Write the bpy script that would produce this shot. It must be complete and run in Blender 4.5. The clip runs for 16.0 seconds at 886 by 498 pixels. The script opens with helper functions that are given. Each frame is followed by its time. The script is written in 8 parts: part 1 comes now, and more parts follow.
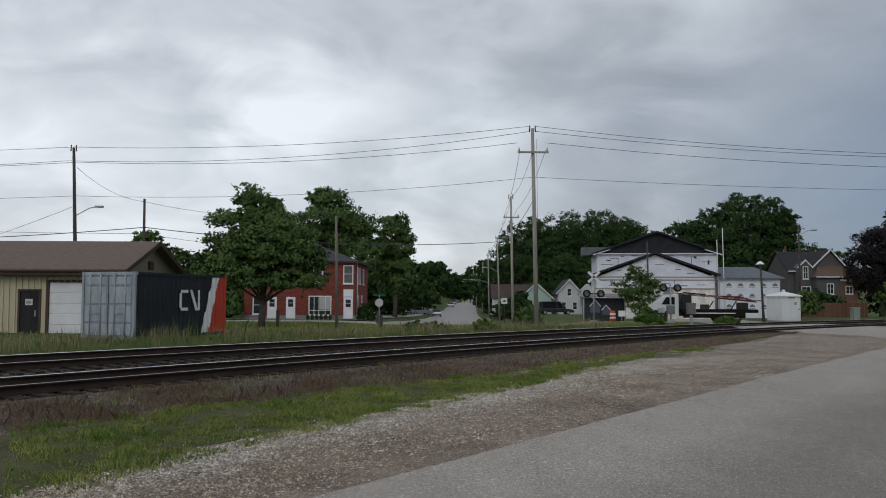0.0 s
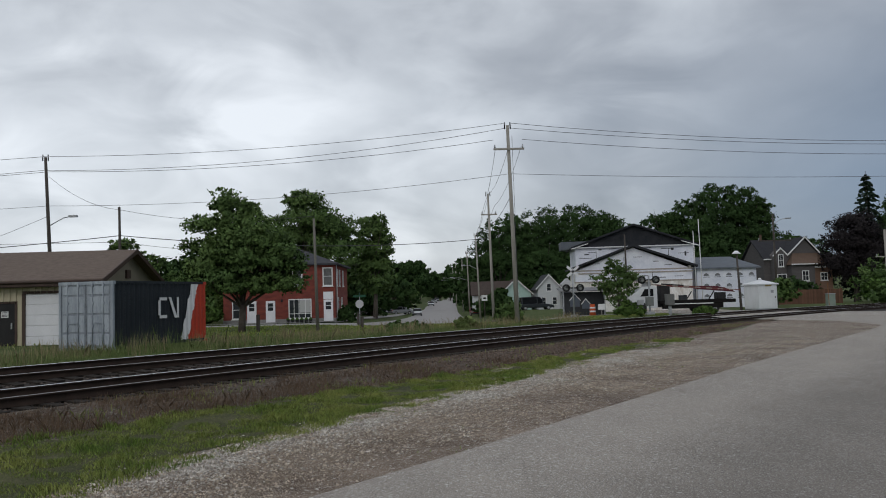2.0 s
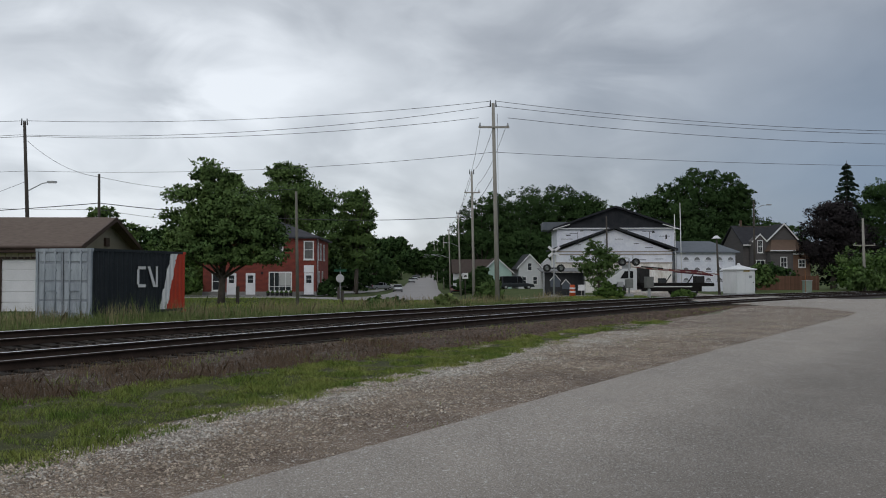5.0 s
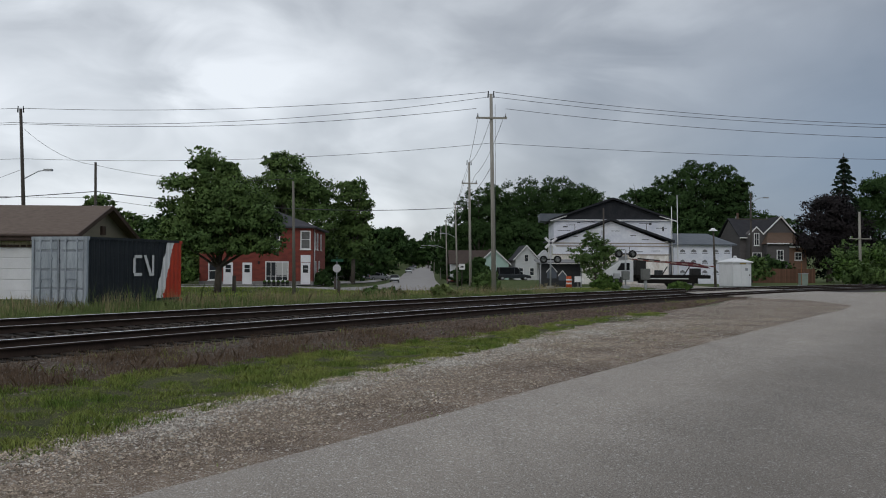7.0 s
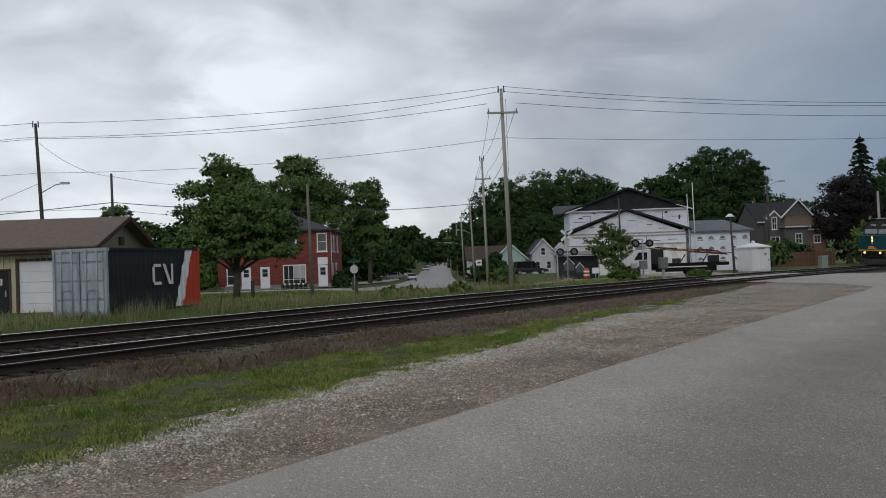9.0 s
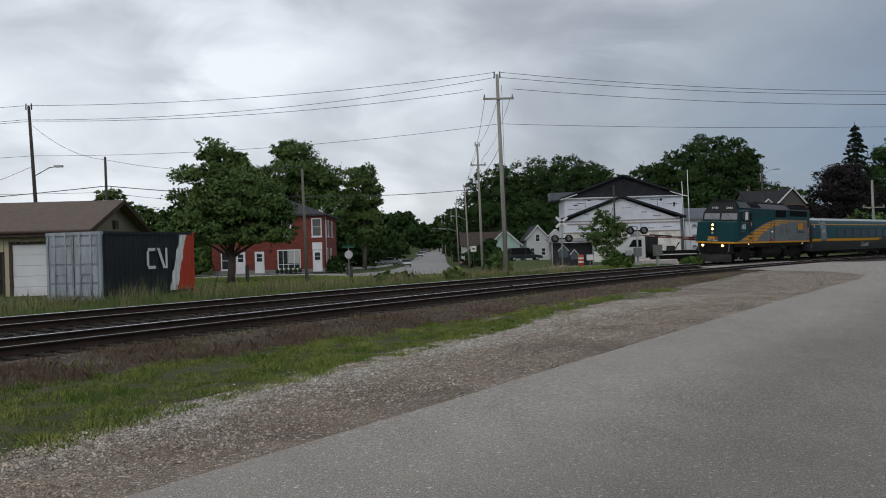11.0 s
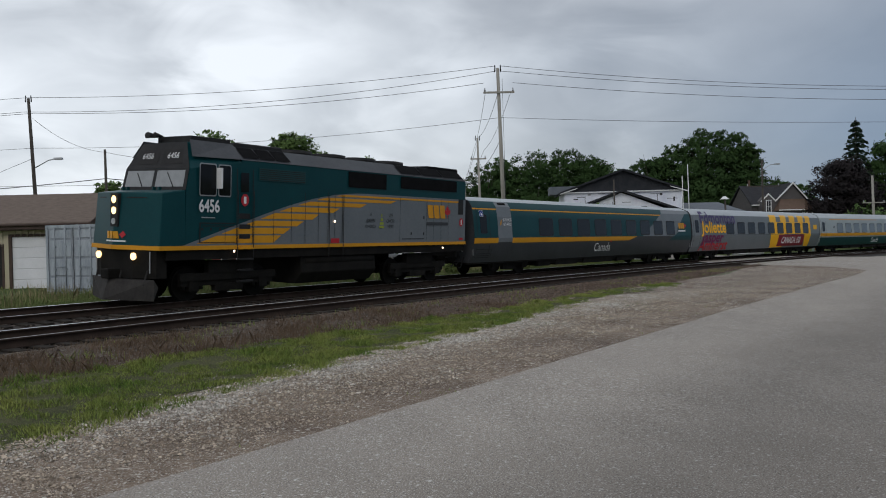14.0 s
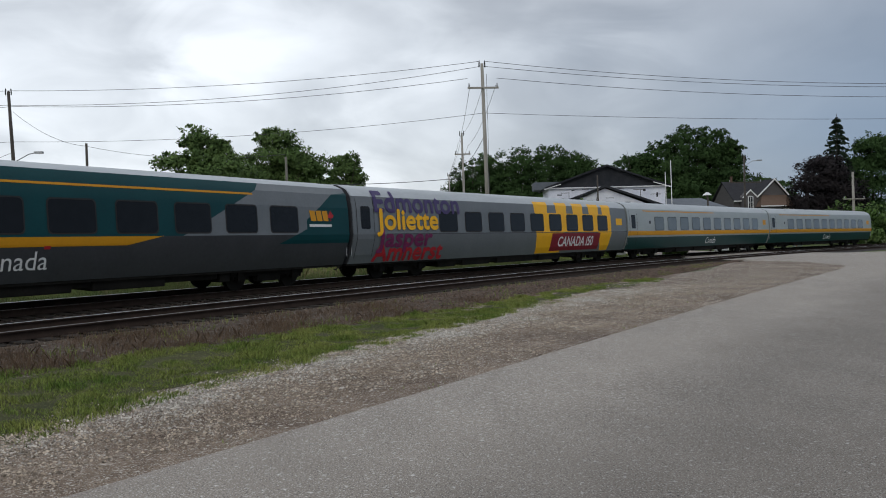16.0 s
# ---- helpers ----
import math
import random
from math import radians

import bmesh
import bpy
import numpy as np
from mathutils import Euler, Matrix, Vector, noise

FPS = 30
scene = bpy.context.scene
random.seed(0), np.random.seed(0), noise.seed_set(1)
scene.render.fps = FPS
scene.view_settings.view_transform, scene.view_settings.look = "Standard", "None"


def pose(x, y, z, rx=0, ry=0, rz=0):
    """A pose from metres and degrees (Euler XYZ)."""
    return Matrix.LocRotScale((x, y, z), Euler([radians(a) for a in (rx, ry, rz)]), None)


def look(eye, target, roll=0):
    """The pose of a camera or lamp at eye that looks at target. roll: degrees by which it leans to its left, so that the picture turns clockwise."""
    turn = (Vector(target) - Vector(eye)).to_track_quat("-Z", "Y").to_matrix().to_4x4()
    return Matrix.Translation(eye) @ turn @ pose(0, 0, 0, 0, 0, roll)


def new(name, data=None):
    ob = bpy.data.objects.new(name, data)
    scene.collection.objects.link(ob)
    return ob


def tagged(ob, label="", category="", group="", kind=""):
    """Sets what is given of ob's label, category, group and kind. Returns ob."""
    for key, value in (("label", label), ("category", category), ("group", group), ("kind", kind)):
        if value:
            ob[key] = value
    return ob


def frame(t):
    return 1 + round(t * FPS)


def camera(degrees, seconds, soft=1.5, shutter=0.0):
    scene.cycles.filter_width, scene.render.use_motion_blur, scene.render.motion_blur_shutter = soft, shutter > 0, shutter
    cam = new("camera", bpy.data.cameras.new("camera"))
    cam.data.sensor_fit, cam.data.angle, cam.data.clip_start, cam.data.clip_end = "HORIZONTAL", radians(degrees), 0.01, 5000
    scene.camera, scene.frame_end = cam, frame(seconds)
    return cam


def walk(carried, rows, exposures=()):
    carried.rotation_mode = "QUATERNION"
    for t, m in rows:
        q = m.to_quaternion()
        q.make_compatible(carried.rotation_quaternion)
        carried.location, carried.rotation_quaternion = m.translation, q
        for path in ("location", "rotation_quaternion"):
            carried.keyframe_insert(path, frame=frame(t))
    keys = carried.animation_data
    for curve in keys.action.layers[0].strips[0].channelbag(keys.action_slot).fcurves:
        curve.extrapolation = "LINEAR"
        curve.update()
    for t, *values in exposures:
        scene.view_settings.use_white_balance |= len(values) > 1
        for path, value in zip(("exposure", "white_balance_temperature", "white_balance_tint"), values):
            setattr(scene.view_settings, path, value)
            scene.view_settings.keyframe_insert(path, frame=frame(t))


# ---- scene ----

cam = camera(55.56, 16.0, soft=1.0)
PATH = [
    (0, 0.029, 0.035, 1.728, 0.537, 3.304, -0.286), (0.5, 0.025, 0.027, 1.731, 0.086, 3.325, 0.626),
    (1, 0.026, 0.009, 1.73, -0.234, 3.381, 1.458), (1.5, 0.015, 0.017, 1.728, -0.641, 3.305, 1.569),
    (2, 0.011, -0.012, 1.729, -0.819, 3.207, 1.564), (2.5, 0.01, -0.02, 1.735, -0.946, 2.932, 1.494),
    (3, 0.008, 0.009, 1.726, -1.085, 2.327, 1.075), (3.5, 0.013, 0.014, 1.728, -1.083, 1.997, 0.526),
    (4, 0.012, 0.02, 1.725, -1.374, 1.996, 0.326), (4.5, 0.007, 0.027, 1.719, -1.896, 1.794, 0.274),
    (7, 0.026, 0.025, 1.712, -2.327, 1.0, -0.328), (7.5, 0.025, 0.015, 1.723, -2.762, 0.606, 0.417),
    (8, 0.02, 0.028, 1.714, -2.163, 0.792, 1.206), (8.5, 0.022, 0.021, 1.718, -1.266, 1.069, 1.512),
    (9, 0.023, -0.007, 1.723, -1.193, 0.805, 1.943), (11.5, 0.005, 0.003, 1.721, -1.609, -0.348, 1.531),
    (12, 0.007, -0.009, 1.723, -1.49, -0.533, 1.599), (12.5, 0, 0, 1.72, -1.4, -0.621, 1.532),
    (13, -0.005, 0.002, 1.724, -1.297, -0.617, 1.411), (13.5, 0.002, 0.001, 1.72, -1.261, -0.6, 1.446),
    (14, -0.002, 0.023, 1.714, -1.581, -0.581, 1.384), (14.5, 0, -0.002, 1.718, -1.845, -0.628, 1.432),
    (15, 0.002, -0.008, 1.724, -2.015, -0.784, 1.432), (15.5, -0.003, 0.011, 1.723, -2.151, -0.848, 1.353),
    (16, 0.005, -0.004, 1.717, -2.659, -0.932, 1.29),
]
walk(cam, [(t, pose(x, y, z, 90 + pitch, roll, yaw)) for t, x, y, z, yaw, pitch, roll in PATH],
     exposures=[(0, -0.08), (8.0, -0.08), (12.5, 0.0), (14.0, 0.02), (15.0, 0.1), (16.0, 0.15)])

# ---- world and sun: an overcast sky, a storm-blue bank to the east ----
SUN_ELEV, SUN_ROT = radians(32), radians(-171)
world = bpy.data.worlds.new("overcast")
scene.world = world
world.use_nodes = True
wn, wl = world.node_tree.nodes, world.node_tree.links
wn.clear()


def wnode(kind, **values):
    n = wn.new(kind)
    for k, v in values.items():
        n.inputs[k.replace("_", " ")].default_value = v
    return n


def ramp(n, stops):
    cr = n.color_ramp
    while len(cr.elements) < len(stops):
        cr.elements.new(0.5)
    for e, (p, c) in zip(cr.elements, stops):
        e.position, e.color = p, (*c, 1)
    return n


w_sky = wn.new("ShaderNodeTexSky")
w_sky.sky_type, w_sky.sun_disc = "NISHITA", False
w_sky.sun_elevation, w_sky.sun_rotation = SUN_ELEV, SUN_ROT
w_dir = wn.new("ShaderNodeTexCoord")
w_map = wn.new("ShaderNodeMapping")
w_map.inputs["Scale"].default_value = (1.0, 1.0, 2.1)
w_map.inputs["Location"].default_value = (0.35, 0.1, 0.4)
wl.new(w_dir.outputs["Generated"], w_map.inputs["Vector"])
w_noise = wnode("ShaderNodeTexNoise", Scale=2.0, Detail=6.0, Roughness=0.45, Distortion=0.35)
wl.new(w_map.outputs["Vector"], w_noise.inputs["Vector"])
w_cloud = ramp(wn.new("ShaderNodeValToRGB"), [(0.36, (0.30, 0.325, 0.365)), (0.46, (0.41, 0.438, 0.48)), (0.55, (0.57, 0.605, 0.65)), (0.66, (0.8, 0.84, 0.89))])
w_puff = wnode("ShaderNodeTexNoise", Scale=6.0, Detail=5.0, Roughness=0.5, Distortion=0.6)
wl.new(w_map.outputs["Vector"], w_puff.inputs["Vector"])
w_blend = wn.new("ShaderNodeMix")
w_blend.inputs["Factor"].default_value = 0.27
wl.new(w_noise.outputs["Fac"], w_blend.inputs["A"])
wl.new(w_puff.outputs["Fac"], w_blend.inputs["B"])
# broad masses of thin and thick cloud: (across, up, reach, gain), across and up as slopes from due north
w_wander = wn.new("ShaderNodeVectorMath")
w_wander.operation = "MULTIPLY_ADD"
w_wander.inputs[1].default_value = (0.26, 0.26, 0.26)
w_shift = wn.new("ShaderNodeVectorMath")
w_shift.operation = "ADD"
w_shift.inputs[1].default_value = (-0.13, -0.13, -0.13)
wl.new(w_puff.outputs["Color"], w_wander.inputs[0])
wl.new(w_dir.outputs["Generated"], w_wander.inputs[2])
wl.new(w_wander.outputs[0], w_shift.inputs[0])
w_fac = w_blend.outputs["Result"]
for across, up, reach, gain in ((-0.37, 0.34, 0.2, 0.085), (-0.2, 0.26, 0.13, 0.085), (-0.11, 0.24, 0.11, 0.05), (-0.22, 0.09, 0.24, 0.07),
                                (-0.46, 0.07, 0.2, 0.08), (0.06, 0.08, 0.2, 0.06), (-0.02, 0.31, 0.17, -0.065), (0.17, 0.23, 0.17, -0.055),
                                (-0.43, 0.21, 0.18, -0.085), (-0.27, 0.2, 0.14, -0.05), (0.36, 0.3, 0.2, 0.06), (0.3, 0.18, 0.13, 0.05), (-0.1, 0.17, 0.1, -0.03)):
    w_far = wn.new("ShaderNodeVectorMath")
    w_far.operation = "DISTANCE"
    w_far.inputs[1].default_value = Vector((across, 1, up)).normalized()
    w_soft = wnode("ShaderNodeMapRange", From_Min=reach, From_Max=0.0, To_Min=0.0, To_Max=gain)
    w_soft.interpolation_type = "SMOOTHSTEP"
    w_plus = wn.new("ShaderNodeMath")
    wl.new(w_shift.outputs[0], w_far.inputs[0])
    wl.new(w_far.outputs["Value"], w_soft.inputs["Value"])
    wl.new(w_fac, w_plus.inputs[0])
    wl.new(w_soft.outputs[0], w_plus.inputs[1])
    w_fac = w_plus.outputs[0]
wl.new(w_fac, w_cloud.inputs["Fac"])
w_sep = wn.new("ShaderNodeSeparateXYZ")
wl.new(w_dir.outputs["Generated"], w_sep.inputs["Vector"])
# the blue bank: low and to the east
w_east = wnode("ShaderNodeMapRange", From_Min=0.02, From_Max=0.62)
w_east.interpolation_type = "SMOOTHSTEP"
w_low = wnode("ShaderNodeMapRange", From_Min=0.42, From_Max=0.06)
w_low.interpolation_type = "SMOOTHSTEP"
w_wob = wn.new("ShaderNodeMath")
w_wob.operation = "MULTIPLY_ADD"
w_wob.inputs[1].default_value = 0.5
wl.new(w_noise.outputs["Fac"], w_wob.inputs[0])
wl.new(w_sep.outputs["X"], w_wob.inputs[2])
w_sub = wn.new("ShaderNodeMath")
w_sub.operation = "SUBTRACT"
w_sub.inputs[1].default_value = 0.22
wl.new(w_wob.outputs[0], w_sub.inputs[0])
wl.new(w_sub.outputs[0], w_east.inputs["Value"])
wl.new(w_sep.outputs["Z"], w_low.inputs["Value"])
w_both = wn.new("ShaderNodeMath")
w_both.operation = "MULTIPLY"
wl.new(w_east.outputs[0], w_both.inputs[0])
wl.new(w_low.outputs[0], w_both.inputs[1])
w_mix = wn.new("ShaderNodeMix")
w_mix.data_type = "RGBA"
w_mix.inputs["B"].default_value = (0.152, 0.212, 0.312, 1)
wl.new(w_both.outputs[0], w_mix.inputs["Factor"])
wl.new(w_cloud.outputs["Color"], w_mix.inputs["A"])
# an overcast sky grows brighter towards the zenith
w_zen = wnode("ShaderNodeMapRange", From_Min=0.35, From_Max=0.9, To_Min=1.0, To_Max=1.15)
wl.new(w_sep.outputs["Z"], w_zen.inputs["Value"])
w_mul = wn.new("ShaderNodeVectorMath")
w_mul.operation = "SCALE"
# and it is thinner to the west
w_west = wnode("ShaderNodeMapRange", From_Min=-0.5, From_Max=0.25, To_Min=1.1, To_Max=1.0)
wl.new(w_sep.outputs["X"], w_west.inputs["Value"])
w_gain = wn.new("ShaderNodeMath")
w_gain.operation = "MULTIPLY"
wl.new(w_zen.outputs[0], w_gain.inputs[0])
wl.new(w_west.outputs[0], w_gain.inputs[1])
wl.new(w_mix.outputs["Result"], w_mul.inputs[0])
wl.new(w_gain.outputs[0], w_mul.inputs["Scale"])
bg_cloud = wnode("ShaderNodeBackground", Strength=1.0)
bg_sky = wnode("ShaderNodeBackground", Strength=0.01)
wl.new(w_mul.outputs[0], bg_cloud.inputs["Color"])
wl.new(w_sky.outputs["Color"], bg_sky.inputs["Color"])
w_add = wn.new("ShaderNodeAddShader")
wl.new(bg_cloud.outputs[0], w_add.inputs[0])
wl.new(bg_sky.outputs[0], w_add.inputs[1])
w_out = wn.new("ShaderNodeOutputWorld")
wl.new(w_add.outputs[0], w_out.inputs["Surface"])

sun_data = bpy.data.lights.new("sun", "SUN")
sun_data.energy, sun_data.angle, sun_data.color = 0.43, radians(25), (1.0, 0.97, 0.92)
sun = new("sun", sun_data)
sun.matrix_world = look((0, 0, 60), (14.5, 93, 0))


# ---- materials ----
def mat(name, c1, c2=None, rough=0.7, metal=0.0, scale=3.0, fine=40.0, bump=0.0, spread=0.5, coat=0.0, island=0.0, thing=0.0, streak=None, spec=0.3, fleck=None):
    """Two colours mixed by coarse and fine noise, with relief; island or thing: brightness varied per loose piece or per object."""
    m = bpy.data.materials.new(name)
    m.use_nodes = True
    nt = m.node_tree
    nn, ll = nt.nodes, nt.links
    b = nn["Principled BSDF"]
    b.inputs["Roughness"].default_value, b.inputs["Metallic"].default_value = rough, metal
    b.inputs["Coat Weight"].default_value = coat
    b.inputs["Specular IOR Level"].default_value = spec
    c2 = c2 or tuple(v * 0.8 for v in c1)
    co = nn.new("ShaderNodeTexCoord")
    src = co.outputs["Object"]
    if streak:
        mp = nn.new("ShaderNodeMapping")
        mp.inputs["Scale"].default_value = streak
        ll.new(src, mp.inputs["Vector"])
        src = mp.outputs["Vector"]
    n1, n2 = nn.new("ShaderNodeTexNoise"), nn.new("ShaderNodeTexNoise")
    n1.inputs["Scale"].default_value, n1.inputs["Detail"].default_value = scale, 5
    n2.inputs["Scale"].default_value, n2.inputs["Detail"].default_value = fine, 3
    ll.new(src, n1.inputs["Vector"])
    ll.new(src, n2.inputs["Vector"])
    ad = nn.new("ShaderNodeMath")
    ad.operation = "MULTIPLY_ADD"
    ad.inputs[1].default_value = 0.6
    ll.new(n2.outputs["Fac"], ad.inputs[0])
    ll.new(n1.outputs["Fac"], ad.inputs[2])
    mr = nn.new("ShaderNodeMapRange")
    mr.inputs["From Min"].default_value, mr.inputs["From Max"].default_value = 0.8 - spread * 0.5, 0.8 + spread * 0.5
    ll.new(ad.outputs[0], mr.inputs["Value"])
    mx = nn.new("ShaderNodeMix")
    mx.data_type = "RGBA"
    mx.inputs["A"].default_value, mx.inputs["B"].default_value = (*c1, 1), (*c2, 1)
    ll.new(mr.outputs[0], mx.inputs["Factor"])
    col = mx.outputs["Result"]
    if fleck:
        # small stones in the surface: (grain per metre, dark colour, pale colour)
        for size, colour, lo, hi in ((fleck[0], fleck[1], 0.44, 0.34), (fleck[0] * 1.3, fleck[2], 0.57, 0.66), (fleck[0] * 0.35, fleck[2], 0.62, 0.72)):
            nf = nn.new("ShaderNodeTexNoise")
            nf.inputs["Scale"].default_value, nf.inputs["Detail"].default_value = size, 2
            ll.new(co.outputs["Object"], nf.inputs["Vector"])
            cut = nn.new("ShaderNodeMapRange")
            cut.inputs["From Min"].default_value, cut.inputs["From Max"].default_value = lo, hi
            ll.new(nf.outputs["Fac"], cut.inputs["Value"])
            fx = nn.new("ShaderNodeMix")
            fx.data_type = "RGBA"
            fx.inputs["B"].default_value = (*colour, 1)
            ll.new(cut.outputs[0], fx.inputs["Factor"])
            ll.new(col, fx.inputs["A"])
            col = fx.outputs["Result"]
    if island or thing:
        g = nn.new("ShaderNodeNewGeometry") if island else nn.new("ShaderNodeObjectInfo")
        v = nn.new("ShaderNodeMapRange")
        amt = island or thing
        v.inputs["To Min"].default_value, v.inputs["To Max"].default_value = 1 - amt, 1 + amt
        ll.new(g.outputs["Random Per Island" if island else "Random"], v.inputs["Value"])
        vm = nn.new("ShaderNodeVectorMath")
        vm.operation = "SCALE"
        ll.new(col, vm.inputs[0])
        ll.new(v.outputs[0], vm.inputs["Scale"])
        col = vm.outputs[0]
    ll.new(col, b.inputs["Base Color"])
    if bump:
        bp = nn.new("ShaderNodeBump")
        bp.inputs["Strength"].default_value, bp.inputs["Distance"].default_value = 0.6, bump
        ll.new(ad.outputs[0], bp.inputs["Height"])
        ll.new(bp.outputs["Normal"], b.inputs["Normal"])
    return m


def glow(name, c, strength):
    m = bpy.data.materials.new(name)
    m.use_nodes = True
    b = m.node_tree.nodes["Principled BSDF"]
    b.inputs["Base Color"].default_value = (*c, 1)
    b.inputs["Emission Color"].default_value = (*c, 1)
    b.inputs["Emission Strength"].default_value = strength
    return m


M_ASPHALT = mat("worn_asphalt", (0.19, 0.164, 0.138), (0.31, 0.272, 0.233), 0.85, scale=0.2, fine=1.6, bump=0.003, spread=0.75, spec=0.25, fleck=(62, (0.075, 0.07, 0.068), (0.52, 0.5, 0.47)), streak=(1, 0.45, 1))
# the wheel lane, a little way in from the edge, is dark with rubber and oil
a_n, a_l = M_ASPHALT.node_tree.nodes, M_ASPHALT.node_tree.links
a_bsdf = a_n["Principled BSDF"]
a_co, a_dot, a_lane, a_vary = a_n.new("ShaderNodeTexCoord"), a_n.new("ShaderNodeVectorMath"), a_n.new("ShaderNodeMapRange"), a_n.new("ShaderNodeTexNoise")
a_dot.operation = "DOT_PRODUCT"
a_dot.inputs[1].default_value = (0.807, -0.59, 0)
a_vary.inputs["Scale"].default_value = 0.35
a_off = a_n.new("ShaderNodeMath")
a_off.operation = "MULTIPLY_ADD"
a_off.inputs[1].default_value = 1.6
a_lane.interpolation_type = "SMOOTHSTEP"
a_lane.inputs["From Min"].default_value, a_lane.inputs["From Max"].default_value = -3.4, -1.2
a_lane.inputs["To Min"].default_value, a_lane.inputs["To Max"].default_value = 1.2, 0.8
a_l.new(a_co.outputs["Object"], a_dot.inputs[0])
a_l.new(a_co.outputs["Object"], a_vary.inputs["Vector"])
a_l.new(a_vary.outputs["Fac"], a_off.inputs[0])
a_l.new(a_dot.outputs["Value"], a_off.inputs[2])
a_l.new(a_off.outputs[0], a_lane.inputs["Value"])
a_sc = a_n.new("ShaderNodeVectorMath")
a_sc.operation = "SCALE"
a_l.new(a_bsdf.inputs["Base Color"].links[0].from_socket, a_sc.inputs[0])
a_l.new(a_lane.outputs[0], a_sc.inputs["Scale"])
a_l.new(a_sc.outputs[0], a_bsdf.inputs["Base Color"])
M_STREET = mat("pale_asphalt", (0.3, 0.285, 0.275), (0.37, 0.35, 0.34), 0.9, scale=0.3, fine=20)
M_GRAVEL = mat("gravel_dirt", (0.094, 0.06, 0.041), (0.258, 0.198, 0.149), 0.95, scale=0.55, fine=4, bump=0.015, spread=0.4, spec=0.15, fleck=(60, (0.055, 0.042, 0.032), (0.58, 0.54, 0.48)))
M_VERGE = mat("verge_soil", (0.042, 0.05, 0.02), (0.09, 0.09, 0.04), 0.95, scale=1.2, fine=14, bump=0.02, spread=0.4, spec=0.1, fleck=(45, (0.03, 0.033, 0.017), (0.15, 0.135, 0.085)))
M_STONE = mat("gravel_stone", (0.52, 0.485, 0.43), (0.31, 0.275, 0.235), 0.9, scale=4, fine=60, island=0.6)
M_BALLAST = mat("track_ballast", (0.035, 0.031, 0.029), (0.075, 0.068, 0.064), 0.95, scale=1.5, fine=22, bump=0.03, spec=0.12)
M_BSTONE = mat("ballast_stone", (0.058, 0.044, 0.036), (0.115, 0.094, 0.08), 0.9, scale=5, fine=50, island=0.6, spec=0.12)
M_SOIL = mat("dry_soil", (0.05, 0.037, 0.028), (0.12, 0.09, 0.066), 0.95, scale=1.2, fine=18, bump=0.03, spec=0.1, fleck=(28, (0.025, 0.02, 0.017), (0.24, 0.22, 0.2)))
M_LAWN = mat("lawn", (0.055, 0.08, 0.026), (0.10, 0.12, 0.045), 0.95, scale=0.5, fine=9, bump=0.03, spec=0.12)
M_BLADE = mat("grass_blade", (0.105, 0.18, 0.032), (0.29, 0.31, 0.09), 0.6, scale=0.9, fine=5, island=0.5, spec=0.15)
M_TALL = mat("tall_grass", (0.09, 0.145, 0.042), (0.22, 0.25, 0.1), 0.7, scale=0.45, fine=3, island=0.3, spec=0.15)
M_SEED = mat("seeding_grass", (0.2, 0.165, 0.09), (0.34, 0.29, 0.17), 0.8, scale=0.5, fine=4, island=0.4, spec=0.12)
M_WEED = mat("dry_weed", (0.1, 0.066, 0.044), (0.185, 0.13, 0.085), 0.85, scale=0.8, fine=5, island=0.25, spec=0.15)
M_RAILTOP = mat("polished_rail", (0.85, 0.85, 0.86), (0.7, 0.7, 0.71), 0.45, 0.95, scale=2, fine=30)
M_RAILDULL = mat("worn_rail", (0.36, 0.34, 0.33), (0.24, 0.22, 0.21), 0.42, 0.85, scale=1.5, fine=30)
M_RAIL = mat("rusty_rail", (0.028, 0.02, 0.016), (0.05, 0.035, 0.028), 0.85, 0.2, scale=3, fine=40, spec=0.12)
M_TIE = mat("creosote_tie", (0.025, 0.021, 0.018), (0.055, 0.047, 0.04), 0.9, scale=4, fine=30, thing=0.3, streak=(1, 6, 6), spec=0.12)
M_BARK = mat("bark", (0.06, 0.05, 0.04), (0.11, 0.095, 0.08), 0.95, scale=5, fine=30, bump=0.03)
M_LEAF = mat("maple_leaf", (0.058, 0.108, 0.032), (0.118, 0.182, 0.052), 0.6, scale=0.35, fine=3, island=0.3, spec=0.15)
M_LEAF2 = mat("dark_leaf", (0.03, 0.06, 0.022), (0.056, 0.1, 0.032), 0.75, scale=0.22, fine=2, island=0.16, spec=0.06)
M_LEAF3 = mat("bright_leaf", (0.05, 0.10, 0.02), (0.09, 0.15, 0.035), 0.6, scale=0.4, fine=3, island=0.45, spec=0.15)
M_COPPER = mat("copper_beech_leaf", (0.014, 0.012, 0.013), (0.026, 0.02, 0.021), 0.55, scale=0.4, fine=3, island=0.4, spec=0.15)
M_SPRUCE = mat("spruce_needle", (0.015, 0.03, 0.018), (0.03, 0.05, 0.028), 0.7, scale=0.5, fine=3, island=0.4, spec=0.15)
M_POLE = mat("weathered_pole", (0.25, 0.235, 0.205), (0.38, 0.36, 0.32), 0.9, scale=2, fine=25, bump=0.01, streak=(4, 4, 0.3))
M_POLE_DARK = mat("dark_pole", (0.05, 0.042, 0.036), (0.09, 0.08, 0.07), 0.9, scale=2, fine=25, streak=(4, 4, 0.3))
M_POLE_MID = mat("greyed_pole", (0.12, 0.115, 0.095), (0.19, 0.18, 0.155), 0.9, scale=2, fine=25, streak=(4, 4, 0.3))
M_WIRE = mat("wire", (0.08, 0.08, 0.085), None, 0.6)
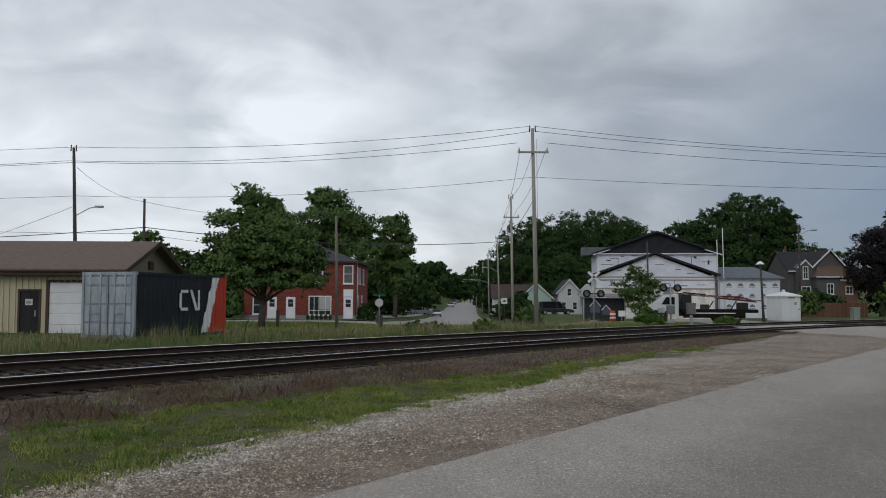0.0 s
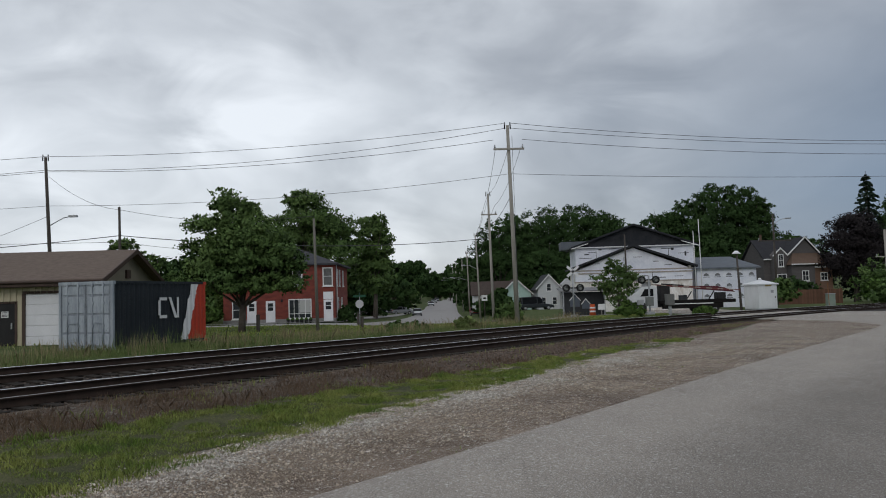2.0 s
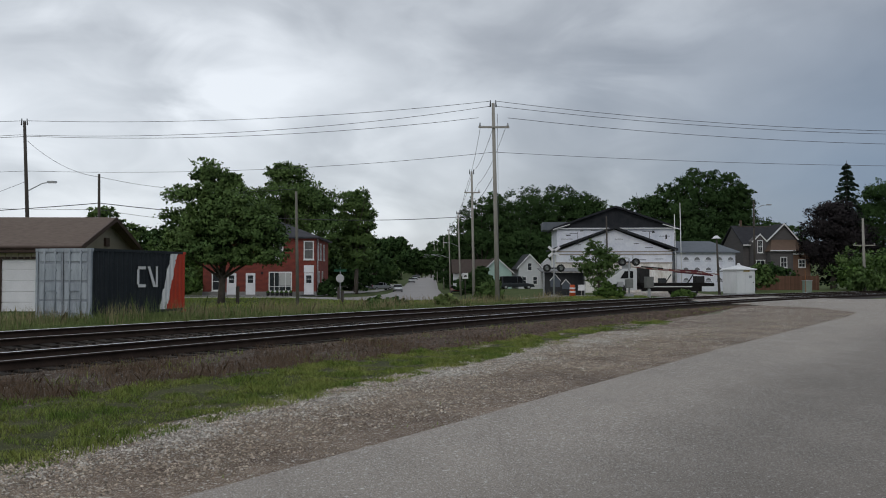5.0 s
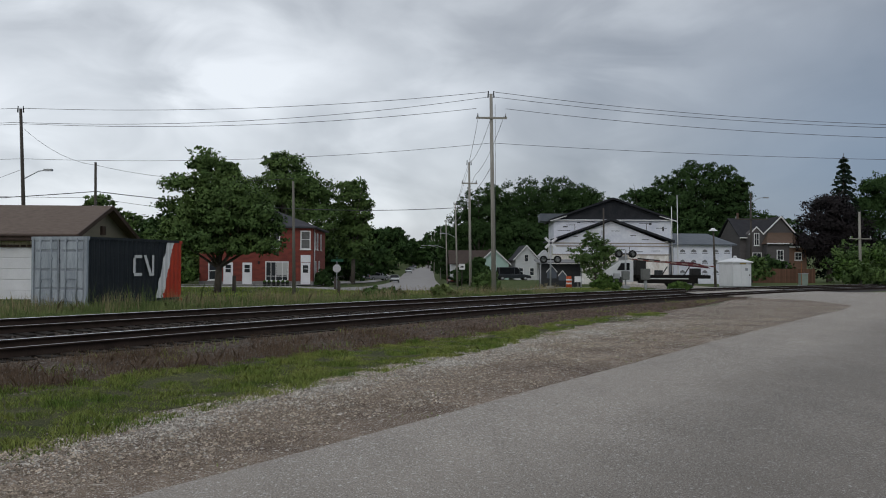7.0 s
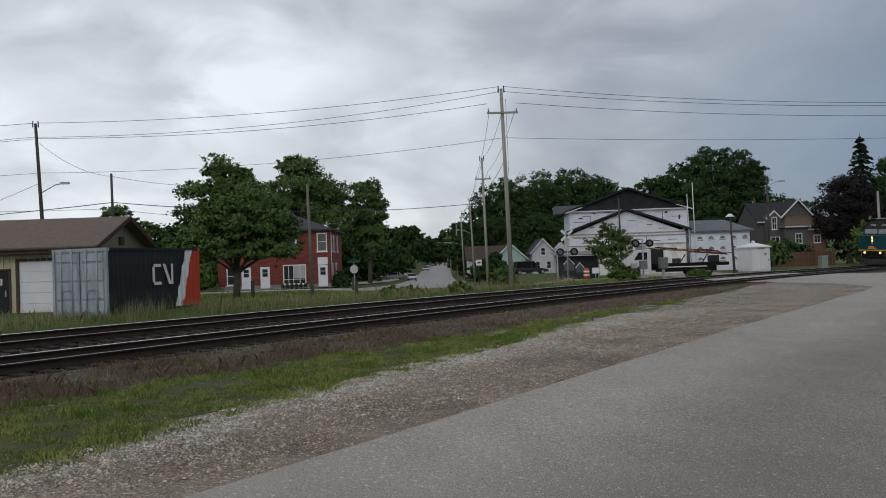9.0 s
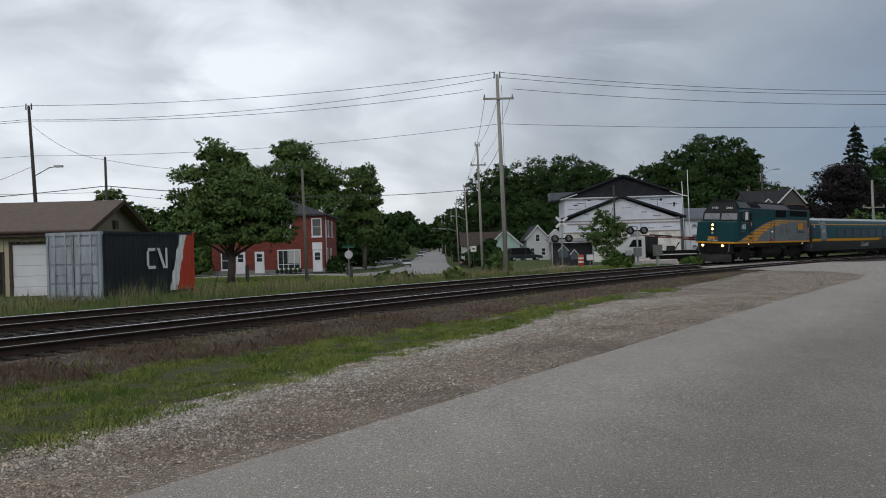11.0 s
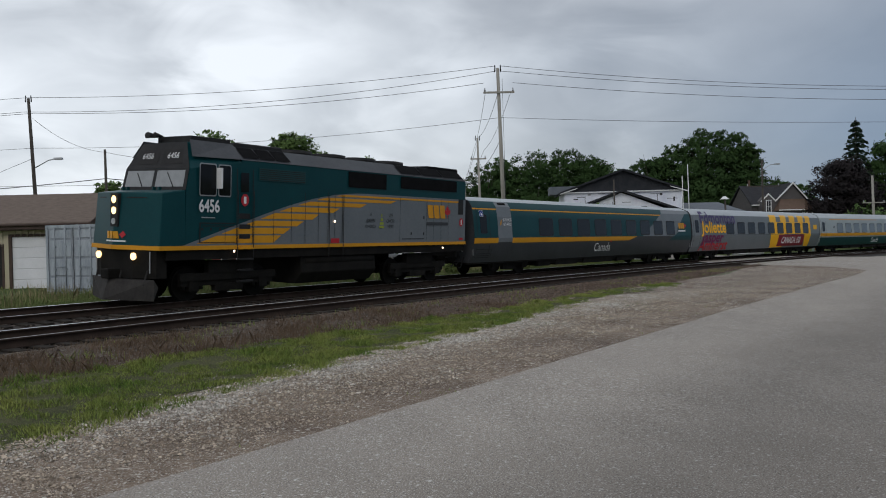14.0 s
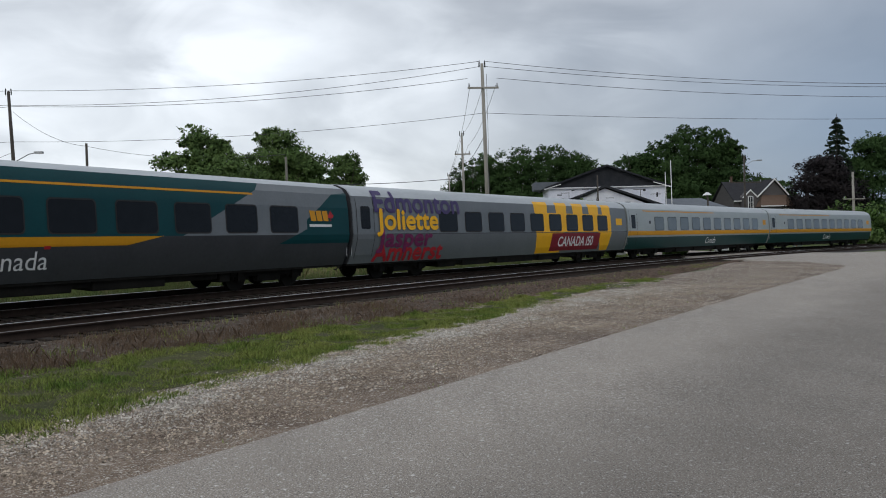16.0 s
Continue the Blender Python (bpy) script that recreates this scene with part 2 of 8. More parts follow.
M_STEEL = mat("galvanised_steel", (0.42, 0.43, 0.44), (0.33, 0.34, 0.35), 0.5, 0.6, scale=4, fine=30)
M_BLACK = mat("black_metal", (0.014, 0.014, 0.015), (0.028, 0.027, 0.027), 0.6, 0.2, scale=3, fine=25)
M_GRIME = mat("grimy_underframe", (0.006, 0.0055, 0.005), (0.015, 0.0135, 0.012), 0.85, scale=2, fine=20, spec=0.15)
M_WHITE = mat("white_paint", (0.76, 0.76, 0.75), (0.66, 0.66, 0.65), 0.55, scale=2, fine=20)
M_OFFWHITE = mat("white_door_paint", (0.80, 0.80, 0.82), (0.70, 0.70, 0.72), 0.45, scale=1.5, fine=15)
M_GLASS = mat("dark_window_glass", (0.006, 0.007, 0.008), (0.01, 0.011, 0.013), 0.06, 0.0, spec=0.2)
M_PANE = mat("house_window_glass", (0.02, 0.023, 0.026), (0.045, 0.05, 0.055), 0.08, spec=0.3)
M_CURTAIN = mat("curtain", (0.5, 0.5, 0.48), (0.38, 0.38, 0.37), 0.9, scale=3, fine=25, streak=(14, 14, 0.6))
M_RED = mat("red_paint", (0.45, 0.03, 0.03), (0.36, 0.025, 0.025), 0.5)
M_ORANGE = mat("orange_plastic", (0.5, 0.085, 0.02), (0.4, 0.07, 0.02), 0.5)


# ---- mesh helpers ----
def bm_box(x0, x1, y0, y1, z0, z1, bm=None, m=None):
    bm = bm or bmesh.new()
    vs = [bm.verts.new(Vector(p) if m is None else m @ Vector(p)) for p in ((x0, y0, z0), (x1, y0, z0), (x1, y1, z0), (x0, y1, z0), (x0, y0, z1), (x1, y0, z1), (x1, y1, z1), (x0, y1, z1))]
    for f in ((3, 2, 1, 0), (4, 5, 6, 7), (0, 1, 5, 4), (1, 2, 6, 5), (2, 3, 7, 6), (3, 0, 4, 7)):
        bm.faces.new([vs[i] for i in f])
    return bm


def bm_tube(a, b, r0, r1=None, n=10, bm=None, cap=True):
    bm = bm or bmesh.new()
    a, b = Vector(a), Vector(b)
    r1 = r0 if r1 is None else r1
    w = (b - a).normalized()
    u = w.orthogonal().normalized()
    v = w.cross(u)
    ra, rb = [], []
    for i in range(n):
        d = u * math.cos(2 * math.pi * i / n) + v * math.sin(2 * math.pi * i / n)
        ra.append(bm.verts.new(a + d * r0))
        rb.append(bm.verts.new(b + d * r1))
    for i in range(n):
        j = (i + 1) % n
        f = bm.faces.new((ra[i], ra[j], rb[j], rb[i]))
        f.smooth = n > 6
    if cap:
        bm.faces.new(ra[::-1])
        bm.faces.new(rb)
    return bm


def bm_hull(points):
    bm = bmesh.new()
    for p in points:
        bm.verts.new(p)
    bmesh.ops.convex_hull(bm, input=bm.verts)
    bmesh.ops.dissolve_limit(bm, angle_limit=0.02, verts=bm.verts, edges=bm.edges)
    return bm


def bm_prism(poly, a, b, axis="y"):
    """A polygon of (u, w) pulled from a to b: along y it stands in (x, z), along x in (y, z), along z in (x, y)."""
    bm = bmesh.new()
    put = {"y": lambda u, w, d: (u, d, w), "x": lambda u, w, d: (d, u, w), "z": lambda u, w, d: (u, w, d)}[axis]
    p = [bm.verts.new(put(u, w, a)) for u, w in poly]
    q = [bm.verts.new(put(u, w, b)) for u, w in poly]
    bm.faces.new(p)
    bm.faces.new(q[::-1])
    n = len(poly)
    for i in range(n):
        j = (i + 1) % n
        bm.faces.new((p[i], q[i], q[j], p[j]))
    bmesh.ops.recalc_face_normals(bm, faces=bm.faces)
    return bm


def soften(bm, w, seg=2):
    bmesh.ops.bevel(bm, geom=bm.edges[:], offset=w, segments=seg, affect="EDGES", profile=0.5)
    return bm


def as_mesh(name, bm, material):
    me = bpy.data.meshes.new(name)
    bm.to_mesh(me)
    bm.free()
    me.materials.append(material)
    return me


def part(name, bm, material, parent, label=""):
    ob = new(name, as_mesh(name, bm, material))
    ob.parent = parent
    return tagged(ob, label)


def thing(name, label, category, m=None, group="", kind=""):
    ob = new(name)
    ob.empty_display_size = 0.3
    ob.matrix_world = m or Matrix()
    return tagged(ob, label, category, group, kind)


def whole(name, bm, material, label="", category="", m=None, group="", kind=""):
    ob = new(name, as_mesh(name, bm, material))
    ob.matrix_world = m or Matrix()
    return tagged(ob, label, category, group, kind)


def np_mesh(name, verts, faces, material, smooth=False):
    """verts (n, 3); faces (m, k) of one size."""
    me = bpy.data.meshes.new(name)
    k = faces.shape[1]
    me.vertices.add(len(verts))
    me.vertices.foreach_set("co", np.ascontiguousarray(verts, dtype=np.float32).ravel())
    me.loops.add(faces.size)
    me.loops.foreach_set("vertex_index", np.ascontiguousarray(faces, dtype=np.int32).ravel())
    me.polygons.add(len(faces))
    me.polygons.foreach_set("loop_start", np.arange(0, faces.size, k, dtype=np.int32))
    me.update(calc_edges=True)
    me.validate()
    me.materials.append(material)
    return me


def rounded(x0, x1, z0, z1, r, n=4):
    out = []
    for cx, cz, a0 in ((x1 - r, z1 - r, 0), (x0 + r, z1 - r, 90), (x0 + r, z0 + r, 180), (x1 - r, z0 + r, 270)):
        for i in range(n + 1):
            a = radians(a0 + 90 * i / n)
            out.append((cx + r * math.cos(a), cz + r * math.sin(a)))
    return out


def text_mesh(words, size, material, name="lettering", bold=0.0):
    cu = bpy.data.curves.new(name, "FONT")
    cu.body, cu.size, cu.align_x, cu.align_y, cu.offset = words, size, "CENTER", "CENTER", bold
    tmp = new(name, cu)
    me = bpy.data.meshes.new_from_object(tmp)
    bpy.data.objects.remove(tmp)
    me.materials.clear()
    me.materials.append(material)
    return me


# ---- the lie of the land and the line of the track ----
TX, TY, TAZ, TR, CANT, OFF2 = 1.172, 37.799, radians(36.558), 308.6, 0.0522, 5.36
CX, CY = TX + TR * math.cos(TAZ), TY - TR * math.sin(TAZ)


def on_track(s, lat=0.0):
    """Plan position and heading at s metres along the main track; lat: metres towards the road."""
    h = TAZ + s / TR
    return CX - (TR - lat) * math.cos(h), CY + (TR - lat) * math.sin(h), h


def rail_z(s):
    return 0.069 - 0.0055 * np.clip(s, -80, 140)


def track_sl(x, y):
    dx, dy = CX - x, y - CY
    return (np.arctan2(dy, dx) - TAZ) * TR, TR - np.hypot(dx, dy)


def sstep(v, a, b):
    t = np.clip((v - a) / (b - a), 0, 1)
    return t * t * (3 - 2 * t)


def level(x, y):
    """Height of the finished ground, roads and verges."""
    x, y = np.asarray(x, float), np.asarray(y, float)
    street = np.interp(y, [0, 40, 60, 75, 90, 140, 200, 240, 300, 330, 360, 420, 700, 1500], [0, -0.08, -0.3, -0.8, -1.16, -1.9, -2.2, -1.3, -0.5, -0.2, -0.6, -3, -1, 10])
    side = np.interp(y, [0, 40, 60, 80, 95, 130, 200, 420, 700, 1500], [0, -0.06, -0.15, -0.42, -0.3, -0.8, -1.5, 0.5, 10, 24])
    w = sstep(np.abs(x - 1 - 0.01 * y), 5, 12)
    z = street * (1 - w) + side * w
    s, lat = track_sl(x, y)
    near = 1 - sstep(np.abs(lat - 2.6), 5.2, 10)
    return z * (1 - near) + (rail_z(s) - 0.13) * near


def ground_z(x, y):
    s, lat = track_sl(np.asarray(x, float), np.asarray(y, float))
    return level(x, y) - 0.02 - 0.16 * (1 - sstep(np.abs(lat - 2.6), 4.5, 6.5))


def lz(x, y):
    return float(level(x, y))


def grid_mesh(name, xs, ys, zf, material):
    gx, gy = np.meshgrid(xs, ys)
    v = np.stack([gx, gy, zf(gx, gy)], -1).reshape(-1, 3)
    nx, ny = len(xs), len(ys)
    i = np.arange(nx - 1)[None, :] + np.arange(ny - 1)[:, None] * nx
    f = np.stack([i, i + 1, i + 1 + nx, i + nx], -1).reshape(-1, 4)
    return np_mesh(name, v, f, material)


def strip(name, left, right, n, material, lift, wob=0.0, kind="structure", step=1.0):
    """A sheet between two lines of plan points, draped over the ground; wob: raggedness of its edges."""
    def resample(line):
        p = np.array(line, float)
        d = np.concatenate([[0], np.cumsum(np.hypot(*np.diff(p, axis=0).T))])
        return p, d
    pl, dl = resample(left)
    pr, dr = resample(right)
    rows = max(int(max(dl[-1], dr[-1]) / step), 2)
    t = np.linspace(0, 1, rows + 1)
    a = np.stack([np.interp(t * dl[-1], dl, pl[:, k]) for k in (0, 1)], -1)
    b = np.stack([np.interp(t * dr[-1], dr, pr[:, k]) for k in (0, 1)], -1)
    if wob:
        for e, sd in ((a, 3.1), (b, 9.7)):
            w = np.array([noise.noise((q[0] * 0.7 + sd, q[1] * 0.7, sd)) + 0.6 * noise.noise((q[0] * 2.6, q[1] * 2.6 + sd, 1)) for q in e])
            e += wob * w[:, None] * np.array([0.8, -0.6])
    u = np.linspace(0, 1, n + 1)
    g = a[:, None, :] * (1 - u[None, :, None]) + b[:, None, :] * u[None, :, None]
    z = level(g[..., 0], g[..., 1]) + lift
    v = np.concatenate([g, z[..., None]], -1).reshape(-1, 3)
    i = np.arange(n)[None, :] + np.arange(rows)[:, None] * (n + 1)
    f = np.stack([i, i + 1, i + n + 2, i + n + 1], -1).reshape(-1, 4)
    ob = new(name, np_mesh(name, v, f, material))
    return tagged(ob, kind=kind)


EDGE_ROAD = [(-30, -32.0), (-2.4, 5.7), (-1.32, 7.2), (0.3, 9.46), (1.92, 11.8), (4.62, 15.6), (6.89, 18.88), (10.04, 23.15), (13.9, 28.41), (17.3, 32.9), (19.7, 36.6)]
EDGE_GRASS = [(-22, -24), (-3.9, 7.1), (-3.24, 8.81), (-2.48, 10.48), (-0.94, 13.24), (1.74, 18.03), (6.0, 25.4), (9.6, 30.2)]
EDGE_WEED = [(-24, -22), (-5.19, 10.4), (-4.53, 11.3), (-3.18, 13.44), (-1.14, 16.1), (1.2, 19.03), (6.26, 27.06), (9.3, 30.4)]

ground = new("ground", grid_mesh("ground", np.concatenate([np.linspace(-1500, -80, 24), np.linspace(-70, 90, 161), np.linspace(100, 1500, 24)]),
                                 np.concatenate([np.linspace(-300, -20, 12), np.linspace(-15, 120, 136), np.linspace(125, 260, 28), np.linspace(280, 2500, 30)]),
                                 ground_z, M_LAWN))
tagged(ground, kind="structure")
# the road, its gravel shoulder and the crossing
off = lambda line, d: [(x + 0.8 * d, y - 0.6 * d) for x, y in line]
strip("road", EDGE_ROAD, off(EDGE_ROAD, 45), 24, M_ASPHALT, 0.012, step=1.0)
strip("gravel_shoulder", [(x - 1.0, y + 0.8) for x, y in EDGE_GRASS] + [(13.5, 36.5), (17.5, 45.0)], [(x + 0.5, y - 0.4) for x, y in EDGE_ROAD] + [(20.4, 42), (20.2, 48)], 16, M_GRAVEL, 0.004, wob=0.0, step=0.7)
strip("grass_verge", EDGE_WEED, EDGE_GRASS, 6, M_VERGE, 0.010, wob=0.45, step=0.35)
strip("weed_bank", [on_track(s, 7.2)[:2] for s in range(-70, 22, 4)], EDGE_WEED[:-1] + [(9.4, 31.0), (13.5, 37.5), (16.0, 42.0)], 8, M_SOIL, 0.002, wob=0.1, step=0.6)
strip("crossing_road", [(19.7, 36.6), (20.4, 42.0), (20.0, 48), (19.0, 54), (20, 62), (21, 72), (22, 90)], [(56, 10), (52, 30), (38, 50), (33, 62), (31, 70), (29.5, 77), (29, 90)], 14, M_ASPHALT, 0.010, step=1.2)
strip("street", [(-9.0, 74), (-6.6, 82), (-5.2, 100), (-2.6, 200), (0.2, 300), (3.0, 420), (10, 700)], [(6.0, 74), (5, 82), (4.6, 100), (6.3, 200), (8.5, 300), (11.5, 420), (19, 700)], 8, M_STREET, 0.02, step=4)
strip("cross_street", [(-60, 66), (-20, 66), (-6, 66.5), (6, 67.5), (21, 73)], [(-60, 73), (-20, 73), (-7, 74), (6, 74.5), (22, 79)], 4, M_STREET, 0.016, step=2)
strip("pavement", [(-30, 74.8), (-11, 74.8), (-8.4, 79), (-6.8, 100), (-4.6, 180)], [(-30, 76.2), (-11.6, 76.2), (-9.2, 80), (-8.0, 100), (-5.6, 180)], 2, M_STREET, 0.10, step=2)


# ---- tracks ----
def ribbon(name, prof, s0, s1, lat0, material, step=1.0, kind="structure", parent=None, cant=CANT):
    """A profile of (lateral, height above rail head) drawn along the track, tilted with it."""
    n = int((s1 - s0) / step)
    rows = []
    for k in range(n + 1):
        s = s0 + (s1 - s0) * k / n
        for l, h in prof:
            x, y, hd = on_track(s, lat0 + l * math.cos(cant) + h * math.sin(cant))
            rows.append((x, y, float(rail_z(s)) + h * math.cos(cant) - l * math.sin(cant)))
    m = len(prof)
    i = np.arange(m - 1)[None, :] + np.arange(n)[:, None] * m
    f = np.stack([i, i + m, i + m + 1, i + 1], -1).reshape(-1, 4)
    ob = new(name, np_mesh(name, np.array(rows), f, material))
    if parent:
        ob.parent = parent
        return ob
    return tagged(ob, kind=kind)


RAILP = [(-0.07, -0.17), (-0.07, -0.155), (-0.012, -0.13), (-0.012, -0.045), (-0.036, -0.035), (-0.036, -0.004)]
RAILP = RAILP + [(-l, h) for l, h in RAILP[::-1]]
for lat0, tilt in ((0.0, CANT), (OFF2, 0.0)):
    ribbon("ballast", [(-2.6, -0.55), (-1.75, -0.235), (-0.8, -0.215), (0.8, -0.215), (1.75, -0.235), (2.6, -0.5)], -75, 125, lat0, M_BALLAST, cant=tilt)
    track = thing("railway_track", "rusty steel rails with polished heads on dark ties", "railway track", group="railway tracks", kind="structure")
    for sd in (-0.7525, 0.7525):
        r = ribbon("rail", RAILP, -75, 125, lat0 + sd * 0.9986, M_RAIL, 1.0, parent=track, cant=tilt)
        for v in r.data.vertices:
            v.co.z -= sd * math.sin(tilt)
        r = ribbon("rail_head", [(-0.034, -0.003), (-0.028, 0.0), (0.028, 0.0), (0.034, -0.003)], -75, 125, lat0 + sd * 0.9986, M_RAILTOP if sd < 0 else M_RAILDULL, 1.0, parent=track, cant=tilt)
        for v in r.data.vertices:
            v.co.z -= sd * math.sin(tilt) - 0.001
# ties
tie_mesh = as_mesh("tie", soften(bm_box(-0.115, 0.115, -1.3, 1.3, -0.2, 0), 0.012, 1), M_TIE)
rnd = random.Random(5)
for lat0 in (0.0, OFF2):
    holder = thing("tie_row", "dark creosoted wooden ties sunk in ballast", "railway ties", group="railway tracks", kind="structure")
    for k in range(150):
        s = -36 + k * 0.52
        if s > 22 or s < -36:
            continue
        x, y, h = on_track(s, lat0)
        t = new("tie", tie_mesh)
        t.parent = holder
        t.matrix_world = Matrix.Translation((x, y, float(rail_z(s)) - 0.172)) @ pose(0, 0, 0, 0, 0, 90 - math.degrees(h) + rnd.uniform(-0.6, 0.6)) @ pose(0, 0, 0, math.degrees(CANT) if lat0 == 0 else 0, 0, 0)


# ---- the train ----
M_TEAL = mat("teal_paint", (0.002, 0.040, 0.047), (0.003, 0.051, 0.058), 0.4, scale=0.8, fine=12, spec=0.16)
M_TEAL_D = mat("deep_green_paint", (0.004, 0.042, 0.044), (0.006, 0.05, 0.052), 0.38, scale=0.8, fine=12, spec=0.25)
M_GREY = mat("train_grey_paint", (0.135, 0.152, 0.165), (0.172, 0.187, 0.2), 0.42, 0.1, scale=0.7, fine=10)
M_DGREY = mat("dark_grey_paint", (0.042, 0.044, 0.049), (0.058, 0.06, 0.066), 0.42, scale=0.7, fine=10, spec=0.2)
M_SILVER = mat("silver_paint", (0.32, 0.35, 0.345), (0.39, 0.415, 0.41), 0.35, 0.25, scale=0.7, fine=10)
M_ROOF = mat("pale_roof_paint", (0.45, 0.48, 0.50), (0.36, 0.39, 0.41), 0.4, 0.2, scale=0.9, fine=9, streak=(0.5, 2, 2))
M_YEL = mat("golden_yellow_paint", (0.66, 0.30, 0.011), (0.58, 0.26, 0.011), 0.45, scale=1, fine=14)
M_BRIGHT = mat("bright_yellow_wrap", (0.90, 0.47, 0.015), (0.84, 0.42, 0.012), 0.45)
M_PURPLE = mat("purple_wrap", (0.055, 0.04, 0.125), (0.07, 0.05, 0.145), 0.5)
M_PLUM = mat("plum_wrap", (0.16, 0.02, 0.085), (0.19, 0.025, 0.1), 0.5)
M_CRIMSON = mat("crimson_wrap", (0.45, 0.02, 0.03), (0.4, 0.02, 0.03), 0.5)
M_MAROON = mat("maroon_panel", (0.25, 0.015, 0.03), (0.21, 0.013, 0.027), 0.5)
M_LROOF = mat("loco_roof_grey", (0.045, 0.048, 0.055), (0.07, 0.074, 0.082), 0.6, scale=1.2, fine=10)
M_LETTER = mat("white_lettering", (0.78, 0.78, 0.78), (0.7, 0.7, 0.7), 0.5)
M_RUBBER = mat("black_rubber", (0.02, 0.02, 0.02), (0.032, 0.03, 0.03), 0.8)
M_GRILLE = mat("black_grille", (0.006, 0.006, 0.0065), (0.011, 0.011, 0.012), 0.9, spec=0.06)
M_LAMP = glow("lit_headlight", (1.0, 0.68, 0.3), 2.4)
M_MARK = glow("marker_light", (1.0, 0.75, 0.55), 3.0)
M_LAMP_OFF = mat("headlight_lens", (0.4, 0.42, 0.42), (0.3, 0.32, 0.32), 0.15)
M_FENDER = mat("weathered_plow", (0.042, 0.038, 0.035), (0.02, 0.0185, 0.018), 0.8, scale=3, fine=15)
# silver coach panes: the sky's pale reflection is painted into the glass colour
M_SKYPANE = mat("sky_pale_glass", (0.085, 0.10, 0.105), (0.13, 0.15, 0.155), 0.07, scale=0.5, coat=0.6)
M_WIND = mat("windscreen_glass", (0.20, 0.21, 0.215), (0.26, 0.27, 0.275), 0.08, coat=0.6)

COACH_PROF = [(1.30, 0.69), (1.43, 1.02), (1.56, 1.62), (1.575, 1.80), (1.47, 2.75), (1.36, 3.22), (1.17, 3.45), (0.75, 3.60), (0.0, 3.655)]
LOCO_PROF = [(1.52, 1.57), (1.52, 3.98), (1.02, 4.42)]


def prof_y(prof, z):
    for (y0, z0), (y1, z1) in zip(prof, prof[1:]):
        if z <= z1:
            return y0 + (y1 - y0) * (z - z0) / (z1 - z0)
    return prof[-1][0]


def decal(name, poly, prof, material, parent, proud=0.005, label="", both=False, thick=0.0):
    """A painted or glazed field with corners (x, z), laid on the side of a vehicle."""
    bm = bmesh.new()
    bm.faces.new([bm.verts.new((x, 0, z)) for x, z in poly])
    for _, z in prof[1:-1]:
        bmesh.ops.bisect_plane(bm, geom=bm.verts[:] + bm.edges[:] + bm.faces[:], plane_co=(0, 0, z), plane_no=(0, 0, 1))
    bmesh.ops.triangulate(bm, faces=bm.faces[:])
    for v in bm.verts:
        v.co.y = prof_y(prof, v.co.z) + proud
    bmesh.ops.recalc_face_normals(bm, faces=bm.faces)
    if sum(f.normal.y for f in bm.faces) < 0:
        bmesh.ops.reverse_faces(bm, faces=bm.faces[:])
    if both:
        far = bm.copy()
        for v in far.verts:
            v.co.y *= -1
        bmesh.ops.reverse_faces(far, faces=far.faces[:])
        part(name, far, material, parent, label)
    return part(name, bm, material, parent, label)


def clip_z(pts, zc, sign):
    """The part of a polygon of (x, z) above (sign 1) or below (sign -1) a level."""
    res = []
    for k, (xa, za) in enumerate(pts):
        xb, zb = pts[(k + 1) % len(pts)]
        da, db = sign * (za - zc), sign * (zb - zc)
        if da >= 0:
            res.append((xa, za))
        if da * db < 0:
            u = da / (da - db)
            res.append((xa + u * (xb - xa), zc))
    return res


def lettering(words, size, x, z, prof, material, parent, proud=0.012, width=1.0, label="", bold=0.0, lean=0.0, span=None, heavy=0.0):
    """Words laid on a vehicle's side, folded with its section; span is their reach along the side, heavy thickens the strokes."""
    me = text_mesh(words, size, material, bold=bold)
    bm = bmesh.new()
    bm.from_mesh(me)
    bmesh.ops.triangulate(bm, faces=bm.faces[:])
    xs = [v.co.x for v in bm.verts]
    lo, hi = min(xs), max(xs)
    tris = []
    for f in bm.faces:
        if span:
            tris.append([(span[0] + (span[1] - span[0]) * (v.co.x - lo) / (hi - lo), z + v.co.y) for v in f.verts])
        else:
            tris.append([(x - v.co.x * width - v.co.y * lean, z + v.co.y) for v in f.verts])
    bm.free()
    cuts = [-99.0] + [zc for _, zc in prof[1:-1]] + [99.0]
    out = bmesh.new()
    shifts = [(0, 0, 0)]
    if heavy:
        shifts += [(-heavy, 0, 0.0015), (heavy, 0, 0.003), (0, heavy, 0.0045), (0, -heavy, 0.006)]
    for dx, dz, dy in shifts:
        for tri in tris:
            pts = [(px + dx, pz + dz) for px, pz in tri]
            for za, zb in zip(cuts, cuts[1:]):
                poly = clip_z(clip_z(pts, za, 1), zb, -1)
                if len(poly) > 2:
                    f = out.faces.new([out.verts.new((px, prof_y(prof, pz) + proud + dy, pz)) for px, pz in poly])
                    f.normal_update()
                    if f.normal.y < 0:
                        f.normal_flip()
    me = bpy.data.meshes.new("lettering")
    out.to_mesh(me)
    out.free()
    me.materials.append(material)
    ob = new("lettering", me)
    ob.parent = parent
    return tagged(ob, label)


def bar(name, x0, x1, z0, z1, prof, material, parent, proud=0.01, both=False, label=""):
    return decal(name, [(x0, z0), (x1, z0), (x1, z1), (x0, z1)], prof, material, parent, proud, label, both)


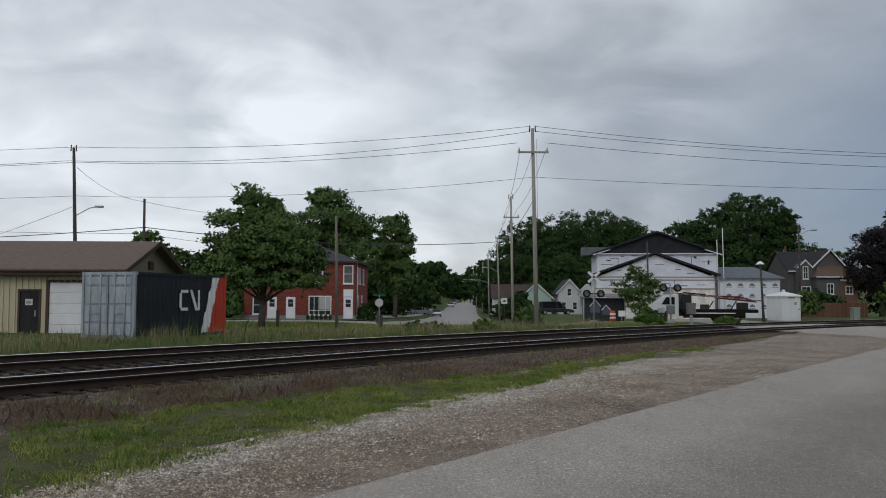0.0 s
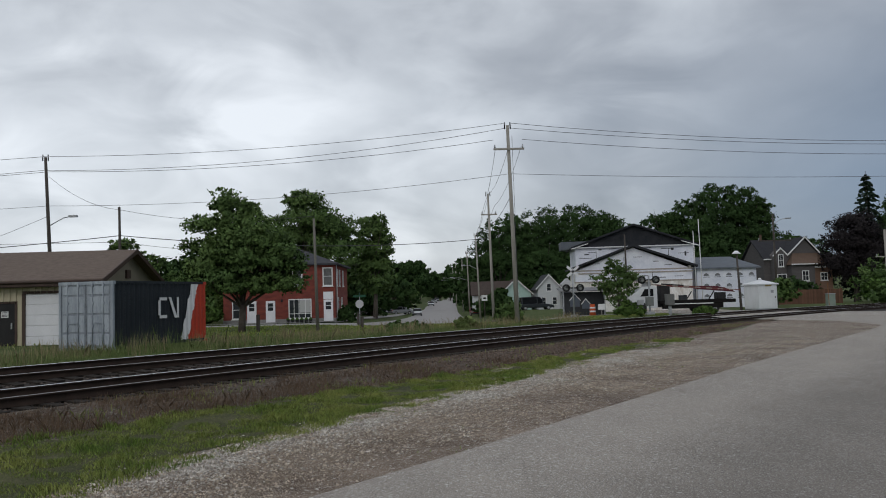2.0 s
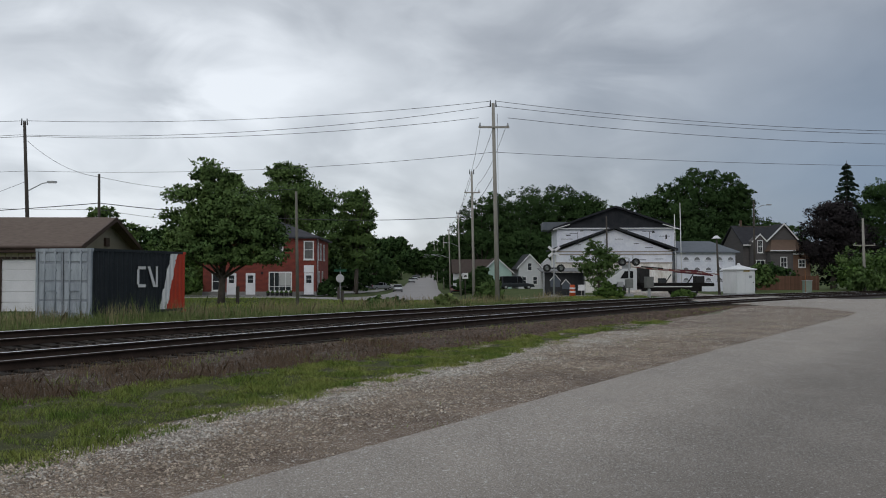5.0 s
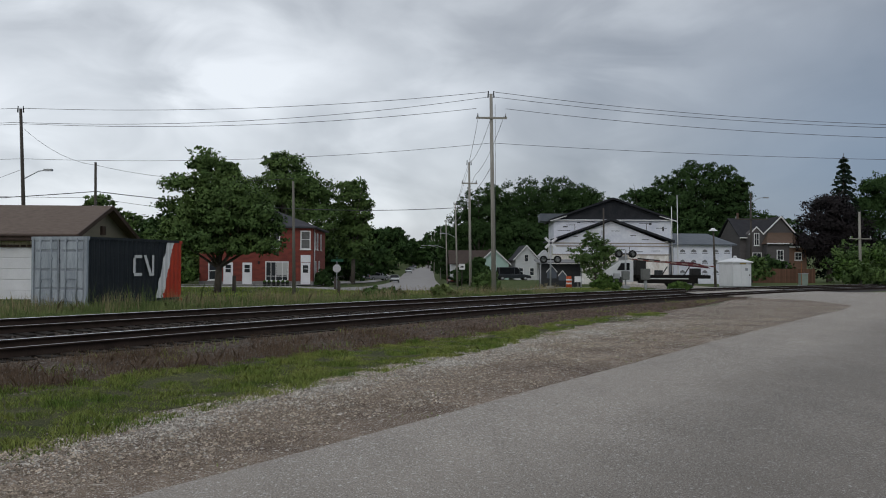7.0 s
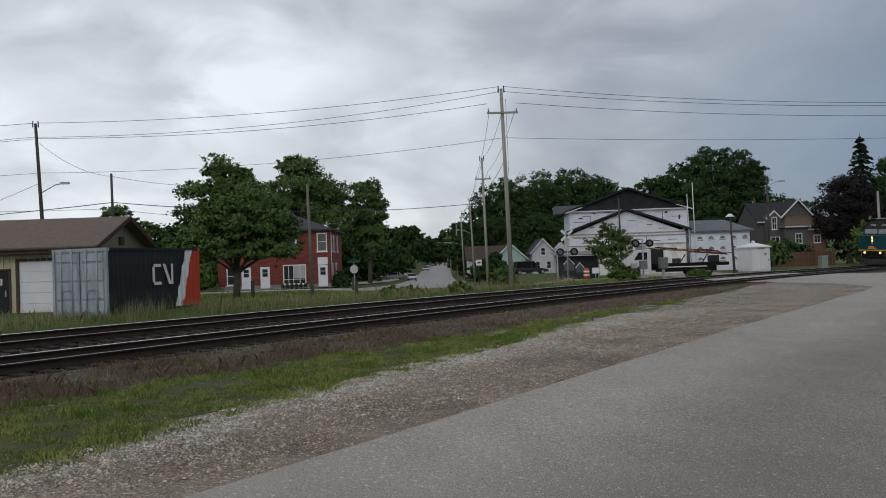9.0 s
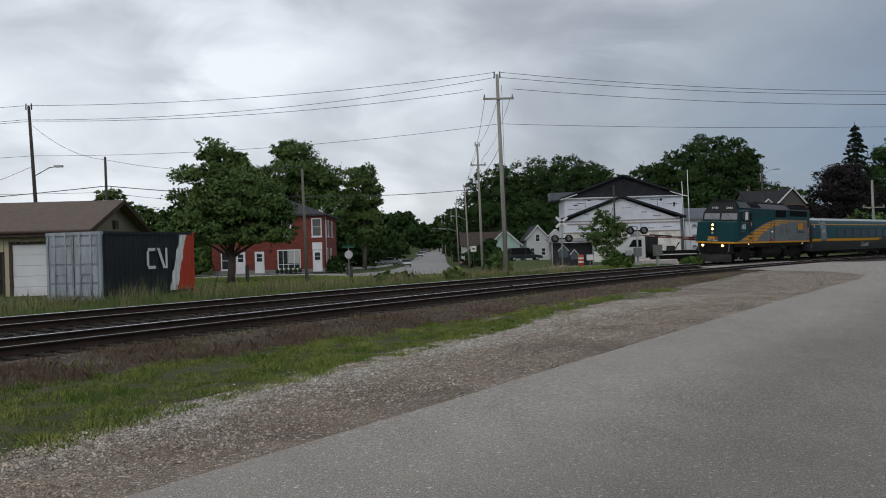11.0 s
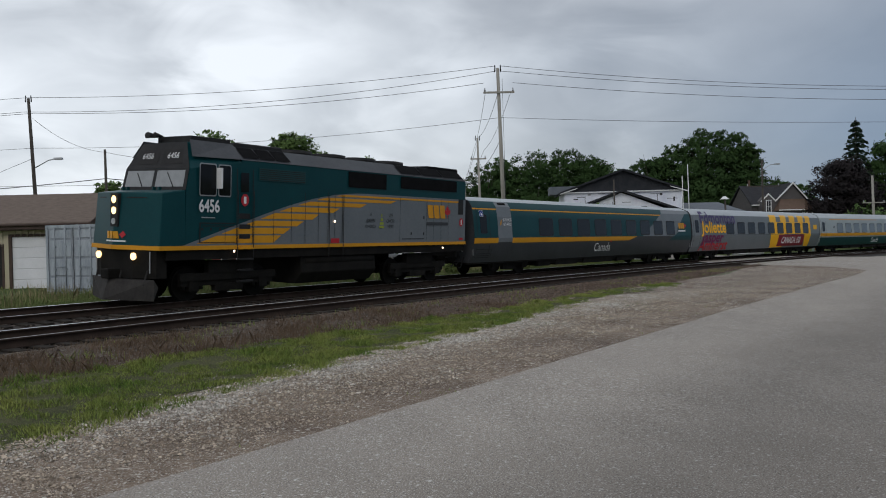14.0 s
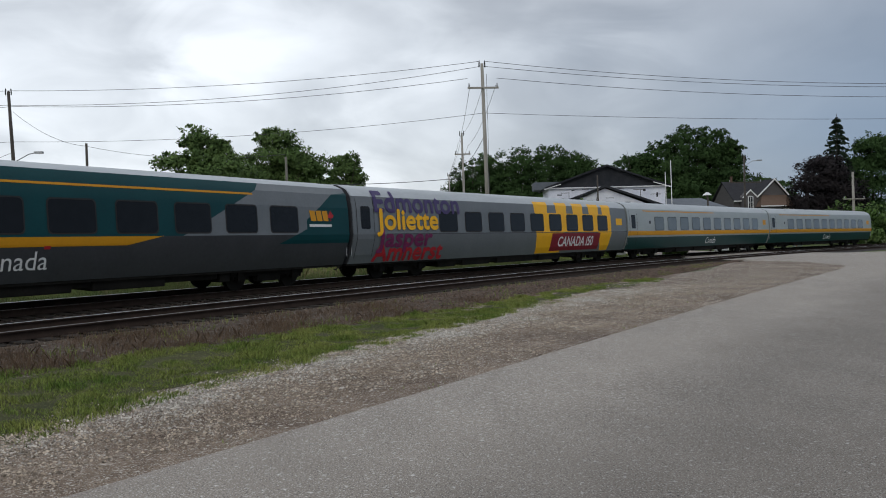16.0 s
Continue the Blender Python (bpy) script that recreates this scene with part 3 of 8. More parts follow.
def shell(name, prof, i0, i1, x0, x1, material, parent, label="", nx=1):
    """Both sides of a length of carbody between two corners of its section; joined over the roof where it reaches the middle."""
    bm = bmesh.new()
    pts = prof[i0:i1 + 1]
    ring = [(y, z) for y, z in pts]
    if pts[-1][0] == 0:
        ring = ring + [(-y, z) for y, z in pts[-2::-1]]
        rings = [ring]
    else:
        rings = [ring, [(-y, z) for y, z in pts[::-1]]]
    for rg in rings:
        a = [bm.verts.new((x0, y, z)) for y, z in rg]
        b = [bm.verts.new((x1, y, z)) for y, z in rg]
        for k in range(len(rg) - 1):
            f = bm.faces.new((a[k], a[k + 1], b[k + 1], b[k]))
            f.smooth = True
    bmesh.ops.recalc_face_normals(bm, faces=bm.faces)
    for f in bm.faces:
        if f.calc_center_median().y * f.normal.y < 0 or (abs(f.calc_center_median().y) < 0.4 and f.normal.z < 0):
            f.normal_flip()
    return part(name, bm, material, parent, label)


def bogie(parent, x, wheelbase, r=0.46, half=0.95):
    """A two-axle truck under a vehicle: side frames, bolsters, springs and wheels."""
    b = bmesh.new()
    for sd in (-1, 1):
        bm_box(x - wheelbase / 2 - 0.45, x + wheelbase / 2 + 0.45, sd * half - 0.07, sd * half + 0.07, 0.46, 0.62, b)
        bm_box(x - 0.55, x + 0.55, sd * half - 0.09, sd * half + 0.09, 0.28, 0.50, b)
        for dx in (-wheelbase / 2, wheelbase / 2):
            bm_box(x + dx - 0.17, x + dx + 0.17, sd * half - 0.1, sd * half + 0.12, 0.32, 0.64, b)
            bm_tube((x + dx - 0.33, sd * half, 0.35), (x + dx - 0.33, sd * half, 0.6), 0.07, n=8, bm=b)
            bm_tube((x + dx + 0.33, sd * half, 0.35), (x + dx + 0.33, sd * half, 0.6), 0.07, n=8, bm=b)
    bm_box(x - 0.25, x + 0.25, -half, half, 0.40, 0.66, b)
    tr = part("truck_frame", b, M_GRIME, parent, "grimy black truck frame")
    for dx in (-wheelbase / 2, wheelbase / 2):
        for sd in (-1, 1):
            w = bm_tube((x + dx, sd * 0.69, r), (x + dx, sd * 0.80, r), r, n=24)
            bm_tube((x + dx, sd * 0.66, r), (x + dx, sd * 0.69, r), r + 0.025, n=24, bm=w)
            bm_tube((x + dx, sd * 0.80, r), (x + dx, sd * 0.95, r), 0.12, n=12, bm=w)
            part("wheel", w, M_GRIME, tr)
    return tr


def coach(label, livery, parent_name="passenger_coach"):
    c = thing(parent_name, label, "passenger coach", group="train")
    e = 12.78
    up, low, roof = {"teal": (M_TEAL, M_DGREY, M_ROOF), "wrap": (M_GREY, M_GREY, M_ROOF), "silver": (M_SILVER, M_TEAL_D, M_ROOF)}[livery]
    shell("lower_side", COACH_PROF, 0, 3, -e, e, low, c)
    shell("window_side", COACH_PROF, 3, 6 if livery == "teal" else 5, -e, e, up, c)
    shell("roof", COACH_PROF, 6 if livery == "teal" else 5, 8, -e, e, roof if livery != "teal" else M_ROOF, c, "pale curved roof")
    # ends, floor, gangway
    for sd in (-1, 1):
        ring = [(y, z) for y, z in COACH_PROF] + [(-y, z) for y, z in COACH_PROF[-2::-1]]
        part("end_wall", bm_prism(ring, sd * e, sd * (e - 0.05), "x"), M_DGREY if livery != "silver" else M_SILVER, c)
        g = bmesh.new()
        for k in range(2):
            r = 0.03 * (k % 2)
            bm_box(sd * (e + 0.08 * k), sd * (e + 0.08 * k + 0.09), -0.72 + r, 0.72 - r, 0.95, 3.35 - r, g)
        part("gangway_bellows", g, M_RUBBER, c, "black rubber gangway bellows")
        part("coupler", bm_box(sd * e, sd * 12.93, -0.15, 0.15, 0.6, 0.85), M_GRIME, c)
        for y, drop in ((1.0, 0.32), (0.8, 0.22), (0.55, 0.28), (-0.9, 0.3)):
            h_ = bmesh.new()
            for k in range(5):
                z_ = [0.95 - drop * math.sin(math.pi * (k + d) / 5 * 0.62) * 1.5 for d in (0, 1)]
                bm_tube((sd * (e + 0.07 * k), y, z_[0]), (sd * (e + 0.07 * (k + 1)), y, z_[1]), 0.024, n=6, bm=h_)
            part("hose", h_, M_RUBBER, c)
        part("grab_rail", bm_tube((sd * (e - 0.03), 1.5, 1.0), (sd * (e - 0.03), 1.46, 2.0), 0.014, n=6), M_STEEL, c)
    part("underframe", bm_box(-e, e, -1.28, 1.28, 0.62, 0.70), M_GRIME, c)
    for x0, x1 in ((-4.6, -2.2), (-1.6, 1.9), (2.6, 4.9)):
        part("equipment_box", soften(bm_box(x0, x1, -1.2, 1.2, 0.36, 0.66), 0.03), M_GRIME, c)
    part("underfloor_trough", soften(bm_box(-6.7, 6.7, -1.12, 1.12, 0.44, 0.64), 0.04), M_GRIME, c, "grimy underfloor trough")
    for x0, x1 in ((-7.2, -6.75), (5.4, 6.6)):
        part("equipment_box", soften(bm_box(x0, x1, -1.15, 1.15, 0.34, 0.62), 0.03), M_GRIME, c)
    for x in (-9.1, 9.1):
        bogie(c, x, 2.6)
    # doors near the head end and at the tail
    P = COACH_PROF
    door_m = {"teal": M_TEAL, "wrap": M_GREY, "silver": M_SILVER}[livery]
    for x in (12.02,):
        zd = 0.95 if livery == "wrap" else 1.86
        d = decal("door", [(x - 0.48, zd), (x + 0.48, zd), (x + 0.48, 3.1), (x - 0.48, 3.1)], P, door_m, c, 0.008, both=True)
        decal("door_window", rounded(x - 0.27, x + 0.27, 2.0, 2.85, 0.08), P, M_GLASS, d, 0.014, both=True)
        for dx in (-0.5, 0.5):
            bar("door_seam", x + dx - 0.012, x + dx + 0.012, 0.9, 3.12, P, M_RUBBER, c, 0.011, both=True)
    wins = [(8.35 if livery == "silver" else 6.54) - 1.975 * k for k in range(10 if livery == "silver" else 9)]
    for x in wins:
        w = decal("window_gasket", rounded(x - 0.7, x + 0.7, 1.86, 2.76, 0.13), P, M_RUBBER, c, 0.007, both=True)
        decal("window_pane", rounded(x - 0.66, x + 0.66, 1.90, 2.72, 0.11), P, M_SKYPANE if livery == "silver" else M_GLASS, w, 0.012, both=True)
    if livery == "teal":
        decal("grey_panel", [(9.68, 1.60), (10.87, 1.60), (10.87, 3.44), (9.68, 3.44)], P, M_GREY, c, 0.004, "grey painted panel", True)
        decal("grey_tail", [(-12.78, 1.80), (-4.9, 1.80), (-8.0, 3.22), (-8.3, 3.45), (-12.78, 3.45)], P, M_GREY, c, 0.004, "grey slanted tail field", True)
        decal("teal_tail", [(-12.78, 1.5), (-9.0, 1.5), (-10.4, 2.0), (-10.4, 2.3), (-11.9, 3.22), (-12.78, 3.3)], P, M_TEAL, c, 0.006, "", True)
        decal("yellow_stripe", [(-3.0, 1.56), (-4.2, 1.80), (9.68, 1.80), (9.68, 1.56)], P, M_YEL, c, 0.008, "golden yellow stripe", True)
        bar("yellow_stripe", 10.87, 12.78, 1.56, 1.80, P, M_YEL, c, 0.012, True)
        bar("yellow_line", -7.85, 9.68, 3.07, 3.13, P, M_YEL, c, 0.009, True)
        bar("yellow_line", 10.87, 12.78, 3.07, 3.13, P, M_YEL, c, 0.009, True)
        lettering("Canada", 0.66, 0.25, 1.2, P, M_LETTER, c, width=1.0, label="white Canada wordmark")
        bar("leaf_mark", -0.75, -0.58, 1.5, 1.58, P, M_CRIMSON, c, 0.014)
        for k, wd in enumerate(("BUSINESS", "AFFAIRES")):
            lettering(wd, 0.19, 10.08, 2.62 - 0.2 * k, P, M_LETTER, c, proud=0.016, width=0.9)
        emblem(c, P, -10.95, 2.45, 0.36)
        bar("access_sign", 12.0, 12.3, 2.76, 3.02, P, M_LETTER, c, 0.016)
        bar("sign_field", 12.015, 12.285, 2.773, 3.007, P, mat("blue_sign", (0.02, 0.06, 0.3)), c, 0.019)
        decal("sign_symbol", rounded(12.08, 12.2, 2.8, 2.9, 0.045), P, M_LETTER, c, 0.022)
        bar("sign_symbol", 12.15, 12.18, 2.86, 2.97, P, M_LETTER, c, 0.022)
        decal("leaf_mark", [(10.72, 2.35), (10.58, 2.4), (10.52, 2.62), (10.62, 2.56)], P, M_YEL, c, 0.012)
        bar("roof_vent", 9.95, 10.6, 3.3, 3.4, P, M_GRILLE, c, 0.012)
        bar("hatch_seam", 11.3, 12.5, 1.28, 1.3, P, M_RUBBER, c, 0.01)
        bar("hatch_seam", 11.3, 11.32, 0.95, 1.28, P, M_RUBBER, c, 0.01)
        for k in range(3):
            bar("vent_slot", 11.4, 12.45, 1.08 - 0.09 * k, 1.1 - 0.09 * k, P, M_RUBBER, c, 0.01)
    elif livery == "wrap":
        for k, x in enumerate((10.25,)):
            bar("belt_line", -12.78, 10.8, 1.79, 1.82, P, M_DGREY, c, 0.006, True)
        for k, (wd, m_, z, sz) in enumerate((("Edmonton", M_PURPLE, 3.0, 1.12), ("Joliette", M_BRIGHT, 2.33, 1.1), ("Jasper", M_PLUM, 1.62, 1.0), ("Amherst", M_CRIMSON, 1.06, 1.0))):
            lettering(wd, sz, 0, z, P, m_, c, proud=(0.018, 0.034, 0.026, 0.018)[k], span=((11.46, 5.7), (11.38, 7.38), (11.3, 7.8), (11.44, 6.88))[k], heavy=0.035)
        for x0, x1 in ((-2.5, -1.15), (-4.7, -3.5), (-6.7, -5.5), (-8.75, -7.5), (-10.4, -9.3)):
            decal("yellow_panel", [(x0, 2.8), (x1, 2.8), (x1, 3.36), (x0 - 0.12, 3.36)], P, M_BRIGHT, c, 0.005, "bright yellow wrap")
        bar("yellow_panel", -10.45, -1.2, 1.82, 2.8, P, M_BRIGHT, c, 0.0052)
        decal("yellow_skirt", [(-4.2, 0.72), (-1.5, 0.72), (-1.2, 1.82), (-4.2, 1.82)], P, M_BRIGHT, c, 0.005)
        decal("yellow_skirt", [(-10.3, 0.72), (-9.3, 0.72), (-8.6, 1.82), (-10.5, 1.82)], P, M_BRIGHT, c, 0.005)
        bar("maroon_panel", -8.9, -2.95, 0.82, 1.76, P, M_MAROON, c, 0.009, label="maroon title panel")
        lettering("CANADA i50", 0.74, -5.9, 1.28, P, M_LETTER, c, proud=0.015, width=1.02, bold=0.015)
        bar("yellow_panel", -12.1, -11.2, 2.2, 2.6, P, M_BRIGHT, c, 0.008)
    else:
        bar("yellow_stripe", -12.78, 12.78, 1.56, 1.84, P, M_YEL, c, 0.008, True, "golden yellow stripe")
        bar("grey_band", -12.78, 12.78, 1.44, 1.56, P, M_SILVER, c, 0.007, True)
        bar("yellow_line", -1.0, 10.6, 3.08, 3.14, P, M_YEL, c, 0.008)
        lettering("Canada", 0.66, -0.45, 1.08, P, M_LETTER, c, width=0.95, label="white Canada wordmark")
        bar("yellow_panel", -12.0, -11.3, 2.25, 2.65, P, M_YEL, c, 0.008)
        bar("sign_symbol", 9.6, 9.85, 2.3, 2.5, P, M_DGREY, c, 0.01)
    return c


def emblem(parent, P, x, z, h, proud=0.018):
    """The operator's mark as plain slanted yellow shapes and a red lozenge."""
    w = h
    for k in range(3):
        x0 = x + 1.1 * w - k * 0.95 * w
        decal("emblem_shape", [(x0 + 0.04 * w, z + h / 2), (x0 - 0.2 * w, z - h / 2), (x0 - 0.98 * w, z - h / 2), (x0 - 0.76 * w, z + h / 2)], P, M_YEL, parent, proud)
    xr = x - 2.1 * w
    half = [(0, 0.55), (0.14, 0.28), (0.24, 0.34), (0.2, 0.08), (0.4, 0.2), (0.48, 0.02), (0.36, -0.16), (0.2, -0.2), (0.04, -0.2), (0.03, -0.5)]
    leaf = half + [(-a, b) for a, b in half[:0:-1]]
    decal("emblem_leaf", [(xr - a * w, z + b * h) for a, b in leaf], P, M_CRIMSON, parent, proud, "plain red leaf shape")
    bar("emblem_bar", x - 2.2 * w, x + 1.2 * w, z - 1.05 * h, z - 0.8 * h, P, M_DGREY if h > 0.4 else M_LETTER, parent, proud)


def locomotive():
    o = thing("locomotive", "teal and grey diesel locomotive with golden yellow stripes and lit headlights", "locomotive", group="train")
    P = LOCO_PROF
    part("body", bm_hull([(x, sy * y, z) for x in (4.9, -7.95) for sy in (-1, 1) for y, z in ((1.50, 1.57), (1.50, 3.98), (1.0, 4.40))]), M_TEAL, o, "teal carbody")
    part("cab", bm_hull([(4.9, sy * y, z) for sy in (-1, 1) for y, z in ((1.50, 1.57), (1.50, 3.92), (1.0, 4.42))]
                        + [(7.0, sy * 1.50, 1.57) for sy in (-1, 1)] + [(6.95, sy * 1.46, 3.10) for sy in (-1, 1)]
                        + [(6.80, sy * 1.43, 3.66) for sy in (-1, 1)] + [(6.52, sy * 0.98, 4.42) for sy in (-1, 1)]), M_TEAL, o)
    part("nose", soften(bm_hull([(8.3, 0, 1.57), (8.16, 0, 3.04)] + [(7.88, sy * 1.50, 1.57) for sy in (-1, 1)] + [(7.76, sy * 1.46, 3.04) for sy in (-1, 1)]
                         + [(6.96, sy * 1.50, 1.57) for sy in (-1, 1)] + [(6.96, sy * 1.45, 3.13) for sy in (-1, 1)]), 0.03), M_TEAL, o, "blunt teal nose")
    part("sill", bm_hull([(8.33, 0, z) for z in (1.54, 1.66)] + [(7.9, sy * 1.53, z) for sy in (-1, 1) for z in (1.54, 1.66)] + [(6.96, sy * 1.53, z) for sy in (-1, 1) for z in (1.54, 1.66)]
                         + [(-8.0, sy * 1.53, z) for sy in (-1, 1) for z in (1.54, 1.66)]), M_YEL, o, "golden yellow sill stripe")
    # roof skins and gear
    for sy in (-1, 1):
        for pts in (((4.9, sy * 1.5, 3.98), (-7.9, sy * 1.5, 3.98), (-7.9, sy * 1.0, 4.40), (4.9, sy * 1.0, 4.40)),
                    ((6.66, sy * 1.30, 3.92), (4.9, sy * 1.5, 3.94), (4.9, sy * 1.0, 4.42), (6.5, sy * 0.98, 4.43))):
            q = bmesh.new()
            clear = 0.016 if pts[0][0] < 5 else 0.06
            q.faces.new([q.verts.new((x, y + sy * clear, z + clear)) for x, y, z in pts])
            bmesh.ops.recalc_face_normals(q, faces=q.faces)
            if q.faces[:][0].normal.z < 0:
                bmesh.ops.reverse_faces(q, faces=q.faces[:])
            part("roof_slope", q, M_LROOF, o, "dark grey roof slope")
        for x0, x1 in ((4.8, 4.15), (4.1, 3.45), (3.4, 2.75), (-3.3, -4.7), (-4.75, -6.2), (-6.25, -7.8)):
            g = bmesh.new()
            g.faces.new([g.verts.new(p) for p in ((x0, sy * 1.44, 4.04), (x1, sy * 1.44, 4.04), (x1, sy * 1.06, 4.37), (x0, sy * 1.06, 4.37))])
            bmesh.ops.recalc_face_normals(g, faces=g.faces)
            gg = part("roof_grille", g, M_GRILLE, o, "black roof grille")
            gg.location = (0, sy * 0.03, 0.035)
    part("roof_deck", bm_box(-7.9, 5.9, -0.98, 0.98, 4.40, 4.43), M_BLACK, o)
    for x in (1.2, -0.6, -2.4, -4.2):
        f = bm_tube((x, 0, 4.42), (x, 0, 4.58), 0.72, n=20)
        bm_tube((x, 0, 4.58), (x, 0, 4.61), 0.55, n=20, bm=f)
        part("roof_fan", f, M_BLACK, o)
    part("exhaust_housing", soften(bm_box(2.3, 4.4, -0.62, 0.62, 4.42, 4.60), 0.04), M_BLACK, o)
    part("cooling_hood", soften(bm_box(-8.0, -5.7, -1.05, 1.05, 4.3, 4.52), 0.05), M_GRILLE, o)
    part("antenna_platform", bm_box(4.7, 6.2, -0.75, 0.75, 4.46, 4.64), M_BLACK, o)
    hn = bmesh.new()
    for dy, l in ((0.0, 0.42), (-0.16, 0.34), (0.16, 0.3)):
        bm_tube((6.25, dy - 0.62, 4.64), (6.25 + l, dy - 0.62, 4.66), 0.025, 0.09, n=10, bm=hn)
    bm_tube((6.25, -0.62, 4.4), (6.25, -0.62, 4.68), 0.03, n=6, bm=hn)
    part("air_horn", hn, M_BLACK, o, "black air horn cluster")
    # livery on the long sides
    grey = [(-7.95, 1.66), (7.1, 1.66)]
    for k in range(15):
        a = k / 14
        grey.append((7.1 - 8.3 * a, 1.66 + 1.64 * math.sin(a * math.pi / 2)))
    grey.append((-7.95, 3.30))
    decal("grey_side", grey, P, M_GREY, o, 0.006 - 0.02, "grey painted side", True)
    decal("grey_side", grey, [(1.51, 1.57), (1.51, 3.98), (1.02, 4.42)], M_GREY, o, 0.002)

    def edge_x(z):
        a = math.asin(max(min((z - 1.66) / 1.64, 1), 0)) / (math.pi / 2)
        return 7.1 - 8.3 * a - 0.3
    F = [(1.515, 1.57), (1.515, 3.98), (1.02, 4.42)]
    for z0, z1, xe in ((1.72, 1.95, 3.55), (2.0, 2.19, 3.1), (2.24, 2.41, 2.5), (2.46, 2.62, 1.75), (2.67, 2.81, 0.7), (2.86, 2.98, -0.8), (3.03, 3.12, -2.6), (3.17, 3.23, -7.4)):
        xs = [edge_x(z0), edge_x((z0 + z1) / 2), edge_x(z1)]
        decal("yellow_stripe", [(xs[0], z0), (xs[1], (z0 + z1) / 2), (xs[2], z1), (xe - 0.35, z1), (xe, z0)], F, M_YEL, o, 0.006, "golden yellow sweeping stripe")
    # panel seams, doors, ladders
    for x in (5.55, 3.55, 2.75, 2.1, 1.45, 0.6, -3.2, -5.0, -5.5, -6.05, -6.6):
        bar("panel_seam", x - 0.008, x + 0.008, 1.70, 3.28 if x < 2 else 2.2 + (5.6 - x) * 0.3, F, M_BLACK, o, 0.012)
    for x in (0.95, 0.2, 5.1, 4.45):
        bar("door_jamb", x - 0.013, x + 0.013, 1.70, 3.3 if x < 2 else 3.75, F, M_BLACK, o, 0.014)
        part("grab_rail", bm_tube((x, 1.58, 1.2), (x, 1.58, 3.2), 0.013, n=6), M_BLACK, o)
    for k in range(4):
        part("step", bm_box(4.5, 5.05, 1.50, 1.64, 0.55 + 0.33 * k, 0.60 + 0.33 * k), M_BLACK if k != 3 else M_YEL, o)
    for k in range(3):
        bar("step_well", 4.55, 5.0, 1.85 + 0.3 * k, 1.99 + 0.3 * k, F, M_BLACK, o, 0.013)
    bar("battery_lid", 5.15, 6.5, 2.30, 2.33, F, M_BLACK, o, 0.013)
    bar("battery_lid", 5.15, 6.5, 1.74, 1.76, F, M_BLACK, o, 0.013)
    bar("battery_lid", 6.48, 6.52, 1.74, 2.33, F, M_BLACK, o, 0.014)
    bar("battery_lid", 5.2, 6.4, 2.22, 2.24, F, M_BLACK, o, 0.013)
    bar("louvre", 2.1, 4.2, 3.48, 3.82, F, M_TEAL_D, o, 0.01)
    for k in range(6):
        bar("louvre_slat", 2.14, 4.16, 3.5 + 0.053 * k, 3.52 + 0.053 * k, F, M_BLACK, o, 0.013)
    for x in (5.75, 6.1, 6.42):
        bar("lid_latch", x - 0.035, x + 0.035, 2.1, 2.17, F, M_BLACK, o, 0.015)
    decal("service_panel", [(-3.35, 1.78), (-4.85, 1.78), (-4.85, 1.81), (-3.35, 1.81)], F, M_BLACK, o, 0.012)
    for x, z in ((-3.95, 2.0), (-4.8, 2.0), (-4.8, 2.6)):
        bar("panel_latch", x - 0.04, x + 0.04, z - 0.05, z + 0.05, F, M_BLACK, o, 0.013)
    bar("intake_grille", -0.1, -2.3, 3.47, 3.95, F, M_GRILLE, o, 0.012)
    bar("radiator_grille", -3.2, -7.2, 3.55, 3.95, F, M_GRILLE, o, 0.012)
    bar("door_window", 4.62, 4.95, 3.15, 3.65, F, M_GLASS, o, 0.013)
    decal("marker_panel", rounded(4.62, 4.94, 2.78, 3.1, 0.155), F, M_CRIMSON, o, 0.016, "red round sticker")
    bar("sticker_symbol", 4.73, 4.83, 2.85, 3.03, F, M_LETTER, o, 0.02)
    decal("marker_panel", rounded(-7.75, -7.45, 2.3, 2.62, 0.14), F, M_CRIMSON, o, 0.016, "red round sticker")
    bar("sticker_symbol", -7.64, -7.56, 2.36, 2.56, F, M_LETTER, o, 0.02)
    bar("marker_panel", -7.75, -7.45, 1.72, 1.82, F, M_CRIMSON, o, 0.016)
    bar("marker_panel", 0.35, 0.8, 1.68, 1.84, F, M_CRIMSON, o, 0.016)
    for x, z in ((0.62, 2.42), (5.2, 1.48), (-6.2, 1.42)):
        part("marker_light", bm_tube((x, 1.53, z), (x, 1.555, z), 0.035, n=10), M_MARK, o)
    bar("hand_hole", -7.75, -7.35, 2.75, 3.3, F, M_BLACK, o, 0.012)
    # cab side window with pale frame
    for x0, x1 in ((6.5, 5.92), (5.8, 5.36)):
        fr = decal("cab_window_frame", rounded(x1 - 0.03, x0 + 0.03, 3.0, 3.82, 0.06), F, M_STEEL, o, 0.006)
        decal("cab_window_pane", rounded(x1, x0, 3.03, 3.79, 0.05), F, M_GLASS, fr, 0.012)
    part("wing_mirror", bm_box(5.83, 5.89, 1.52, 1.72, 3.2, 3.72), M_LETTER, o)
    lettering("6456", 0.44, 6.16, 2.74, F, M_LETTER, o, proud=0.012, width=0.88, heavy=0.012)
    bar("small_writing", 5.95, 6.45, 2.45, 2.475, F, M_STEEL, o, 0.012)
    for k, (a, b) in enumerate((("A", "UN"), ("GREEN", "CHOIX"), ("CHOICE", "VERT"))):
        lettering(a, 0.17, -1.4, 2.66 - 0.2 * k, F, M_DGREY, o)
        lettering(b, 0.17, -2.6, 2.66 - 0.2 * k, F, M_DGREY, o)
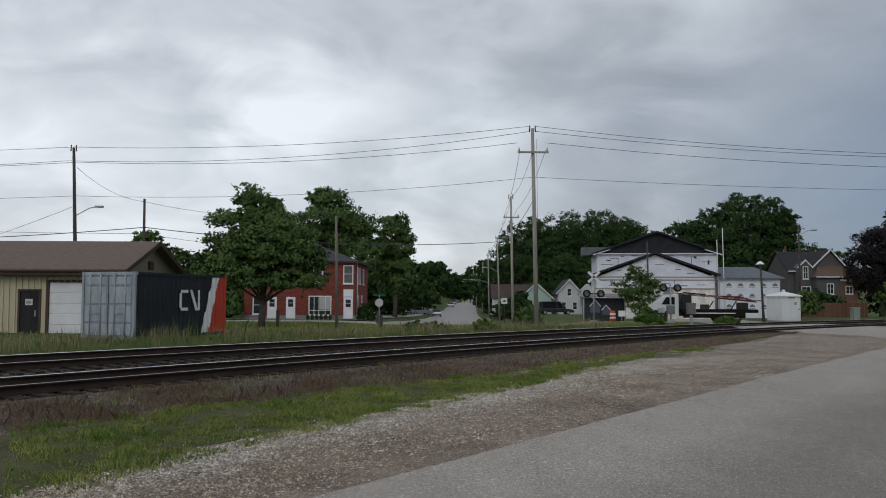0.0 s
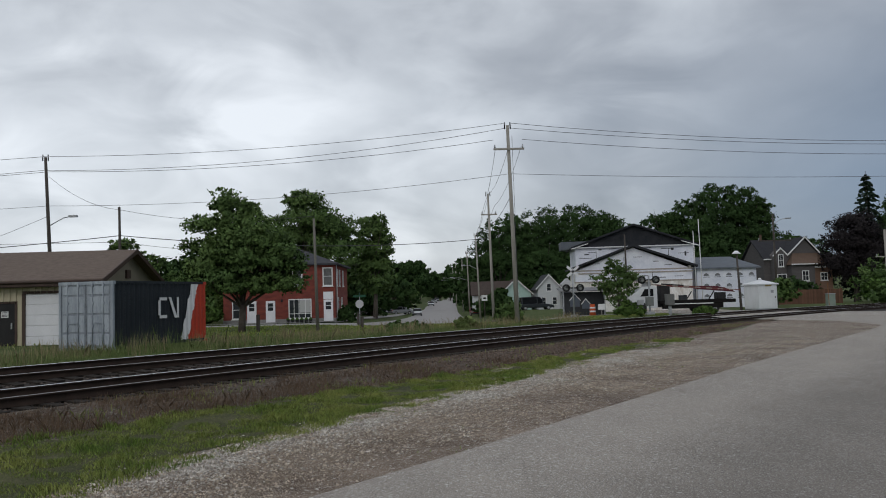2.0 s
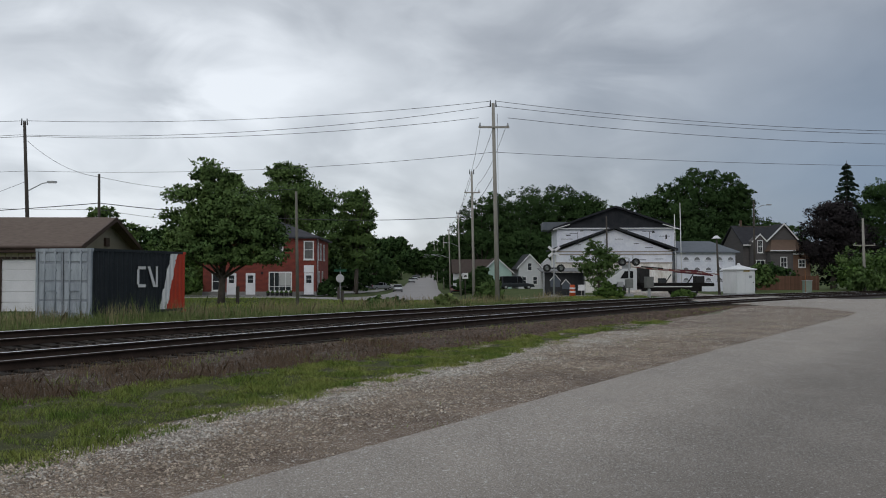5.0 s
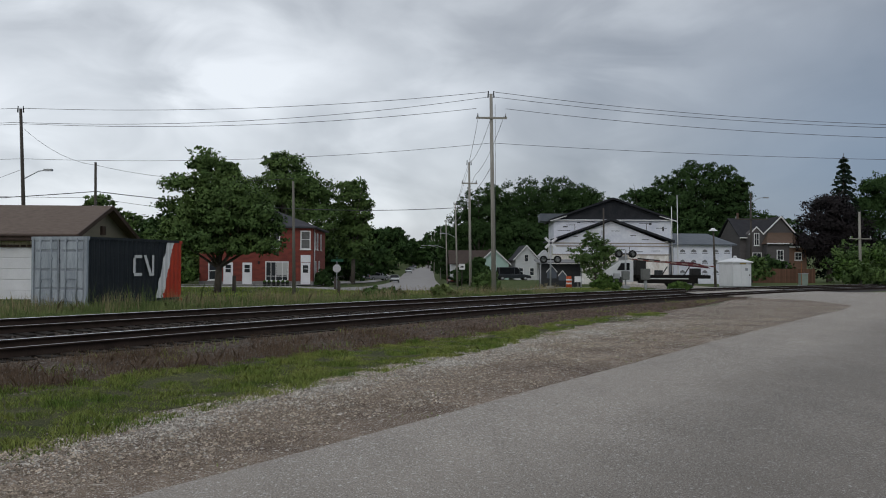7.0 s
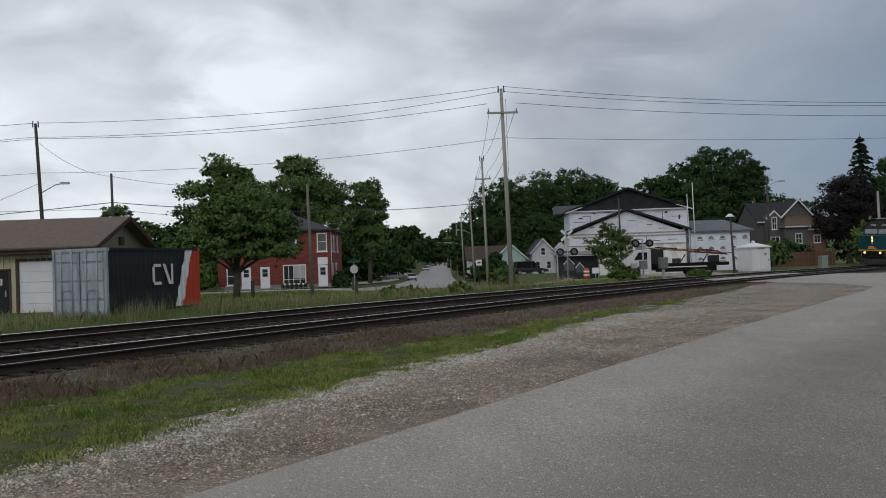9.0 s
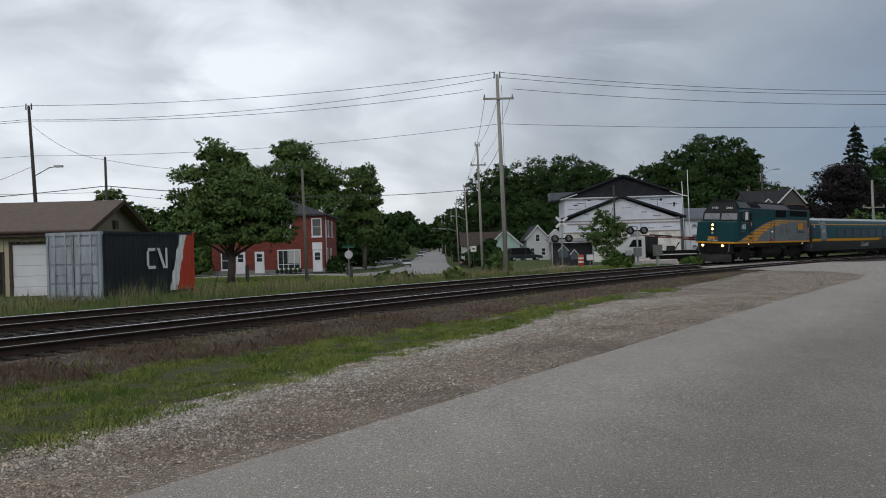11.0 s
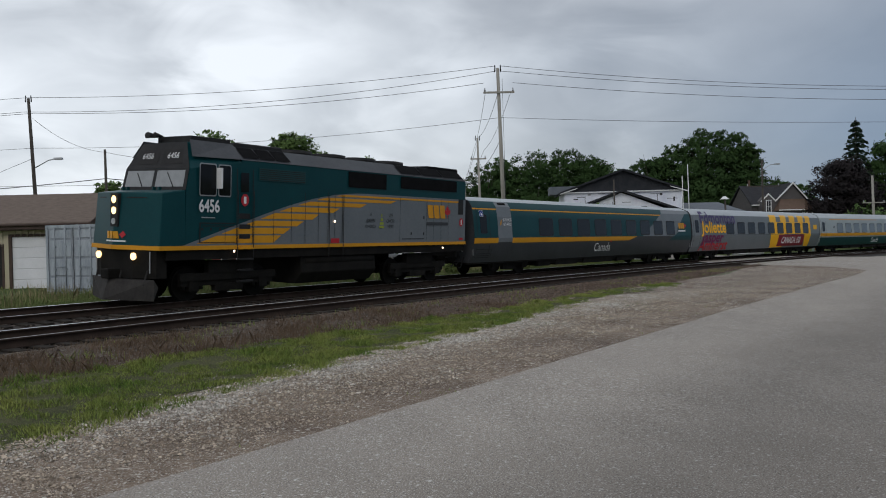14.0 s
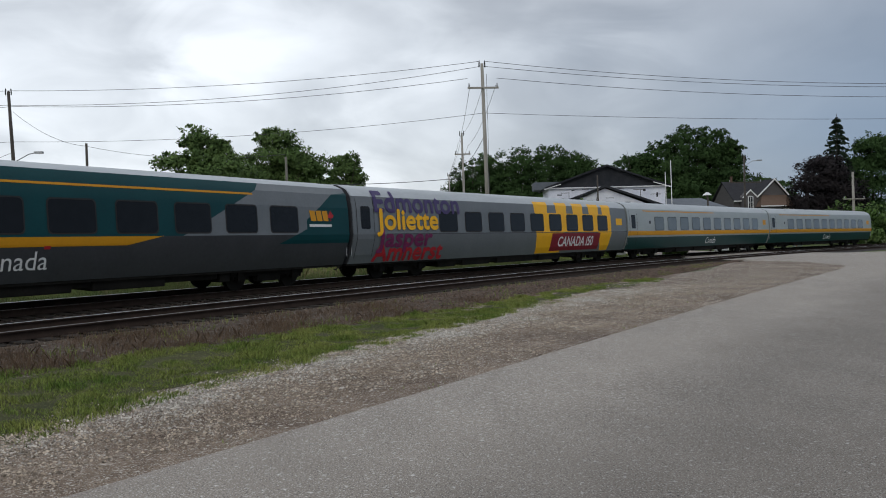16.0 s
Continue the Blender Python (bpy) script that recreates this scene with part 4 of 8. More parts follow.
    for k in range(4):
        bar("tree_mark", -2.2 + 0.04 * k, -1.9 - 0.04 * k, 2.2 + 0.13 * k, 2.29 + 0.13 * k, F, mat("lime_mark", (0.3, 0.35, 0.05)), o, 0.012)
    emblem(o, F, -5.55, 2.82, 0.46)
    # the face: windscreens, number boards, lamps
    def on_front(u, w):
        """u across, w 0..1 from windscreen foot to roof."""
        if w < 0.6:
            a = w / 0.6
            return Vector((6.95 - 0.15 * a, u * (1.46 - 0.03 * a) / 1.46, 3.10 + 0.56 * a))
        a = (w - 0.6) / 0.4
        return Vector((6.80 - 0.28 * a, u * (1.43 - 0.45 * a) / 1.46, 3.66 + 0.76 * a))
    def front_panel(name, u0, u1, w0, w1, material, d, label=""):
        q = bmesh.new()
        ps = [on_front(u, w) + Vector((d * 0.8, 0, d * 0.6)) for u, w in ((u0, w0), (u1, w0), (u1, w1), (u0, w1))]
        q.faces.new([q.verts.new(p) for p in ps])
        bmesh.ops.recalc_face_normals(q, faces=q.faces)
        if sum(f.normal.x for f in q.faces) < 0:
            bmesh.ops.reverse_faces(q, faces=q.faces[:])
        return part(name, q, material, o, label)
    front_panel("windscreen_surround", -1.45, 1.45, 0.01, 0.598, M_BLACK, 0.022)
    front_panel("brow", -1.45, 1.45, 0.602, 0.99, M_BLACK, 0.022, "black brow above the windscreens")
    for u0, u1 in ((-1.32, -0.07), (0.07, 1.32)):
        front_panel("windscreen", u0, u1, 0.10, 0.54, M_WIND, 0.03)
        front_panel("number_board", u0 * 0.72 + 0.1 * (1 if u0 > 0 else -1), u1 * 0.86, 0.66, 0.88, M_RUBBER, 0.03)
        wp = on_front((u0 + u1) / 2, 0.12)
        part("wiper", bm_tube(wp + Vector((0.04, 0.2, 0)), on_front((u0 + u1) / 2 - 0.15, 0.5) + Vector((0.04, 0, 0)), 0.012, n=5), M_BLACK, o)
    for uc in (-0.62, 0.72):
        me = text_mesh("6456", 0.26, M_LETTER)
        ax = (on_front(0, 0.9) - on_front(0, 0.65)).normalized()
        c0 = on_front(uc, 0.77) + Vector((0.034, 0, 0.026))
        for v in me.vertices:
            v.co = c0 + Vector((0, 1, 0)) * v.co.x + ax * v.co.y
        ob = new("lettering", me)
        ob.parent = o

    def nose_x(z):
        return 8.3 - 0.14 * (z - 1.57) / 1.47

    def nose_at(y, z, d):
        return (nose_x(z) - 0.28 * abs(y) + d, y, z)
    part("headlight_box", bm_box(nose_x(2.6) - 0.08, nose_x(2.6) + 0.04, -0.16, 0.16, 2.17, 3.0), M_BLACK, o)
    for k, z in enumerate((2.86, 2.59, 2.32)):
        part("headlight", bm_tube((nose_x(2.6) + 0.04, 0, z), (nose_x(2.6) + 0.065, 0, z), 0.088, n=16), M_LAMP if k < 2 else M_LAMP_OFF, o, "lit round headlight" if k < 2 else "")
    for y in (-0.78, 0.78):
        part("ditch_light", bm_tube((8.15, y, 1.36), (8.2, y, 1.36), 0.1, n=16), M_LAMP, o, "lit round ditch light")
    for k in range(3):
        y0 = -0.4 + 0.2 * k
        pts = [(y0, 2.04), (y0 + 0.15, 2.04), (y0 + 0.2, 1.84), (y0 + 0.05, 1.84)]
        part("emblem_shape", bm_hull([nose_at(y, z, d) for y, z in pts for d in (0.0, 0.025)]), M_YEL, o)
    part("emblem_leaf", bm_hull([nose_at(0.32 + dy, 1.95 + dz, d) for dy, dz in ((0, 0.1), (0.1, 0), (0, -0.1), (-0.1, 0)) for d in (0.0, 0.025)]), M_CRIMSON, o)
    for y0, y1 in ((-0.42, -0.01), (0.01, 0.42)):
        part("emblem_bar", bm_hull([nose_at(y, z, d) for y in (y0, y1) for z in (1.75, 1.79) for d in (0.0, 0.025)]), M_LETTER, o)
    for y in (-1.1, -0.9, 0.3, 0.55):
        part("lifting_lug", bm_box(7.1, 7.2, y - 0.03, y + 0.03, 3.08, 3.2), M_TEAL_D, o)
    for y0, y1 in ((-1.2, -0.75), (0.35, 1.0)):
        part("nose_seam", bm_hull([nose_at(y, z, d) for y in (y0, y1) for z in (2.9, 2.925) for d in (0.0, 0.018)]), M_BLACK, o)
    # pilot, plow, coupler, fuel tank, trucks
    part("pilot", bm_hull([(x, y, z) for x, y in ((7.5, -1.35), (7.5, 1.35), (7.85, -1.35), (7.85, 1.35), (8.15, -0.7), (8.15, 0.7)) for z in (0.75, 1.54)]), M_GRIME, o)
    part("plow", bm_hull([(7.95, sy * 1.38, z) for sy in (-1, 1) for z in (0.14, 0.72)] + [(8.6, 0, 0.14), (8.4, 0, 0.72)] + [(7.8, sy * 1.38, 0.5) for sy in (-1, 1)]), M_FENDER, o, "weathered grey snow plow")
    part("coupler", soften(bm_box(7.9, 8.55, -0.17, 0.17, 0.72, 1.0), 0.04), M_GRIME, o)
    part("coupler", soften(bm_box(-8.55, -7.9, -0.17, 0.17, 0.72, 1.0), 0.04), M_GRIME, o)
    for k in range(6):
        y = -1.1 + 0.44 * k
        part("hose", bm_tube((8.12 - 0.2 * abs(y), y, 1.1), (8.3 - 0.2 * abs(y), y, 0.55), 0.028, n=6), M_RUBBER, o)
    for y in (-1.2, 1.2):
        part("grab_rail", bm_tube((7.95, y, 0.9), (7.95, y, 1.5), 0.018, n=6), M_STEEL, o)
    part("underframe", bm_box(-7.95, 7.6, -1.45, 1.45, 1.25, 1.54), M_GRIME, o)
    part("fuel_tank", soften(bm_hull([(x, sy * y, z) for x in (-1.9, 2.1) for sy in (-1, 1) for y, z in ((1.35, 1.25), (1.4, 0.7), (1.1, 0.32))]), 0.03), M_GRIME, o)
    part("air_reservoir", bm_tube((-1.8, 1.25, 1.1), (1.9, 1.25, 1.1), 0.16, n=12), M_GRIME, o)
    for x in (-5.0, 5.0):
        bogie(o, x, 2.75, r=0.51, half=1.05)
        b = bmesh.new()
        for sd in (-1, 1):
            bm_box(x - 1.9, x + 1.9, sd * 1.12 - 0.07, sd * 1.12 + 0.07, 0.62, 0.84, b)
            bm_box(x - 0.9, x + 0.9, sd * 1.12 - 0.1, sd * 1.12 + 0.1, 0.84, 1.2, b)
        part("truck_bolster", b, M_GRIME, o)
    part("gangway_plate", bm_box(-8.1, -7.95, -0.75, 0.75, 1.3, 3.3), M_RUBBER, o)
    for ch in o.children_recursive:
        for v in ch.data.vertices:
            z = v.co.z + ch.location.z
            v.co.z += 0.24 * min(max((z - 2.4) / 1.5, 0), 1)
    for y in (-1.35, 1.35):
        part("corner_post", bm_tube((-8.02, y, 1.2), (-8.02, y, 3.2), 0.03, n=6), M_STEEL, o)
    return o


LOCO = locomotive()
COACHES = [
    coach("teal and dark grey passenger coach with a golden yellow stripe", "teal"),
    coach("grey passenger coach wrapped with city names and yellow panels", "wrap"),
    coach("silver passenger coach with yellow stripe and deep green skirt", "silver"),
    coach("silver passenger coach with yellow stripe at the tail of the train", "silver"),
]


def ride(s_front, length, base):
    """Pose of a vehicle whose front coupler is at s_front along the track (it travels towards smaller s)."""
    mid = s_front + length / 2
    xa, ya, _ = on_track(mid - base / 2)
    xb, yb, _ = on_track(mid + base / 2)
    za, zb = float(rail_z(mid - base / 2)), float(rail_z(mid + base / 2))
    fwd = Vector((xa - xb, ya - yb, za - zb)).normalized()
    side = Vector((-fwd.y, fwd.x, 0)).normalized()
    side = (side * math.cos(CANT) + Vector((0, 0, -math.sin(CANT)))).normalized()
    side = (side - fwd * side.dot(fwd)).normalized()
    up = fwd.cross(side)
    m = Matrix((fwd, side, up)).transposed().to_4x4()
    m.translation = ((xa + xb) / 2, (ya + yb) / 2, (za + zb) / 2)
    return m


def train_s(t):
    """Where the joint behind the first coach is at t seconds."""
    return float(np.interp(t, [0, 9.2, 11.5, 12.5, 13.5, 14.0, 15.0, 16.0], [106.57 + 17.1 * 9.2, 106.57, 67.1, 50.43, 33.93, 25.78, 9.33, -7.43]))


def motions():
    times = [k * 0.25 for k in range(65)]
    walk(LOCO, [(t, ride(train_s(t) - 25.9 - 17.24, 17.12, 10.0)) for t in times])
    for k, c in enumerate(COACHES):
        walk(c, [(t, ride(train_s(t) + 25.9 * (k - 1), 25.9, 18.2)) for t in times])


# ---- buildings beyond the tracks ----
def corrugated(length, z0, z1, pitch, depth, nface, y0):
    """A ribbed sheet in the plane y = y0, ribs upright, standing from x = 0 to length."""
    bm = bmesh.new()
    xs = []
    x = 0.0
    k = 0
    while x < length - 1e-6:
        for dx, d in ((0, 0), (pitch * 0.3, 0), (pitch * 0.5, depth), (pitch * 0.8, depth)):
            if x + dx < length:
                xs.append((x + dx, d))
        x += pitch
    xs.append((length, 0))
    a = [bm.verts.new((x, y0 - nface * d, z0)) for x, d in xs]
    b = [bm.verts.new((x, y0 - nface * d, z1)) for x, d in xs]
    for i in range(len(xs) - 1):
        f = bm.faces.new((a[i], a[i + 1], b[i + 1], b[i]))
        if nface > 0:
            f.normal_flip()
    return bm


def container():
    M_CBLK = mat("black_container_paint", (0.010, 0.014, 0.018), (0.022, 0.026, 0.03), 0.5, scale=1.2, fine=14)
    M_CGRY = mat("grey_container_doors", (0.25, 0.28, 0.315), (0.4, 0.435, 0.47), 0.55, scale=1.8, fine=16, spread=0.35, streak=(2.5, 2.5, 0.4))
    # door slab, a darker grey that shows between the raised panels
    M_CJNT = mat("darker_door_joint", (0.19, 0.21, 0.235), (0.31, 0.335, 0.365), 0.8, scale=3, fine=20)
    M_CRED = mat("red_container_paint", (0.50, 0.055, 0.025), (0.42, 0.045, 0.02), 0.5, scale=1.2, fine=14)
    m = Matrix.Translation((-11.77, 31.35, lz(-12.5, 35) + 0.10)) @ pose(0, 0, 0, 0, 0, 71.9)
    # local: x along the long side from the doors, y to the back-left, z up; doors at x = 0
    c = thing("shipping_container", "black shipping container with red end, white slash and grey doors", "shipping container", m)
    L, W_, Hh = 6.06, 2.44, 2.59
    part("side_wall", corrugated(L - 0.2, 0.16, Hh - 0.1, 0.28, 0.036, -1, 0.04), M_CBLK, c, "black ribbed side wall").location.x = 0.1
    part("side_wall", corrugated(L - 0.2, 0.16, Hh - 0.1, 0.28, 0.036, 1, W_ - 0.04), M_CBLK, c).location.x = 0.1
    part("end_wall", bm_box(L - 0.06, L - 0.02, 0.1, W_ - 0.1, 0.16, Hh - 0.1), M_CRED, c)
    part("roof", bm_box(0.05, L - 0.05, 0.03, W_ - 0.03, Hh - 0.06, Hh - 0.02), M_CBLK, c)
    part("floor", bm_box(0.05, L - 0.05, 0.03, W_ - 0.03, 0.06, 0.18), M_CBLK, c)
    for x in (0.0, L - 0.1):
        for y in (0.0, W_ - 0.1):
            part("corner_post", bm_box(x, x + 0.1, y, y + 0.1, 0.0, Hh), M_CGRY if x == 0 else M_CRED, c)
            for z in (0, Hh - 0.12):
                part("corner_casting", soften(bm_box(x - 0.012, x + 0.112 + 0.05, y - 0.012, y + 0.112, z, z + 0.12), 0.008, 1), M_CGRY if x == 0 else M_CRED, c)
    for y in (0.0, W_ - 0.08):
        for z in (0.05, Hh - 0.1):
            part("side_rail", bm_box(0.15, L - 0.15, y, y + 0.08, z, z + 0.1), M_CBLK, c)
    # red end field and torn white slash, laid on the ribs
    def rib_y(x):
        u = ((x - 0.1) % 0.28) / 0.28
        return 0.04 + 0.036 * float(np.interp(u, [0, 0.3, 0.5, 0.8, 1.0], [0, 0, 1, 1, 0])) * 1.0
    def field(name, left, right, material, d, label=""):
        bm = bmesh.new()
        n = 44
        for k in range(n):
            z0, z1 = 0.16 + (Hh - 0.26) * k / n, 0.16 + (Hh - 0.26) * (k + 1) / n
            xl, xr = left((z0 + z1) / 2), right((z0 + z1) / 2)
            xs = sorted({xl, xr} | {0.1 + 0.28 * j + 0.28 * q for j in range(24) for q in (0, 0.3, 0.5, 0.8) if xl < 0.1 + 0.28 * j + 0.28 * q < xr})
            for xa, xb in zip(xs, xs[1:]):
                bm.faces.new([bm.verts.new((x, rib_y(x) - d, z)) for x, z in ((xa, z0), (xb, z0), (xb, z1), (xa, z1))])
        return part(name, bm, material, c, label)
    jag = lambda z: 0.02 * math.sin(z * 13) + 0.015 * math.sin(z * 37)
    field("red_field", lambda z: 4.72 + 0.31 * z + jag(z + 1), lambda z: L - 0.1, M_CRED, 0.045, "red painted end")
    field("white_slash", lambda z: 4.18 + 0.34 * z + jag(z), lambda z: 4.72 + 0.31 * z + jag(z + 1), M_WHITE, 0.046, "torn white slash")
    # the owner's mark as plain white shapes
    bracket = bm_box(2.72, 2.86, -0.014, -0.004, 1.22, 1.82)
    for z0, z1 in ((1.10, 1.22), (1.82, 1.94)):
        bm_box(2.8, 3.28, -0.014, -0.004, z0, z1, bracket)
    part("mark_shape", bracket, M_WHITE, c, "plain white bracket shape")
    part("mark_shape", bm_prism([(3.4, 1.94), (3.56, 1.94), (3.98, 1.10), (3.8, 1.10)], -0.014, -0.004, "y"), M_WHITE, c, "plain white slanted shape")
    part("mark_shape", bm_box(3.96, 4.09, -0.0135, -0.004, 1.10, 1.94), M_WHITE, c, "plain white bar shape")
    # doors
    for y0, y1 in ((0.11, 1.2), (1.24, W_ - 0.11)):
        d = part("door", bm_box(0.03, 0.07, y0, y1, 0.14, Hh - 0.12), M_CJNT, c, "grey cargo door with darker seams")
        for z0, z1 in ((0.2, 0.62), (0.7, 1.32), (1.4, 2.02), (2.1, 2.4)):
            part("door_panel", soften(bm_box(0.012, 0.05, y0 + 0.06, y1 - 0.06, z0, z1), 0.01, 1), M_CGRY, d)
        for y in (y0 + 0.3, y1 - 0.3):
            part("locking_bar", bm_tube((-0.02, y, 0.08), (-0.02, y, Hh - 0.06), 0.018, n=8), M_CGRY, d)
            for z in (0.25, 0.9, 1.75, 2.4):
                part("bar_bracket", bm_box(-0.03, 0.03, y - 0.05, y + 0.05, z, z + 0.06), M_CGRY, d)
        part("door_handle", bm_box(-0.045, -0.02, y0 + 0.3, y0 + 0.75, 1.02, 1.06), M_CGRY, d)
    part("door_header", bm_box(0.0, 0.1, 0.1, W_ - 0.1, Hh - 0.12, Hh), M_CGRY, c)
    part("door_sill", bm_box(0.0, 0.1, 0.1, W_ - 0.1, 0.0, 0.14), M_CGRY, c)


container()


def window(parent, m, w, h, frame_m=None, pane_m=None, bars=(), name="window"):
    """A framed window on a wall whose outward face is local -y at m."""
    frame_m, pane_m = frame_m or M_WHITE, pane_m or M_PANE
    def at(bm):
        bmesh.ops.transform(bm, matrix=m, verts=bm.verts)
        return bm
    t = 0.1
    b = bmesh.new()
    loops = [[b.verts.new((sx * (w / 2 - d), y, sz * (h / 2 - d))) for sx, sz in ((-1, -1), (1, -1), (1, 1), (-1, 1))] for d, y in ((0, -0.06), (t, -0.06), (t, 0.03), (0, 0.03))]
    for la, lb in zip(loops, loops[1:] + loops[:1]):
        for k in range(4):
            b.faces.new((la[k], la[(k + 1) % 4], lb[(k + 1) % 4], lb[k]))
    bmesh.ops.recalc_face_normals(b, faces=b.faces)
    win = part(name, at(b), frame_m, parent)
    for kind, v in bars:
        if kind == "h":
            part("glazing_bar", at(bm_box(-w / 2 + t, w / 2 - t, -0.05, 0.02, v - 0.025, v + 0.025)), frame_m, win)
        else:
            part("glazing_bar", at(bm_box(v - 0.025, v + 0.025, -0.045, 0.02, -h / 2 + t, h / 2 - t)), frame_m, win)
    part("pane", at(bm_box(-w / 2 + t * 0.8, w / 2 - t * 0.8, -0.02, 0.0, -h / 2 + t * 0.8, h / 2 - t * 0.8)), pane_m, win)
    part("sill", at(bm_box(-w / 2 - 0.06, w / 2 + 0.06, -0.12, 0.0, -h / 2 - 0.07, -h / 2)), frame_m, win)
    return win


def gable_roof(parent, x0, x1, y0, y1, ze, zp, along, material, over=0.45, thick=0.16, name="roof"):
    """A pitched roof as two slabs; along: the axis of its ridge."""
    for sd in (0, 1):
        if along == "x":
            mid = (y0 + y1) / 2
            e = (y0 - over) if sd == 0 else (y1 + over)
            slope = (zp - ze) / ((y1 - y0) / 2)
            pts = [(e, ze - slope * over), (mid, zp), (mid, zp + thick), (e, ze - slope * over + thick)]
            bm = bm_prism(pts, x0 - over, x1 + over, "x")
        else:
            mid = (x0 + x1) / 2
            e = (x0 - over) if sd == 0 else (x1 + over)
            slope = (zp - ze) / ((x1 - x0) / 2)
            pts = [(e, ze - slope * over), (mid, zp), (mid, zp + thick), (e, ze - slope * over + thick)]
            bm = bm_prism(pts, y0 - over, y1 + over, "y")
        part(name, bm, material, parent)


def shed():
    M_SIDE = mat("cream_steel_siding", (0.46, 0.41, 0.28), (0.56, 0.50, 0.36), 0.6, scale=0.8, fine=10, streak=(3, 3, 0.3))
    M_TRIM = mat("brown_trim", (0.055, 0.035, 0.027), (0.08, 0.05, 0.04), 0.6)
    M_SHING = mat("brown_shingles", (0.115, 0.085, 0.068), (0.18, 0.138, 0.112), 0.9, scale=1.2, fine=9, bump=0.01, streak=(3, 7, 7))
    M_GABLE = mat("gable_siding", (0.22, 0.19, 0.14), (0.27, 0.235, 0.18), 0.7, scale=1, fine=8)
    z0 = lz(-18, 41) - 0.12
    b = thing("metal_shed", "cream ribbed metal shed with brown shingle roof and white garage door", "shed", Matrix.Translation((0, 0, z0)))
    X0, X1, Y0, Y1, ze, zp = -46.0, -16.02, 40.5, 48.75, 3.28, 4.72
    # front wall in ribbed pieces around its two openings
    DL, DR, DT, GL, GR, GT = -20.85, -19.73, 2.12, -19.5, -16.7, 2.56
    def ribbed(xa, xb, za, zb):
        bm = bm_box(xa, xb, Y0, Y0 + 0.12, za, zb)
        x = math.ceil(xa / 0.3) * 0.3
        while x < xb - 0.05:
            bm_box(x - 0.035, x + 0.035, Y0 - 0.05, Y0 + 0.01, za, zb, bm)
            x += 0.3
        return part("siding", bm, M_SIDE, b)
    ribbed(X0, DL, 0, ze)
    ribbed(DL, DR, DT, ze)
    ribbed(DR, GL, 0, ze)
    ribbed(GL, GR, GT, ze)
    ribbed(GR, X1, 0, ze)
    part("end_wall", bm_prism([(Y0, 0), (Y1, 0), (Y1, ze), ((Y0 + Y1) / 2, zp), (Y0, ze)], X1, X1 - 0.12, "x"), M_GABLE, b, "tan gable wall")
    part("end_wall", bm_prism([(Y0, 0), (Y1, 0), (Y1, ze), ((Y0 + Y1) / 2, zp), (Y0, ze)], X0, X0 + 0.12, "x"), M_GABLE, b)
    part("back_wall", bm_box(X0, X1, Y1 - 0.12, Y1, 0, ze), M_SIDE, b)
    gable_roof(b, X0, X1, Y0, Y1, ze, zp, "x", M_SHING, over=0.55, thick=0.1)
    for xs, w in ((DL, 0.1), (DR - 0.1, 0.1)):
        part("door_jamb", bm_box(xs, xs + w, Y0 - 0.05, Y0 + 0.1, 0, DT), M_TRIM, b)
    part("door_head", bm_box(DL, DR, Y0 - 0.05, Y0 + 0.1, DT, DT + 0.1), M_TRIM, b)
    d = part("door", soften(bm_box(DL + 0.1, DR - 0.1, Y0 + 0.0, Y0 + 0.05, 0.02, DT), 0.01, 1), M_BLACK, b, "dark brown steel door")
    part("notice", bm_box(-20.5, -20.15, Y0 - 0.012, Y0, 1.45, 1.75), M_WHITE, d, "white paper notice")
    for k in range(4):
        part("writing_bar", bm_box(-20.46, -20.2, Y0 - 0.016, Y0 - 0.012, 1.50 + 0.06 * k, 1.525 + 0.06 * k), M_DGREY, d)
    part("door_handle", soften(bm_box(-20.02, -19.94, Y0 - 0.08, Y0, 0.9, 1.2), 0.02, 1), M_STEEL, d)
    for xs in (GL, GR - 0.14):
        part("garage_jamb", bm_box(xs, xs + 0.14, Y0 - 0.05, Y0 + 0.1, 0, GT), M_TRIM, b)
    part("garage_head", bm_box(GL, GR, Y0 - 0.05, Y0 + 0.1, GT, GT + 0.12), M_TRIM, b)
    g = part("garage_door", bm_box(GL + 0.14, GR - 0.14, Y0 + 0.06, Y0 + 0.1, 0.0, GT), M_OFFWHITE, b, "white sectional garage door")
    for k in range(5):
        part("door_section", soften(bm_box(GL + 0.14, GR - 0.14, Y0 + 0.03, Y0 + 0.08, 0.02 + 0.508 * k, 0.5 + 0.508 * k), 0.012, 1), M_OFFWHITE, g)
    part("fascia", bm_box(X0 - 0.5, X1 + 0.55, Y0 - 0.6, Y0 - 0.55, ze - 0.38, ze - 0.14), M_TRIM, b)
    part("gutter", bm_tube((X0 - 0.5, Y0 - 0.64, ze - 0.2), (X1 + 0.5, Y0 - 0.64, ze - 0.2), 0.06, n=8), M_TRIM, b)
    part("soffit", bm_box(X0, X1, Y0 - 0.55, Y0, ze - 0.42, ze - 0.39), M_TRIM, b)
    for sd in (-1, 1):
        mid = (Y0 + Y1) / 2
        e = mid + sd * ((Y1 - Y0) / 2 + 0.55)
        part("bargeboard", bm_prism([(e, ze - 0.34), (mid, zp - 0.12), (mid, zp + 0.12), (e, ze - 0.10)], X1 + 0.54, X1 + 0.60, "x"), M_TRIM, b)
    part("gable_vent", bm_box(X1, X1 + 0.12, 44.4, 44.95, 3.3, 3.75), M_TRIM, b)
    part("wall_lamp", soften(bm_box(-17.2, -16.85, Y0 - 0.2, Y0, 2.74, 2.88), 0.02, 1), M_OFFWHITE, b, "small white wall lamp")


shed()


